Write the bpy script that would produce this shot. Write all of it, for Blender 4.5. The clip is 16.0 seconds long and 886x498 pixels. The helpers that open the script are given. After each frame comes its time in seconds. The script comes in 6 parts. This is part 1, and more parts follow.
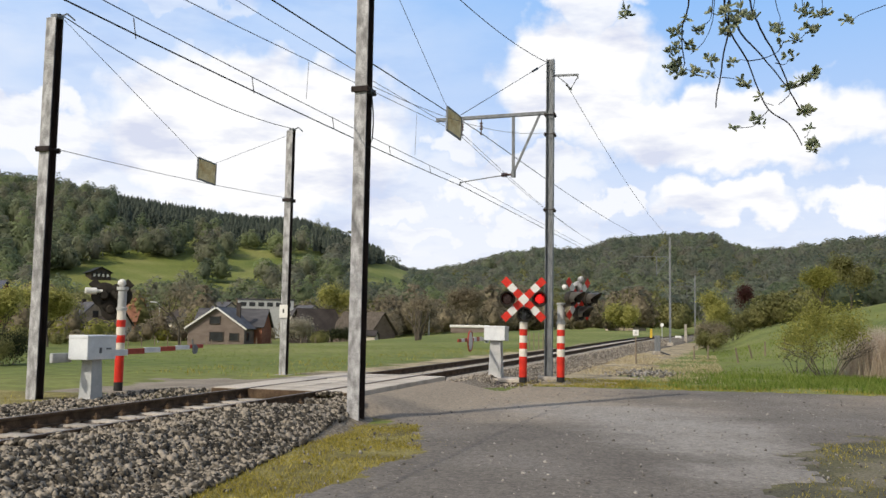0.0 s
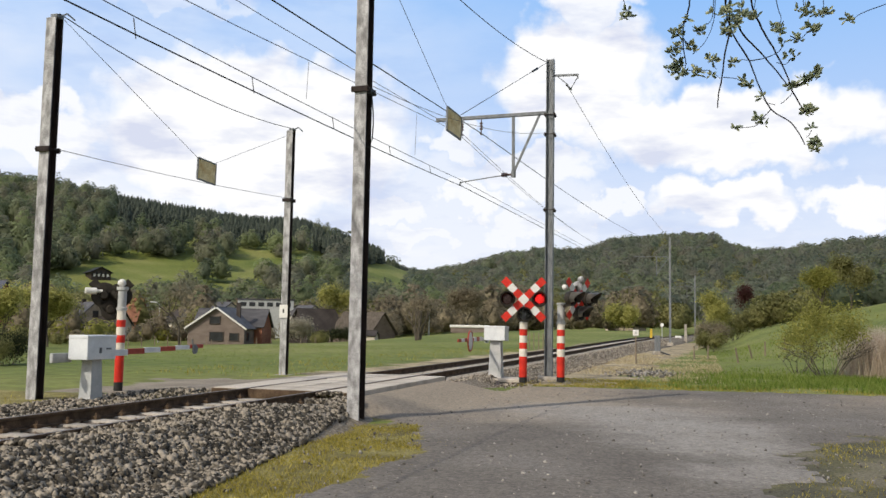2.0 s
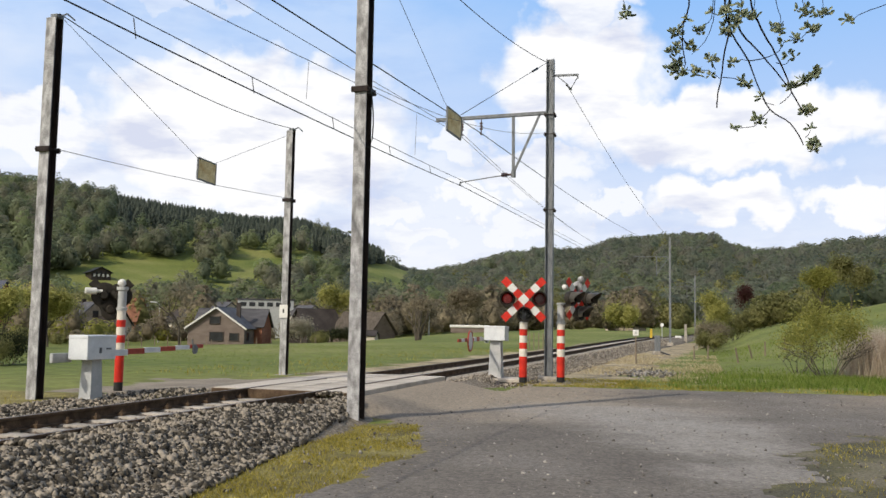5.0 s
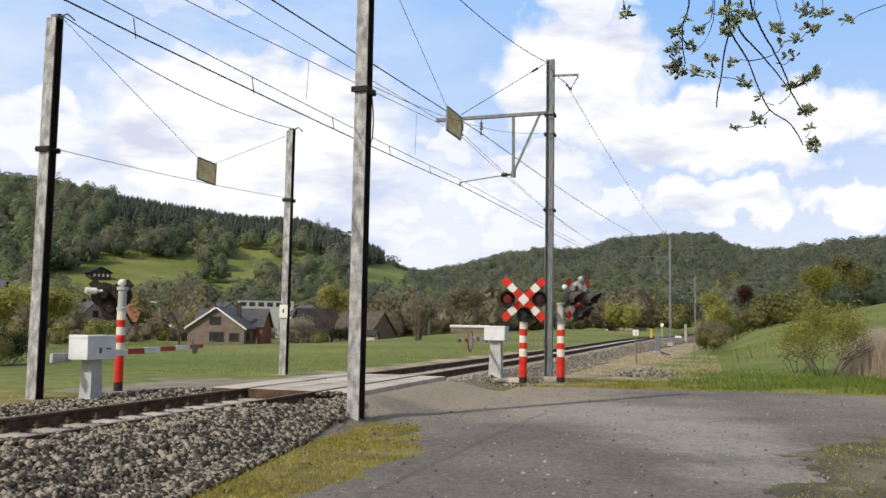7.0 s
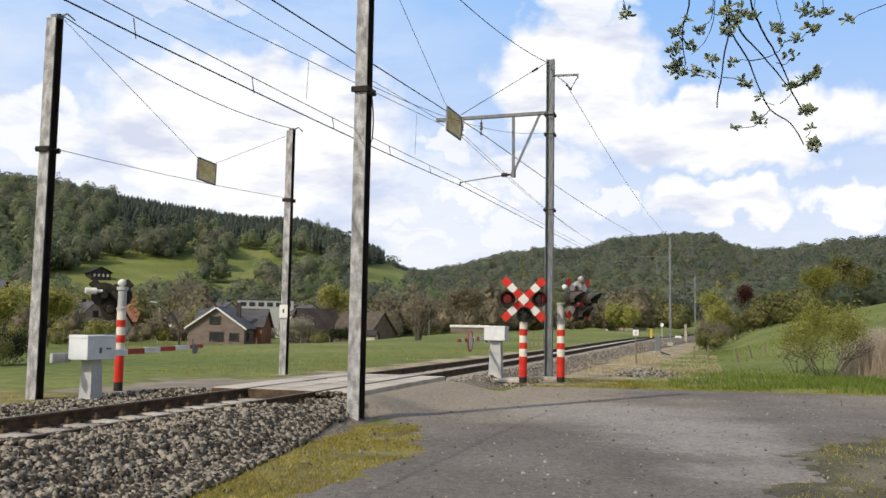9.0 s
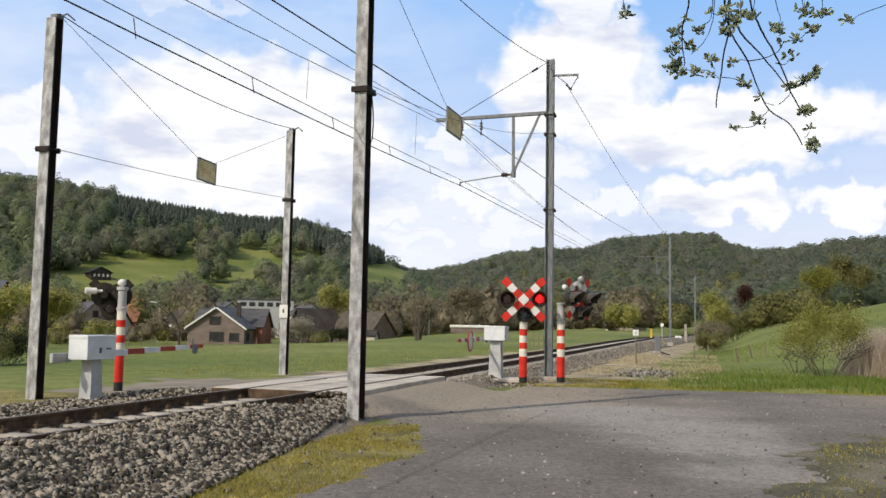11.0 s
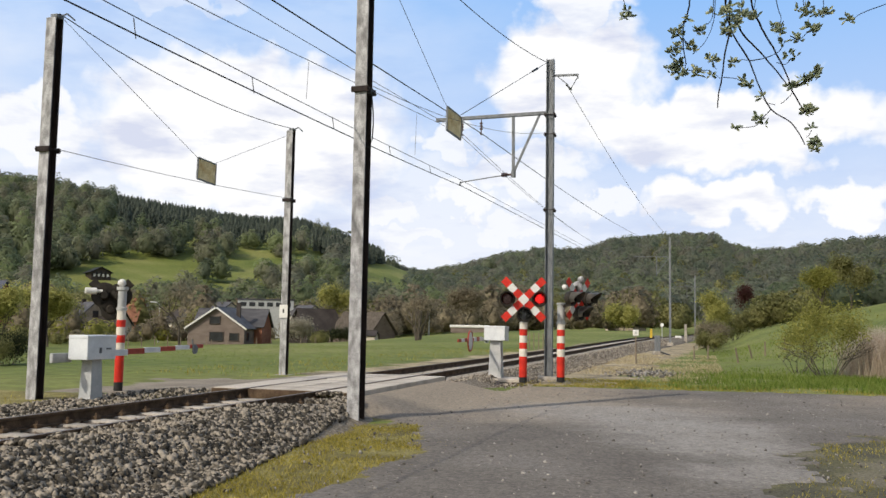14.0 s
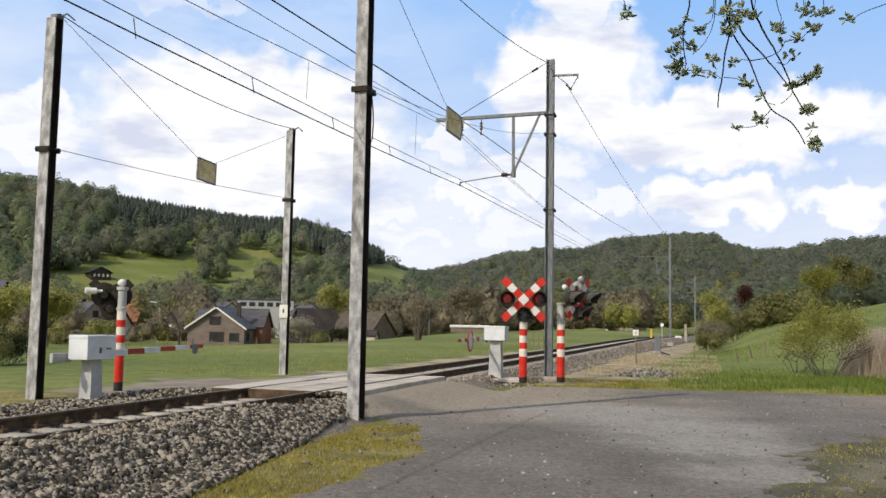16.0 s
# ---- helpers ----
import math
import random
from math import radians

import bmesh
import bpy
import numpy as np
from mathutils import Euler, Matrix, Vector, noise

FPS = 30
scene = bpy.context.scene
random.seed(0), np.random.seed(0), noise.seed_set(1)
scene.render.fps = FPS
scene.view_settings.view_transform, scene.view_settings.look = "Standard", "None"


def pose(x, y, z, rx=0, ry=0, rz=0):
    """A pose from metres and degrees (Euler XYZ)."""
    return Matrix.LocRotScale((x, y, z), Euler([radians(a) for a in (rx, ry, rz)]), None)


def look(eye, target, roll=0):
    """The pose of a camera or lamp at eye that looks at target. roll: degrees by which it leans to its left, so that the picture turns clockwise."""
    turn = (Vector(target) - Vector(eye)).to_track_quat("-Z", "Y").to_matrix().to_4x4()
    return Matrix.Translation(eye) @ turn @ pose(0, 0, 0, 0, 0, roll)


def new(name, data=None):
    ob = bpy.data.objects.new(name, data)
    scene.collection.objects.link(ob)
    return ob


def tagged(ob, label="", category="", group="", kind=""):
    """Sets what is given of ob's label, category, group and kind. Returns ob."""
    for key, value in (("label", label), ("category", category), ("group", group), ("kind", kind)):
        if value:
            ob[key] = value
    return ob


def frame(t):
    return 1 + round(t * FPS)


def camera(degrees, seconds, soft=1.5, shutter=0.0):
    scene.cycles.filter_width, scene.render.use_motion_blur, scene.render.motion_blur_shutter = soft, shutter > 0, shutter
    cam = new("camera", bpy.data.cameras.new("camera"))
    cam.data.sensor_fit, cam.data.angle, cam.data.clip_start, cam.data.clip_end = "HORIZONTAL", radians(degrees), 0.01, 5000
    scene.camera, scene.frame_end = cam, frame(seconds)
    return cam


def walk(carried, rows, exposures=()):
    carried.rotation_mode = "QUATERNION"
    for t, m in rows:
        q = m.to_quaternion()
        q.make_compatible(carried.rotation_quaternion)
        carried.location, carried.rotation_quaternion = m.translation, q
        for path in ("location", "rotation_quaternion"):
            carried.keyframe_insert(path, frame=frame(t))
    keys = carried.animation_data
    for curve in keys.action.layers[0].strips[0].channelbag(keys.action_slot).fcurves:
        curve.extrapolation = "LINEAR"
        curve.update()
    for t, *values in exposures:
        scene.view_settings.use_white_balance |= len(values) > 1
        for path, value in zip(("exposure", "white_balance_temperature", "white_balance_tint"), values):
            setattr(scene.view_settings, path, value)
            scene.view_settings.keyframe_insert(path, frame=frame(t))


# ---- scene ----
# ---------------------------------------------------------------- camera
YAW = 16.0                     # degrees by which the view stands left of the track
EYE = Vector((0.0, 0.0, 1.24))
cam = camera(52.2, 16.0)
_dir = Vector((-math.sin(radians(YAW)) * math.cos(radians(4.89)), math.cos(radians(YAW)) * math.cos(radians(4.89)), math.sin(radians(4.89))))
STAND = look(EYE, EYE + _dir * 10, 0.98)
walk(cam, [(0.0, STAND), (16.0, STAND)])

# ---------------------------------------------------------------- light
SUN_EL, SUN_AZ = 40.0, 209.0   # degrees; azimuth clockwise from +Y
world = bpy.data.worlds.new("sky")
scene.world = world
world.use_nodes = True
wn = world.node_tree.nodes
sky = wn.new("ShaderNodeTexSky")
sky.sky_type, sky.sun_disc = "NISHITA", False
sky.sun_elevation, sky.sun_rotation = radians(SUN_EL), radians(SUN_AZ)
sky.air_density, sky.dust_density = 1.0, 1.5
hs = wn.new("ShaderNodeHueSaturation")   # broken cloud whitens the sky light
hs.inputs["Saturation"].default_value = 0.45
world.node_tree.links.new(sky.outputs[0], hs.inputs["Color"])
world.node_tree.links.new(hs.outputs[0], wn["Background"].inputs[0])
wn["Background"].inputs[1].default_value = 0.128
sun = new("sun", bpy.data.lights.new("sun", "SUN"))
sun.data.energy, sun.data.angle, sun.data.color = 3.05, radians(0.6), (1.0, 0.91, 0.77)
_s = Vector((math.sin(radians(SUN_AZ)) * math.cos(radians(SUN_EL)), math.cos(radians(SUN_AZ)) * math.cos(radians(SUN_EL)), math.sin(radians(SUN_EL))))
sun.matrix_world = look(_s * 100, (0, 0, 0))
scene.view_settings.exposure = 0.0


# ---------------------------------------------------------------- materials
def rgb(c):
    return (c[0], c[1], c[2], 1.0)


def surface(name, cols, scale=3.0, fine=40.0, rough=0.8, metal=0.0, bump=0.3, bump_scale=60.0, island=0.0, objrand=0.0, dist=0.01, spec=0.3, stretch=(1, 1, 1), contrast=0.25, detail=5):
    """Two-scale procedural surface: cols are 2 or 3 base colours mixed by broad patches, speckled by fine noise."""
    m = bpy.data.materials.new(name)
    m.use_nodes = True
    nt = m.node_tree
    n, l = nt.nodes, nt.links
    b = n["Principled BSDF"]
    b.inputs["Roughness"].default_value, b.inputs["Metallic"].default_value = rough, metal
    b.inputs["Specular IOR Level"].default_value = spec
    tc = n.new("ShaderNodeTexCoord")
    mp = n.new("ShaderNodeMapping")
    mp.inputs["Scale"].default_value = stretch
    l.new(tc.outputs["Object"], mp.inputs["Vector"])
    big = n.new("ShaderNodeTexNoise")
    big.inputs["Scale"].default_value, big.inputs["Detail"].default_value = scale, detail
    small = n.new("ShaderNodeTexNoise")
    small.inputs["Scale"].default_value, small.inputs["Detail"].default_value = fine, 4
    l.new(mp.outputs[0], big.inputs["Vector"])
    l.new(mp.outputs[0], small.inputs["Vector"])
    ramp = n.new("ShaderNodeValToRGB")
    e = ramp.color_ramp.elements
    e[0].position, e[1].position = 0.36, 0.64
    e[0].color, e[1].color = rgb(cols[0]), rgb(cols[-1])
    if len(cols) == 3:
        k = e.new(0.5)
        k.color = rgb(cols[1])
    fac = big.outputs["Fac"]
    if island or objrand:
        src = n.new("ShaderNodeNewGeometry").outputs["Random Per Island"] if island else n.new("ShaderNodeObjectInfo").outputs["Random"]
        mr = n.new("ShaderNodeMath")
        mr.operation = "MULTIPLY_ADD"
        l.new(src, mr.inputs[0])
        mr.inputs[1].default_value = island or objrand
        mr.inputs[2].default_value = -0.5 * (island or objrand)
        ad = n.new("ShaderNodeMath")
        ad.operation = "ADD"
        l.new(fac, ad.inputs[0])
        l.new(mr.outputs[0], ad.inputs[1])
        fac = ad.outputs[0]
    l.new(fac, ramp.inputs["Fac"])
    sp = n.new("ShaderNodeMapRange")
    sp.inputs["From Min"].default_value, sp.inputs["From Max"].default_value = 0.3, 0.7
    sp.inputs["To Min"].default_value, sp.inputs["To Max"].default_value = 1 - contrast, 1 + contrast
    l.new(small.outputs["Fac"], sp.inputs["Value"])
    mul = n.new("ShaderNodeVectorMath")
    mul.operation = "SCALE"
    l.new(ramp.outputs["Color"], mul.inputs[0])
    l.new(sp.outputs[0], mul.inputs["Scale"])
    l.new(mul.outputs[0], b.inputs["Base Color"])
    if bump:
        bn = n.new("ShaderNodeTexNoise")
        bn.inputs["Scale"].default_value, bn.inputs["Detail"].default_value = bump_scale, 4
        l.new(mp.outputs[0], bn.inputs["Vector"])
        bu = n.new("ShaderNodeBump")
        bu.inputs["Strength"].default_value, bu.inputs["Distance"].default_value = bump, dist
        l.new(bn.outputs["Fac"], bu.inputs["Height"])
        l.new(bu.outputs[0], b.inputs["Normal"])
    return m


M = {}
M["galv"] = surface("galvanised_steel", [(0.2, 0.195, 0.195), (0.33, 0.325, 0.325), (0.48, 0.475, 0.48)], 4, 60, 0.7, 0.15, 0.2, 80, stretch=(2, 2, 0.9), contrast=0.4)
M["galv_dark"] = surface("weathered_steel", [(0.13, 0.14, 0.15), (0.21, 0.22, 0.23)], 4, 60, 0.6, 0.3, 0.2, 80, stretch=(3, 3, 0.7))
M["rail"] = surface("rusty_rail", [(0.065, 0.043, 0.027), (0.125, 0.085, 0.054)], 6, 70, 0.9, 0.0, 0.3, 90, spec=0.15)
M["railhead"] = surface("worn_rail_head", [(0.11, 0.09, 0.075), (0.2, 0.175, 0.155)], 6, 50, 0.55, 0.5, 0.1, 60, stretch=(4, 0.4, 1))
M["sleeper"] = surface("concrete_sleeper", [(0.28, 0.25, 0.21), (0.44, 0.395, 0.34)], 5, 60, 0.9, 0, 0.4, 70, objrand=0.25)
M["stone"] = surface("ballast_stone", [(0.04, 0.034, 0.025), (0.115, 0.097, 0.072), (0.32, 0.275, 0.215)], 9, 60, 0.9, 0, 0, 90, island=0.85, contrast=0.2)
M["pale_stone"] = surface("dusty_pale_stone", [(0.12, 0.1, 0.078), (0.21, 0.18, 0.14), (0.34, 0.295, 0.235)], 9, 60, 0.9, 0, 0, 90, island=0.85, contrast=0.2)
M["crib"] = surface("rust_stained_ballast", [(0.055, 0.037, 0.026), (0.1, 0.072, 0.052), (0.16, 0.12, 0.09)], 9, 60, 0.95, 0, 0.4, 90, island=0.6)
M["bed"] = surface("ballast_bed", [(0.13, 0.108, 0.08), (0.2, 0.17, 0.13), (0.28, 0.24, 0.19)], 14, 45, 0.95, 0, 1.0, 24, dist=0.05, contrast=0.5)
M["pebble"] = surface("mixed_pebble", [(0.1, 0.088, 0.075), (0.18, 0.162, 0.14), (0.34, 0.31, 0.275)], 9, 60, 0.9, 0, 0, island=0.9, contrast=0.2)
M["panel"] = surface("crossing_concrete", [(0.39, 0.34, 0.28), (0.53, 0.47, 0.395)], 2.0, 50, 0.9, 0, 0.3, 70, objrand=0.3)
M["asphalt"] = surface("worn_asphalt", [(0.128, 0.111, 0.093), (0.15, 0.131, 0.11), (0.178, 0.158, 0.136)], 0.5, 34, 0.92, 0, 0.6, 90, contrast=0.28)
M["gravel_road"] = surface("dusty_gravel", [(0.205, 0.168, 0.127), (0.285, 0.243, 0.19)], 0.8, 30, 0.95, 0, 0.5, 60, contrast=0.3)
M["white"] = surface("white_paint", [(0.66, 0.64, 0.60), (0.78, 0.77, 0.74)], 5, 60, 0.5, 0, 0.08, 40, contrast=0.08)
M["cream"] = surface("cream_band_paint", [(0.62, 0.56, 0.47), (0.76, 0.71, 0.63)], 5, 60, 0.5, 0, 0.08, 40, contrast=0.08)
M["red"] = surface("red_paint", [(0.50, 0.022, 0.012), (0.66, 0.035, 0.018)], 5, 60, 0.45, 0, 0.08, 40, contrast=0.12)
M["faded_red"] = surface("faded_red_paint", [(0.28, 0.035, 0.02), (0.40, 0.06, 0.035)], 7, 60, 0.5, 0, 0.08, 40, contrast=0.15)
M["black"] = surface("black_paint", [(0.012, 0.012, 0.012), (0.03, 0.028, 0.027)], 6, 60, 0.55, 0, 0.1, 50)
M["brownblack"] = surface("weathered_black_paint", [(0.016, 0.013, 0.009), (0.035, 0.028, 0.02)], 6, 60, 0.6, 0, 0.1, 50)
M["hood"] = surface("weathered_hood_paint", [(0.04, 0.036, 0.03), (0.085, 0.078, 0.066)], 6, 60, 0.38, 0, 0.1, 50)
M["grey_paint"] = surface("grey_paint", [(0.36, 0.37, 0.37), (0.48, 0.48, 0.47)], 4, 60, 0.55, 0.1, 0.1, 50, contrast=0.12)
M["housing"] = surface("housing_paint", [(0.58, 0.60, 0.62), (0.70, 0.72, 0.73)], 3, 50, 0.5, 0, 0.08, 40, contrast=0.1)
M["board"] = surface("mottled_sign_board", [(0.55, 0.44, 0.25), (0.66, 0.6, 0.42), (0.76, 0.71, 0.56)], 4, 40, 0.7, 0, 0.1, 60)
M["wire"] = surface("wire_metal", [(0.03, 0.03, 0.03), (0.06, 0.06, 0.06)], 4, 60, 0.6, 0.4, 0)
M["wire_thin"] = surface("pale_wire_metal", [(0.12, 0.12, 0.125), (0.17, 0.17, 0.175)], 4, 60, 0.6, 0.4, 0)
M["insulator"] = surface("brown_insulator", [(0.05, 0.02, 0.012), (0.09, 0.04, 0.02)], 8, 60, 0.3, 0, 0)
M["cable"] = surface("black_cable", [(0.01, 0.01, 0.01), (0.02, 0.02, 0.02)], 8, 60, 0.5, 0, 0)
M["ground"] = surface("meadow_ground", [(0.108, 0.138, 0.026), (0.15, 0.172, 0.036), (0.2, 0.205, 0.06)], 0.05, 2.2, 0.95, 0, 0.8, 3.0, dist=0.15, contrast=0.28)
M["verge"] = surface("mossy_verge", [(0.15, 0.125, 0.045), (0.205, 0.175, 0.048), (0.265, 0.228, 0.09)], 1.6, 30, 0.95, 0, 0.8, 40, dist=0.03, contrast=0.4)
M["brown_verge"] = surface("brown_mossy_verge", [(0.085, 0.078, 0.05), (0.115, 0.105, 0.05), (0.17, 0.15, 0.1)], 1.3, 26, 0.95, 0, 0.8, 40, dist=0.03, contrast=0.45)
M["strip"] = surface("trackside_earth", [(0.22, 0.18, 0.115), (0.33, 0.265, 0.16), (0.42, 0.345, 0.22)], 0.7, 16, 0.95, 0, 0.7, 30, dist=0.03, contrast=0.35)
M["grass"] = surface("grass_blades", [(0.12, 0.18, 0.024), (0.175, 0.24, 0.038), (0.245, 0.285, 0.065)], 0.8, 8, 0.75, 0, 0, island=0.5)
M["moss_grass"] = surface("yellowed_moss_blades", [(0.28, 0.228, 0.032), (0.38, 0.31, 0.05), (0.47, 0.39, 0.105)], 1.2, 8, 0.8, 0, 0, island=0.5)
M["dry_grass"] = surface("dry_grass_blades", [(0.42, 0.33, 0.17), (0.55, 0.44, 0.25), (0.64, 0.54, 0.34)], 1.2, 8, 0.85, 0, 0, island=0.5)
M["reed"] = surface("dead_reed", [(0.46, 0.36, 0.27), (0.58, 0.47, 0.37), (0.66, 0.57, 0.46)], 1.2, 8, 0.85, 0, 0, island=0.5)
M["conifer"] = surface("dark_conifer_needles", [(0.07, 0.088, 0.07), (0.11, 0.128, 0.095)], 0.05, 0.8, 0.9, 0, 0.5, 0.8, island=0.3, dist=0.5)
M["brown_twigs"] = surface("budding_brown_twigs", [(0.22, 0.185, 0.125), (0.31, 0.265, 0.175)], 0.1, 1.2, 0.9, 0, 0.5, 1.5, island=0.35, dist=0.3, contrast=0.35)
M["olive_leaves"] = surface("olive_spring_leaves", [(0.165, 0.165, 0.06), (0.225, 0.22, 0.08), (0.29, 0.275, 0.11)], 0.2, 1.5, 0.85, 0, 0, island=0.45, contrast=0.3)
M["willow_leaves"] = surface("young_willow_leaves", [(0.22, 0.22, 0.05), (0.3, 0.29, 0.07), (0.38, 0.36, 0.1)], 0.3, 2.0, 0.8, 0, 0, island=0.45, contrast=0.25)
M["pale_leaves"] = surface("pale_spring_leaves", [(0.3, 0.295, 0.085), (0.39, 0.375, 0.11), (0.47, 0.445, 0.15)], 0.3, 2.0, 0.8, 0, 0, island=0.35, contrast=0.2)
M["dark_leaves"] = surface("dark_shrub_leaves", [(0.025, 0.033, 0.014), (0.05, 0.058, 0.022)], 0.2, 1.5, 0.85, 0, 0, island=0.4, contrast=0.3)
M["blossom"] = surface("pale_blossom", [(0.30, 0.27, 0.20), (0.42, 0.39, 0.31)], 0.5, 2.0, 0.9, 0, 0, island=0.5)
M["copper_leaves"] = surface("copper_red_leaves", [(0.060, 0.022, 0.018), (0.10, 0.036, 0.028)], 0.2, 1.5, 0.85, 0, 0, island=0.4)
M["bark"] = surface("grey_brown_bark", [(0.06, 0.05, 0.04), (0.12, 0.10, 0.08)], 4, 40, 0.95, 0, 0.8, 30, stretch=(1, 1, 0.3))
M["twig"] = surface("dark_twig_bark", [(0.007, 0.006, 0.006), (0.018, 0.015, 0.014)], 8, 80, 0.9, 0, 0.4, 120, spec=0.1)
M["bud_leaf"] = surface("unfolding_leaf", [(0.27, 0.32, 0.23), (0.37, 0.42, 0.29), (0.48, 0.5, 0.33)], 10, 90, 0.7, 0, 0, island=0.5)
M["brick_grey"] = surface("grey_brick_wall", [(0.16, 0.125, 0.105), (0.22, 0.175, 0.15)], 0.6, 9, 0.9, 0, 0.4, 12, stretch=(1, 1, 3))
M["brick_red"] = surface("red_brick_wall", [(0.25, 0.10, 0.06), (0.34, 0.15, 0.09)], 0.6, 9, 0.9, 0, 0.4, 12, stretch=(1, 1, 3))
M["stonewall"] = surface("rubble_stone_wall", [(0.27, 0.22, 0.165), (0.4, 0.34, 0.27)], 1.2, 6, 0.95, 0, 0.5, 8)
M["plaster"] = surface("cream_plaster", [(0.52, 0.46, 0.38), (0.64, 0.58, 0.50)], 0.5, 6, 0.9, 0, 0.2, 8, contrast=0.1)
M["slate"] = surface("grey_slate_roof", [(0.060, 0.058, 0.062), (0.10, 0.096, 0.10)], 0.5, 7, 0.7, 0, 0.5, 9, stretch=(1, 1, 3))
M["dark_roof"] = surface("dark_brown_roof", [(0.035, 0.028, 0.024), (0.065, 0.052, 0.045)], 0.5, 7, 0.75, 0, 0.5, 9)
M["orange_roof"] = surface("orange_tile_roof", [(0.22, 0.095, 0.055), (0.29, 0.135, 0.08)], 0.7, 7, 0.8, 0, 0.5, 9)
M["blue_roof"] = surface("blue_slate_roof", [(0.055, 0.06, 0.085), (0.085, 0.09, 0.12)], 0.5, 7, 0.7, 0, 0.4, 9)
M["wood"] = surface("weathered_wood", [(0.16, 0.12, 0.085), (0.28, 0.23, 0.17)], 3, 40, 0.9, 0, 0.4, 40, stretch=(1, 1, 0.3))
M["glass"] = surface("window_glass", [(0.015, 0.017, 0.02), (0.03, 0.033, 0.038)], 1, 8, 0.12, 0, 0, spec=0.5)
M["yellow"] = surface("yellow_paint", [(0.5, 0.33, 0.03), (0.62, 0.42, 0.05)], 5, 60, 0.5, 0, 0.08, 40)


def species(name, cols, rough=0.9):
    """Foliage whose colour goes by the kind of tree (the mesh's "tree" value), with a slow drift over the slope."""
    m = bpy.data.materials.new(name)
    m.use_nodes = True
    n, l = m.node_tree.nodes, m.node_tree.links
    b = n["Principled BSDF"]
    b.inputs["Roughness"].default_value, b.inputs["Specular IOR Level"].default_value = rough, 0.1
    at = n.new("ShaderNodeAttribute")
    at.attribute_name = "tree"
    ramp = n.new("ShaderNodeValToRGB")
    e = ramp.color_ramp.elements
    e[0].position, e[0].color = 0.0, rgb(cols[0])
    e[1].position, e[1].color = 1.0, rgb(cols[-1])
    for k in range(1, len(cols) - 1):
        e.new(k / (len(cols) - 1)).color = rgb(cols[k])
    l.new(at.outputs["Fac"], ramp.inputs["Fac"])
    no = n.new("ShaderNodeTexNoise")
    no.inputs["Scale"].default_value, no.inputs["Detail"].default_value = 0.35, 3
    tc = n.new("ShaderNodeTexCoord")
    l.new(tc.outputs["Object"], no.inputs["Vector"])
    mr = n.new("ShaderNodeMapRange")
    mr.inputs["From Min"].default_value, mr.inputs["From Max"].default_value = 0.3, 0.7
    mr.inputs["To Min"].default_value, mr.inputs["To Max"].default_value = 0.88, 1.12
    l.new(no.outputs["Fac"], mr.inputs["Value"])
    mul = n.new("ShaderNodeVectorMath")
    mul.operation = "SCALE"
    l.new(ramp.outputs["Color"], mul.inputs[0])
    l.new(mr.outputs[0], mul.inputs["Scale"])
    l.new(mul.outputs[0], b.inputs["Base Color"])
    return m


# kinds of tree, from dark evergreens over grey budding crowns to fresh green, the darks lifted for haze
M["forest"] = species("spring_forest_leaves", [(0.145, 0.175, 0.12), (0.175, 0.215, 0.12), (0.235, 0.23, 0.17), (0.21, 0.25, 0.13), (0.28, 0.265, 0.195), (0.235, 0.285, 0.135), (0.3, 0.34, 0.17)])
# far wood greyer and bluer: the haze of distance put into its colours
M["forest_far_haze"] = species("hazed_far_forest_leaves", [(0.145, 0.17, 0.135), (0.175, 0.205, 0.14), (0.215, 0.215, 0.17), (0.19, 0.22, 0.145), (0.24, 0.23, 0.185), (0.215, 0.25, 0.15), (0.26, 0.285, 0.17)])


def leafy(name, share=0.5):
    """Lets light through thin leaves."""
    n, l = M[name].node_tree.nodes, M[name].node_tree.links
    b = n["Principled BSDF"]
    src = b.inputs["Base Color"].links[0].from_socket
    tr = n.new("ShaderNodeBsdfTranslucent")
    l.new(src, tr.inputs["Color"])
    mx = n.new("ShaderNodeMixShader")
    mx.inputs[0].default_value = share
    l.new(b.outputs[0], mx.inputs[1])
    l.new(tr.outputs[0], mx.inputs[2])
    l.new(mx.outputs[0], n["Material Output"].inputs[0])


for _k in ("grass", "moss_grass", "dry_grass", "reed", "forest", "forest_far_haze", "brown_twigs", "olive_leaves", "willow_leaves", "pale_leaves", "dark_leaves", "blossom", "copper_leaves", "bud_leaf", "conifer", "board"):
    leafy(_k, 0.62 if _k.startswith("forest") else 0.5)


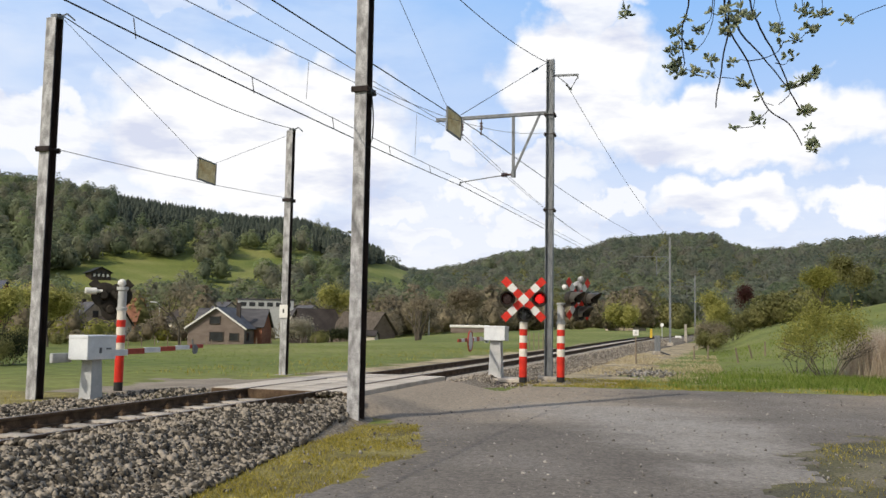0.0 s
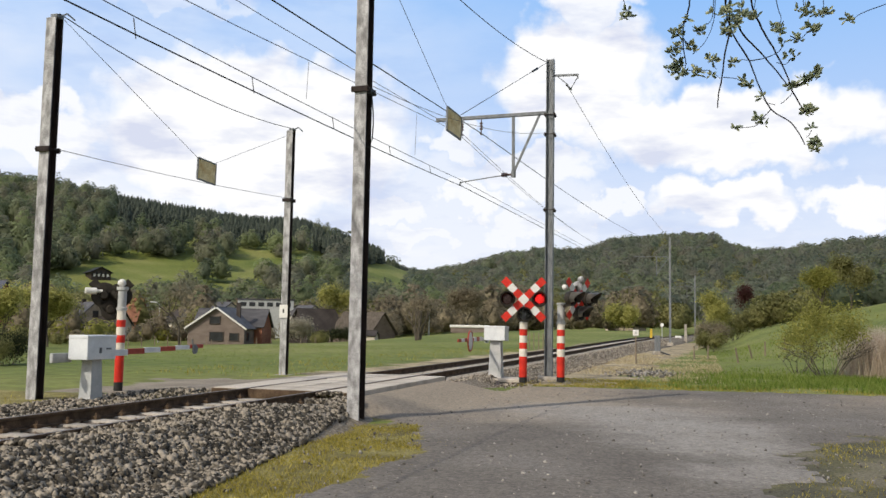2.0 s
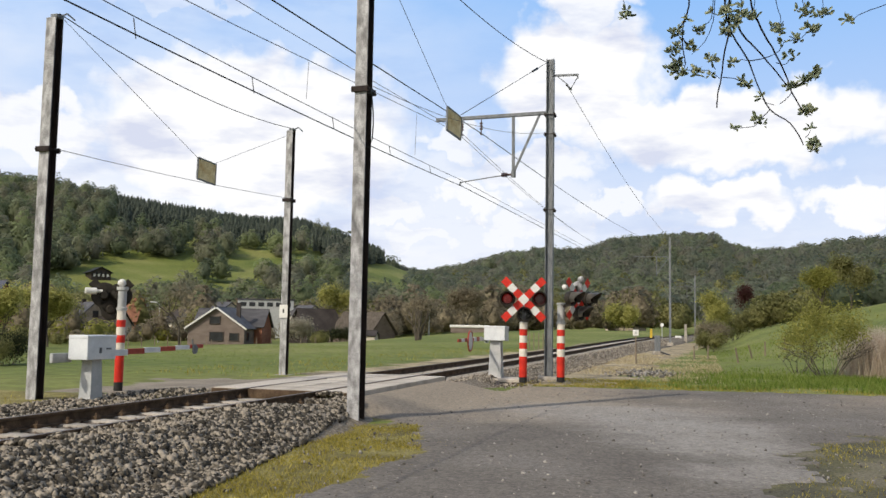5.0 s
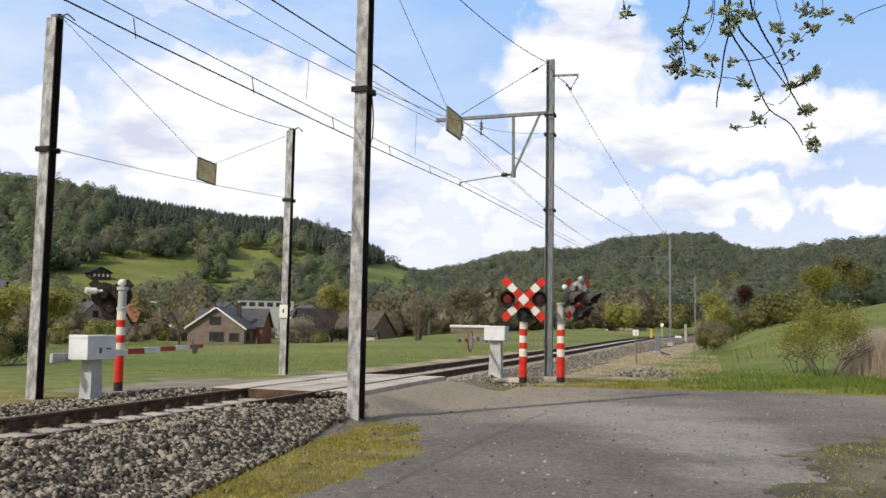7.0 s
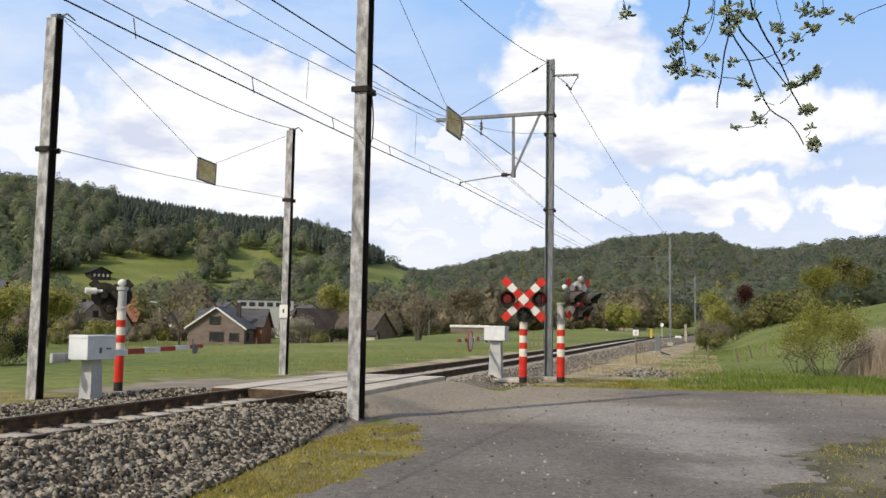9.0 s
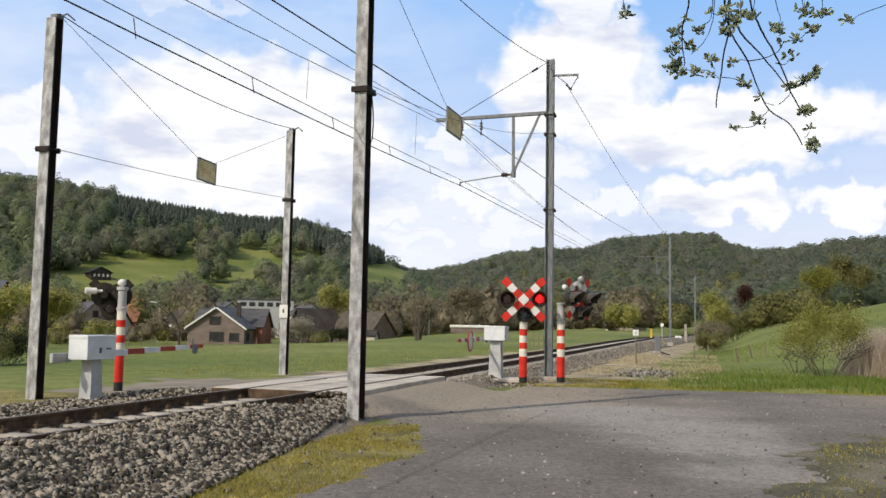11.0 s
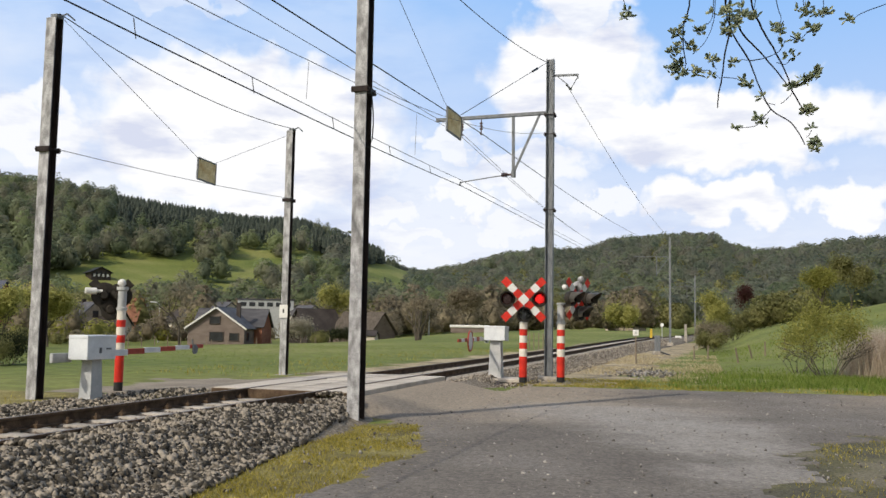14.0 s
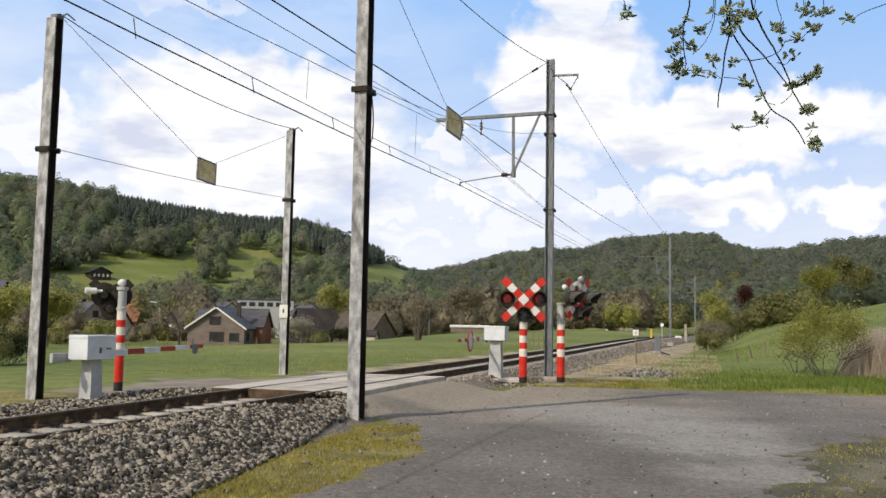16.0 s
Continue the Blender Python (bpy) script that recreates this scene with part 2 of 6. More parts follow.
def dusting(name):
    """Tan dust round the crossing and pale scuffs on the lane, both with ragged noise edges."""
    n, l = M[name].node_tree.nodes, M[name].node_tree.links
    b = n["Principled BSDF"]
    src = b.inputs["Base Color"].links[0].from_socket
    tc = n.new("ShaderNodeTexCoord")
    for centre, r0, r1, col, sc, amount in (((-6.5, 20.5, 0), 10.0, 1.0, (0.30, 0.245, 0.18), 0.5, 0.9), ((8.0, 23.0, 0), 9.0, 1.0, (0.26, 0.215, 0.165), 0.6, 0.8), ((-1.6, 17.7, 0), 3.4, 0.3, (0.31, 0.285, 0.255), 1.4, 0.7), ((-0.4, 15.6, 0), 2.8, 0.2, (0.31, 0.285, 0.255), 1.8, 0.72), ((0.25, 13.3, 0), 2.2, 0.2, (0.31, 0.285, 0.255), 2.2, 0.7), ((0.6, 10.8, 0), 1.7, 0.2, (0.3, 0.275, 0.245), 2.4, 0.65)):
        ds = n.new("ShaderNodeVectorMath")
        ds.operation = "DISTANCE"
        l.new(tc.outputs["Object"], ds.inputs[0])
        ds.inputs[1].default_value = centre
        mr = n.new("ShaderNodeMapRange")
        mr.inputs["From Min"].default_value, mr.inputs["From Max"].default_value = r0, r1
        l.new(ds.outputs["Value"], mr.inputs["Value"])
        no = n.new("ShaderNodeTexNoise")
        no.inputs["Scale"].default_value, no.inputs["Detail"].default_value, no.inputs["Roughness"].default_value = sc, 8, 0.65
        l.new(tc.outputs["Object"], no.inputs["Vector"])
        ml = n.new("ShaderNodeMath")
        ml.operation = "MULTIPLY"
        l.new(mr.outputs[0], ml.inputs[0])
        l.new(no.outputs["Fac"], ml.inputs[1])
        st = n.new("ShaderNodeMapRange")
        st.interpolation_type = "SMOOTHSTEP"
        st.inputs["From Min"].default_value, st.inputs["From Max"].default_value, st.inputs["To Max"].default_value = 0.08, 0.42, amount
        l.new(ml.outputs[0], st.inputs["Value"])
        mx = n.new("ShaderNodeMix")
        mx.data_type = "RGBA"
        l.new(st.outputs[0], mx.inputs["Factor"])
        l.new(src, mx.inputs["A"])
        mx.inputs["B"].default_value = rgb(col)
        src = mx.outputs["Result"]
    grit = n.new("ShaderNodeTexNoise")
    grit.inputs["Scale"].default_value, grit.inputs["Detail"].default_value, grit.inputs["Roughness"].default_value = 16.0, 8, 0.8
    l.new(tc.outputs["Object"], grit.inputs["Vector"])
    gr = n.new("ShaderNodeMapRange")
    gr.inputs["From Min"].default_value, gr.inputs["From Max"].default_value = 0.34, 0.66
    gr.inputs["To Min"].default_value, gr.inputs["To Max"].default_value = 0.55, 1.45
    l.new(grit.outputs["Fac"], gr.inputs["Value"])
    fin = n.new("ShaderNodeVectorMath")
    fin.operation = "SCALE"
    l.new(src, fin.inputs[0])
    l.new(gr.outputs[0], fin.inputs["Scale"])
    l.new(fin.outputs[0], b.inputs["Base Color"])


dusting("asphalt")
# shade and rust put into one near-black colour; clamps are dark steel too
M["dark_shaded_steel"] = surface("rust_dark_shaded_steel", [(0.016, 0.013, 0.013), (0.04, 0.028, 0.024)], 4, 60, 0.85, 0, 0.2, 80, stretch=(3, 3, 0.7))


def lens_material(name, tint, gloss=0.12):
    """Tinted lens: mostly see-through, with a glossy skin."""
    m = bpy.data.materials.new(name)
    m.use_nodes = True
    n, l = m.node_tree.nodes, m.node_tree.links
    n.remove(n["Principled BSDF"])
    tr = n.new("ShaderNodeBsdfTransparent")
    tr.inputs[0].default_value = rgb(tint)
    gl = n.new("ShaderNodeBsdfPrincipled")
    gl.inputs["Base Color"].default_value, gl.inputs["Roughness"].default_value = rgb([0.10 + c * 0.12 for c in tint]), 0.25
    mx = n.new("ShaderNodeMixShader")
    mx.inputs[0].default_value = gloss
    l.new(tr.outputs[0], mx.inputs[1])
    l.new(gl.outputs[0], mx.inputs[2])
    l.new(mx.outputs[0], n["Material Output"].inputs[0])
    return m


def glow_material(name, col, strength):
    m = bpy.data.materials.new(name)
    m.use_nodes = True
    b = m.node_tree.nodes["Principled BSDF"]
    b.inputs["Base Color"].default_value = rgb(col)
    b.inputs["Emission Color"].default_value, b.inputs["Emission Strength"].default_value = rgb(col), strength
    return m


M["lens_red"] = lens_material("red_lens", (0.85, 0.25, 0.22), 0.5)
M["lens_white"] = lens_material("clear_lens", (0.5, 0.5, 0.5), 0.4)
M["lit_red"] = glow_material("lit_red_lamp", (1.0, 0.035, 0.045), 4.6)
M["lit_dim"] = glow_material("weak_red_lamp", (1.0, 0.06, 0.06), 0.5)


# ---------------------------------------------------------------- mesh helpers
def part(name, bm, material, parent=None, label="", smooth=False):
    me = bpy.data.meshes.new(name)
    bm.to_mesh(me)
    bm.free()
    for m in material if isinstance(material, (list, tuple)) else [material]:
        me.materials.append(m)
    if smooth:
        for p in me.polygons:
            p.use_smooth = True
    ob = new(name, me)
    if parent:
        ob.parent = parent
    if label:
        tagged(ob, label)
    return ob


def empty(name, m, label, category, group="", kind=""):
    e = new(name)
    e.empty_display_size = 0.2
    e.matrix_basis = m
    return tagged(e, label, category, group, kind)


def raw(name, verts, faces, material, parent=None, smooth=False):
    """One mesh from numpy arrays of corners and equal-sized faces."""
    verts, faces = np.asarray(verts, np.float32), np.asarray(faces, np.int32)
    me = bpy.data.meshes.new(name)
    me.vertices.add(len(verts))
    me.vertices.foreach_set("co", verts.ravel())
    k = faces.shape[1]
    me.loops.add(faces.size)
    me.loops.foreach_set("vertex_index", faces.ravel())
    me.polygons.add(len(faces))
    me.polygons.foreach_set("loop_start", np.arange(0, faces.size, k, dtype=np.int32))
    me.polygons.foreach_set("loop_total", np.full(len(faces), k, np.int32))
    if smooth:
        me.polygons.foreach_set("use_smooth", np.ones(len(faces), bool))
    me.materials.append(material)
    me.update(calc_edges=True)
    me.validate()
    ob = new(name, me)
    if parent:
        ob.parent = parent
    return ob


def box(bm, sx, sy, sz, m=None, bevel=0.0):
    """A box whose base centre is the origin of m."""
    r = bmesh.ops.create_cube(bm, size=1.0, matrix=(m or Matrix()) @ Matrix.Translation((0, 0, sz / 2)) @ Matrix.Diagonal((sx, sy, sz, 1)))
    if bevel:
        es = list({e for v in r["verts"] for e in v.link_edges})
        bmesh.ops.bevel(bm, geom=es, offset=bevel, segments=2, affect="EDGES", profile=0.5)
    return bm


def rod(bm, a, b, r, r2=None, n=8):
    """A round bar from a to b."""
    a, b = Vector(a), Vector(b)
    d = b - a
    m = Matrix.Translation((a + b) / 2) @ d.to_track_quat("Z", "Y").to_matrix().to_4x4()
    bmesh.ops.create_cone(bm, cap_ends=True, segments=n, radius1=r, radius2=r if r2 is None else r2, depth=d.length, matrix=m)
    return bm


def bar(bm, a, b, w, h):
    """A square bar from a to b."""
    a, b = Vector(a), Vector(b)
    d = b - a
    m = Matrix.Translation((a + b) / 2) @ d.to_track_quat("Z", "Y").to_matrix().to_4x4() @ Matrix.Diagonal((w, h, d.length, 1))
    bmesh.ops.create_cube(bm, size=1.0, matrix=m)
    return bm


def tube(bm, pts, r, n=5):
    """One unbroken round wire through the points."""
    P = [Vector(p) for p in pts]
    rings = []
    for k, p in enumerate(P):
        t = (P[min(k + 1, len(P) - 1)] - P[max(k - 1, 0)]).normalized()
        a = t.cross(Vector((0, 0, 1)) if abs(t.z) < 0.9 else Vector((1, 0, 0))).normalized()
        b = t.cross(a)
        rings.append([bm.verts.new(p + (a * math.cos(2 * math.pi * i / n) + b * math.sin(2 * math.pi * i / n)) * (r[k] if isinstance(r, list) else r)) for i in range(n)])
    for a, b in zip(rings, rings[1:]):
        for i in range(n):
            bm.faces.new((a[i], a[(i + 1) % n], b[(i + 1) % n], b[i]))
    bm.faces.new(rings[0][::-1])
    bm.faces.new(rings[-1])
    return bm


def lathe(bm, prof, n=20, m=None):
    """A turned body from (radius, height) pairs."""
    m = m or Matrix()
    rings = []
    for r, z in prof:
        rings.append([bm.verts.new(m @ Vector((max(r, 1e-4) * math.cos(2 * math.pi * i / n), max(r, 1e-4) * math.sin(2 * math.pi * i / n), z))) for i in range(n)])
    for a, b in zip(rings, rings[1:]):
        for i in range(n):
            bm.faces.new((a[i], a[(i + 1) % n], b[(i + 1) % n], b[i]))
    bm.faces.new(rings[0][::-1])
    bm.faces.new(rings[-1])
    return bm


def extrude_profile(bm, prof, path):
    """Sweeps a profile of (across, up) pairs along a path of (x, y, z) points that runs mainly along Y."""
    rows = [[bm.verts.new((x + u, y, z + v)) for u, v in prof] for x, y, z in path]
    n = len(prof)
    for a, b in zip(rows, rows[1:]):
        for i in range(n):
            bm.faces.new((a[i], a[(i + 1) % n], b[(i + 1) % n], b[i]))
    bm.faces.new(rows[0])
    bm.faces.new(rows[-1][::-1])
    bmesh.ops.recalc_face_normals(bm, faces=bm.faces)
    return bm


def polar(az, d, z=0.0):
    """Plan position from degrees right of the view's heading and metres from the viewpoint."""
    a = radians(az - YAW)
    return Vector((d * math.sin(a), d * math.cos(a), z))


def sstep(a, b, x):
    t = np.clip((x - a) / (b - a), 0, 1)
    return t * t * (3 - 2 * t)


# ---------------------------------------------------------------- the lie of the land
def ease(y):
    """Sideways bend of the railway far ahead, in metres."""
    u = np.maximum(0.0, np.asarray(y, float) - 24.0)
    return 0.034 * u * u / (u + 26.0)


TRACK = -7.67


def land(x, y):
    x, y = np.asarray(x, float), np.asarray(y, float)
    d = np.hypot(x, y)
    az = np.degrees(np.arctan2(x, y)) + YAW
    xr = x - ease(y)
    z = np.full_like(d, -0.36)
    # field falls gently away beyond the railway
    z = np.where(xr < TRACK, -0.24 - 1.9 * sstep(8, 75, TRACK - xr), z)
    z = z + np.where(xr < TRACK, 1.25 * sstep(60, 170, d) * sstep(-8, 3, az), 0.0)
    # ramp of the lane up to the rails
    ramp = sstep(14.2, 15.8, y) * sstep(24.5, 21.6, y)
    z = z + ramp * sstep(-4.7, -6.3, x) * (x > -7.6) * 0.31 + ramp * sstep(-11.5, -9.4, x) * (x < -7.6) * 0.18
    # meadow climbs to the wood
    z = z + sstep(30, 112, y) * sstep(0.0, 4.0, xr) * (1.6 + 0.235 * np.clip(xr - 3, 0, 17)) * (xr > 0)
    # hollow under the ballast
    z = z - 0.28 * np.exp(-((xr - TRACK) / 1.6) ** 2) * (1 - 0.5 * ramp)
    # hills
    el = (5.9 + 0.10 * np.clip(-az - 12, 0, 25) - 0.1 * sstep(-20.0, -24.0, az) - 0.36 * np.clip(az + 9.0, 0, 14)) * sstep(5.0, -1.5, az)
    left = np.tan(np.radians(el)) * 660 * sstep(225, 660, d) * (1 - 0.15 * sstep(700, 1000, d))
    er = 2.8 + 1.35 * sstep(-2, 6.5, az) + 0.65 * sstep(8.5, 11.5, az) + 0.25 * np.exp(-((az - 14.6) / 2.5) ** 2) - sstep(16.5, 19.3, az) + 0.5 * sstep(19.5, 26, az)
    right = np.tan(np.radians(er)) * 1150 * sstep(260, 1150, d) * (1 - 0.1 * sstep(1200, 2000, d))
    front = (np.abs(az) < 75)
    bumps = 1.2 * np.sin(x * 0.021 + 1.3) * np.cos(y * 0.017) * sstep(300, 500, d)
    return z + (np.maximum(left, right) + bumps) * front


def land1(x, y):
    return float(land(x, y))


def on(x, y, rz=0.0, dz=0.0):
    return pose(x, y, land1(x, y) + dz, 0, 0, rz)


azs = np.concatenate([np.arange(-180, -34, 6.0), np.arange(-34, 34, 0.34), np.arange(34, 180, 6.0)])
rad = 1.2 * (4600 / 1.2) ** (np.linspace(0, 1, 210))
A, D = np.meshgrid(np.radians(azs - YAW), rad, indexing="ij")
gx, gy = D * np.sin(A), D * np.cos(A)
gz = land(gx, gy)
na, nr = gx.shape
gv = np.stack([gx, gy, gz], -1).reshape(-1, 3)
i, j = np.meshgrid(np.arange(na), np.arange(nr - 1), indexing="ij")
i2 = (i + 1) % na
gf = np.stack([i * nr + j, i * nr + j + 1, i2 * nr + j + 1, i2 * nr + j], -1).reshape(-1, 4)
fan = len(gv)
gv = np.vstack([gv, [[0, 0, -0.36]]])
ring0 = np.arange(na) * nr
gf = np.vstack([gf[:, ::-1], np.stack([np.full(na // 2, fan), ring0[0:na - 1:2][:na // 2], ring0[1:na:2][:na // 2], np.roll(ring0[0::2], -1)[:na // 2]], -1)[:, [0, 3, 2, 1]]])
ground = raw("ground", gv, gf, M["ground"], smooth=True)
tagged(ground, "green meadows and wooded hillsides of a valley", "ground", kind="structure")


def sheet(name, x0, x1, y0, y1, step, inside, material, lift, label, category, bow=0.0):
    """A thin sheet that follows the land where inside(x, y) holds; its rim is turned down into the ground."""
    xs, ys = np.arange(x0, x1, step), np.arange(y0, y1, step)
    X, Y = np.meshgrid(xs, ys, indexing="ij")
    wob = np.array([[noise.noise((px * 0.9, py * 0.9, 3.1)) + 0.5 * noise.noise((px * 3.1, py * 3.1, 7.7)) + 0.45 * noise.noise((px * 8.3, py * 8.3, 1.9)) for py in ys] for px in xs])
    keep = inside(X, Y, wob)
    inner = keep.copy()
    inner[1:-1, 1:-1] = keep[1:-1, 1:-1] & keep[:-2, 1:-1] & keep[2:, 1:-1] & keep[1:-1, :-2] & keep[1:-1, 2:]
    Z = land(X, Y) + np.where(inner, lift + 0.003 * wob, -0.03)
    n = len(ys)
    V = np.stack([X, Y, Z], -1).reshape(-1, 3)
    i, j = np.meshgrid(np.arange(len(xs) - 1), np.arange(n - 1), indexing="ij")
    k = keep[:-1, :-1] | keep[1:, 1:] | keep[1:, :-1] | keep[:-1, 1:]
    i, j = i[k], j[k]
    Fc = np.stack([i * n + j, (i + 1) * n + j, (i + 1) * n + j + 1, i * n + j + 1], -1)
    ob = raw(name, V, Fc, material, smooth=True)
    return tagged(ob, label, category, kind="structure")


def moss_zone(x, y, w):
    """Mossy bank beside the ballast."""
    edge = -3.62 - 0.33 * np.clip(y - 11.2, 0, 9) + 0.45 * w
    return (x < edge) & (y < 14.1 + 0.6 * w - 0.45 * (x + 5.0))


def moss_right(x, y, w):
    return (y < 15.5 + 0.9 * w) & (x > 1.12 + 0.187 * (y - 10.0) + 1.2 * w)


sheet("road", -6.35, 16.0, -14.0, 25.8, 0.1,
      lambda x, y, w: ~moss_zone(x, y, w) & ~moss_right(x, y, w) & (y < 24.75 + 0.10 * (x + 4.5) + 0.3 * w) & (x > np.where(y > 14.6, -6.3, -5.1)) & ~((x < -4.9) & (y > 22.3)),
      M["asphalt"], 0.02, "worn grey asphalt lane with gravel and pale scuffs", "road")
sheet("verge", -6.2, -1.0, -14.0, 16.0, 0.1, lambda x, y, w: moss_zone(x - 0.6, y - 0.7, 0.5 * w), M["verge"], 0.006, "yellowish mossy bank beside the ballast", "verge")
sheet("verge", -2.6, 10.0, -14.0, 17.0, 0.1, lambda x, y, w: moss_right(x + 1.0, y - 1.0, 0.5 * w), M["brown_verge"], 0.006, "brownish mossy verge beside the lane", "verge")
sheet("far_lane", -40.0, -8.9, 14.5, 34.0, 0.3,
      lambda x, y, w: (np.abs(y - (18.6 + 0.055 * (-9.0 - x) ** 1.0)) < 3.0 + 0.5 * w) & (x < -8.95) & (x > -13.7 - 1.5 * w), M["gravel_road"], 0.015, "dusty gravel lane beyond the railway", "road")
sheet("trackside_strip", -8.0, 2.0, 24.2, 120.0, 0.5,
      lambda x, y, w: (x > TRACK + ease(y) + 1.0) & (x < -1.9 + ease(y) + 0.9 * w + 0.012 * (y - 25)) & (y > 25.2 + 0.5 * w), M["strip"], 0.02, "bare earth and dry grass beside the track", "ground")
sheet("trackside_strip", -16.5, -9.5, 22.5, 130.0, 0.5,
      lambda x, y, w: (x < TRACK + ease(y) - 1.2) & (x > TRACK + ease(y) - 4.2 - 1.2 * w) & (y > 22.6 + 0.3 * w), M["strip"], 0.02, "bare earth beyond the track", "ground")
sheet("trackside_strip", -20.5, -9.5, 3.0, 15.9, 0.3,
      lambda x, y, w: (x < TRACK - 1.4) & (x > TRACK - 9.0 - 1.6 * w), M["verge"], 0.02, "bare mossy earth beyond the track", "ground")

# ---------------------------------------------------------------- railway
NEAR_Y, FAR_Y = -14.0, 420.0
stations = np.concatenate([np.arange(NEAR_Y, 30, 4.0), 30 * (FAR_Y / 30) ** np.linspace(0, 1, 40)])


def rise(y):
    """Slight rise of the line far ahead."""
    return 0.42 * sstep(26, 105, y)


path = [(TRACK + float(ease(y)), float(y), float(rise(y))) for y in stations]
bm = bmesh.new()
prof = [(-3.3, -0.75), (-2.9, -0.5), (-2.1, -0.22), (-1.32, -0.20), (1.32, -0.20), (1.7, -0.17), (2.2, -0.34), (2.75, -0.5), (3.2, -0.75)]
heap = [(-3.3, -0.75), (-2.9, -0.5), (-2.1, -0.22), (-1.32, -0.20), (0.6, -0.20), (0.80, -0.045), (1.5, -0.05), (2.2, -0.25), (2.75, -0.45), (3.2, -0.75)]
extrude_profile(bm, prof, [(TRACK, 13.0, 0.0)] + [q for q in path if q[1] > 13.0])
bed = part("ballast_bed", bm, M["bed"])
tagged(bed, "grey ballast bed of a single railway track", "track bed", kind="structure")
bm = bmesh.new()
extrude_profile(bm, heap, [q for q in path if q[1] < 13.0] + [(TRACK, 13.2, -0.004)])
bed = part("ballast_bed", bm, M["bed"])
tagged(bed, "grey ballast bed heaped against the rail", "track bed", kind="structure")

track = empty("railway_track", Matrix(), "single railway track with rusty rails on concrete sleepers", "railway track", kind="structure")
RAIL = [(-0.075, -0.172), (0.075, -0.172), (0.075, -0.158), (0.012, -0.14), (0.009, -0.05), (0.036, -0.036), (0.036, -0.006), (0.028, 0.0), (-0.028, 0.0), (-0.036, -0.006), (-0.036, -0.036), (-0.009, -0.05), (-0.012, -0.14), (-0.075, -0.158)]
for s in (-1, 1):
    bm = bmesh.new()
    extrude_profile(bm, RAIL, [(x + s * 0.7535, y, z) for x, y, z in path])
    ob = part("rail", bm, [M["rail"], M["railhead"]], track, "rusty steel rail")
    for p in ob.data.polygons:
        if p.normal.z > 0.9 and p.center.z > -0.02:
            p.material_index = 1
bm = bmesh.new()
box(bm, 2.5, 0.26, 0.2, Matrix(), 0.03)
sl = bpy.data.meshes.new("sleeper")
bm.to_mesh(sl)
bm.free()
sl.materials.append(M["sleeper"])
bm = bmesh.new()
for s in (-1, 1):
    box(bm, 0.10, 0.11, 0.055, Matrix.Translation((s * 0.11, 0, 0)), 0.008)
    rod(bm, (s * 0.11, 0, 0.05), (s * 0.11, 0, 0.09), 0.018, n=6)
clip = bpy.data.meshes.new("rail_clip")
bm.to_mesh(clip)
bm.free()
clip.materials.append(M["rail"])
y = -2.0
sleepers = []
while y < 150:
    if not (15.65 < y < 22.25):
        o = new("sleeper", sl)
        o.parent = track
        o.matrix_basis = pose(TRACK + float(ease(y)) , y, float(rise(y)) - 0.365, 0, 0, random.uniform(-0.6, 0.6))
        if y < 15.6:
            for s in (-1, 1):
                c = new("rail_clip", clip)
                c.parent = track
                c.matrix_basis = pose(TRACK + float(ease(y)) + s * 0.7535, y, float(rise(y)) - 0.168)
    y += 0.6

# crossing deck of concrete panels
deck = empty("crossing_deck", pose(TRACK, 18.95, 0), "pale concrete level crossing panels between and beside the rails", "level crossing", kind="structure")
for (u0, u1) in ((-0.69, -0.02), (0.02, 0.69), (0.82, 1.46), (-1.46, -0.82)):
    for k in range(5):
        b2 = bmesh.new()
        box(b2, u1 - u0, 1.23, 0.14, Matrix(), 0.012)
        p = part("panel", b2, M["panel"], deck)
        p.matrix_basis = pose((u0 + u1) / 2, -2.5 + 1.25 * k, -0.145 + random.uniform(-0.006, 0.006), random.uniform(-0.2, 0.2), random.uniform(-0.3, 0.3))
for s in (-1, 1):
    b2 = bmesh.new()
    box(b2, 1.36, 0.07, 0.20, Matrix(), 0.01)
    e = part("end_beam", b2, M["rail"], deck, "rusty steel end beam")
    e.matrix_basis = pose(0, s * 3.17, -0.21)
    for u in (-1.14, 1.14):
        b2 = bmesh.new()
        box(b2, 0.64, 0.06, 0.16, Matrix(), 0.01)
        e = part("end_beam", b2, M["rail"], deck)
        e.matrix_basis = pose(u, s * 3.17, -0.18)


# loose ballast stones
rng = np.random.default_rng(5)


def rot(n):
    """n random turns."""
    q = rng.normal(size=(n, 4))
    q /= np.linalg.norm(q, axis=1)[:, None]
    w, x, y, z = q.T
    return np.stack([1 - 2 * (y * y + z * z), 2 * (x * y - z * w), 2 * (x * z + y * w), 2 * (x * y + z * w), 1 - 2 * (x * x + z * z), 2 * (y * z - x * w), 2 * (x * z - y * w), 2 * (y * z + x * w), 1 - 2 * (x * x + y * y)], -1).reshape(-1, 3, 3)


C8_V = np.array([(x, y, z) for x in (-1, 1) for y in (-1, 1) for z in (-1, 1)]) * 0.62
C8_F = np.array([(0, 1, 3), (0, 3, 2), (4, 6, 7), (4, 7, 5), (0, 4, 5), (0, 5, 1), (2, 3, 7), (2, 7, 6), (0, 2, 6), (0, 6, 4), (1, 5, 7), (1, 7, 3)])


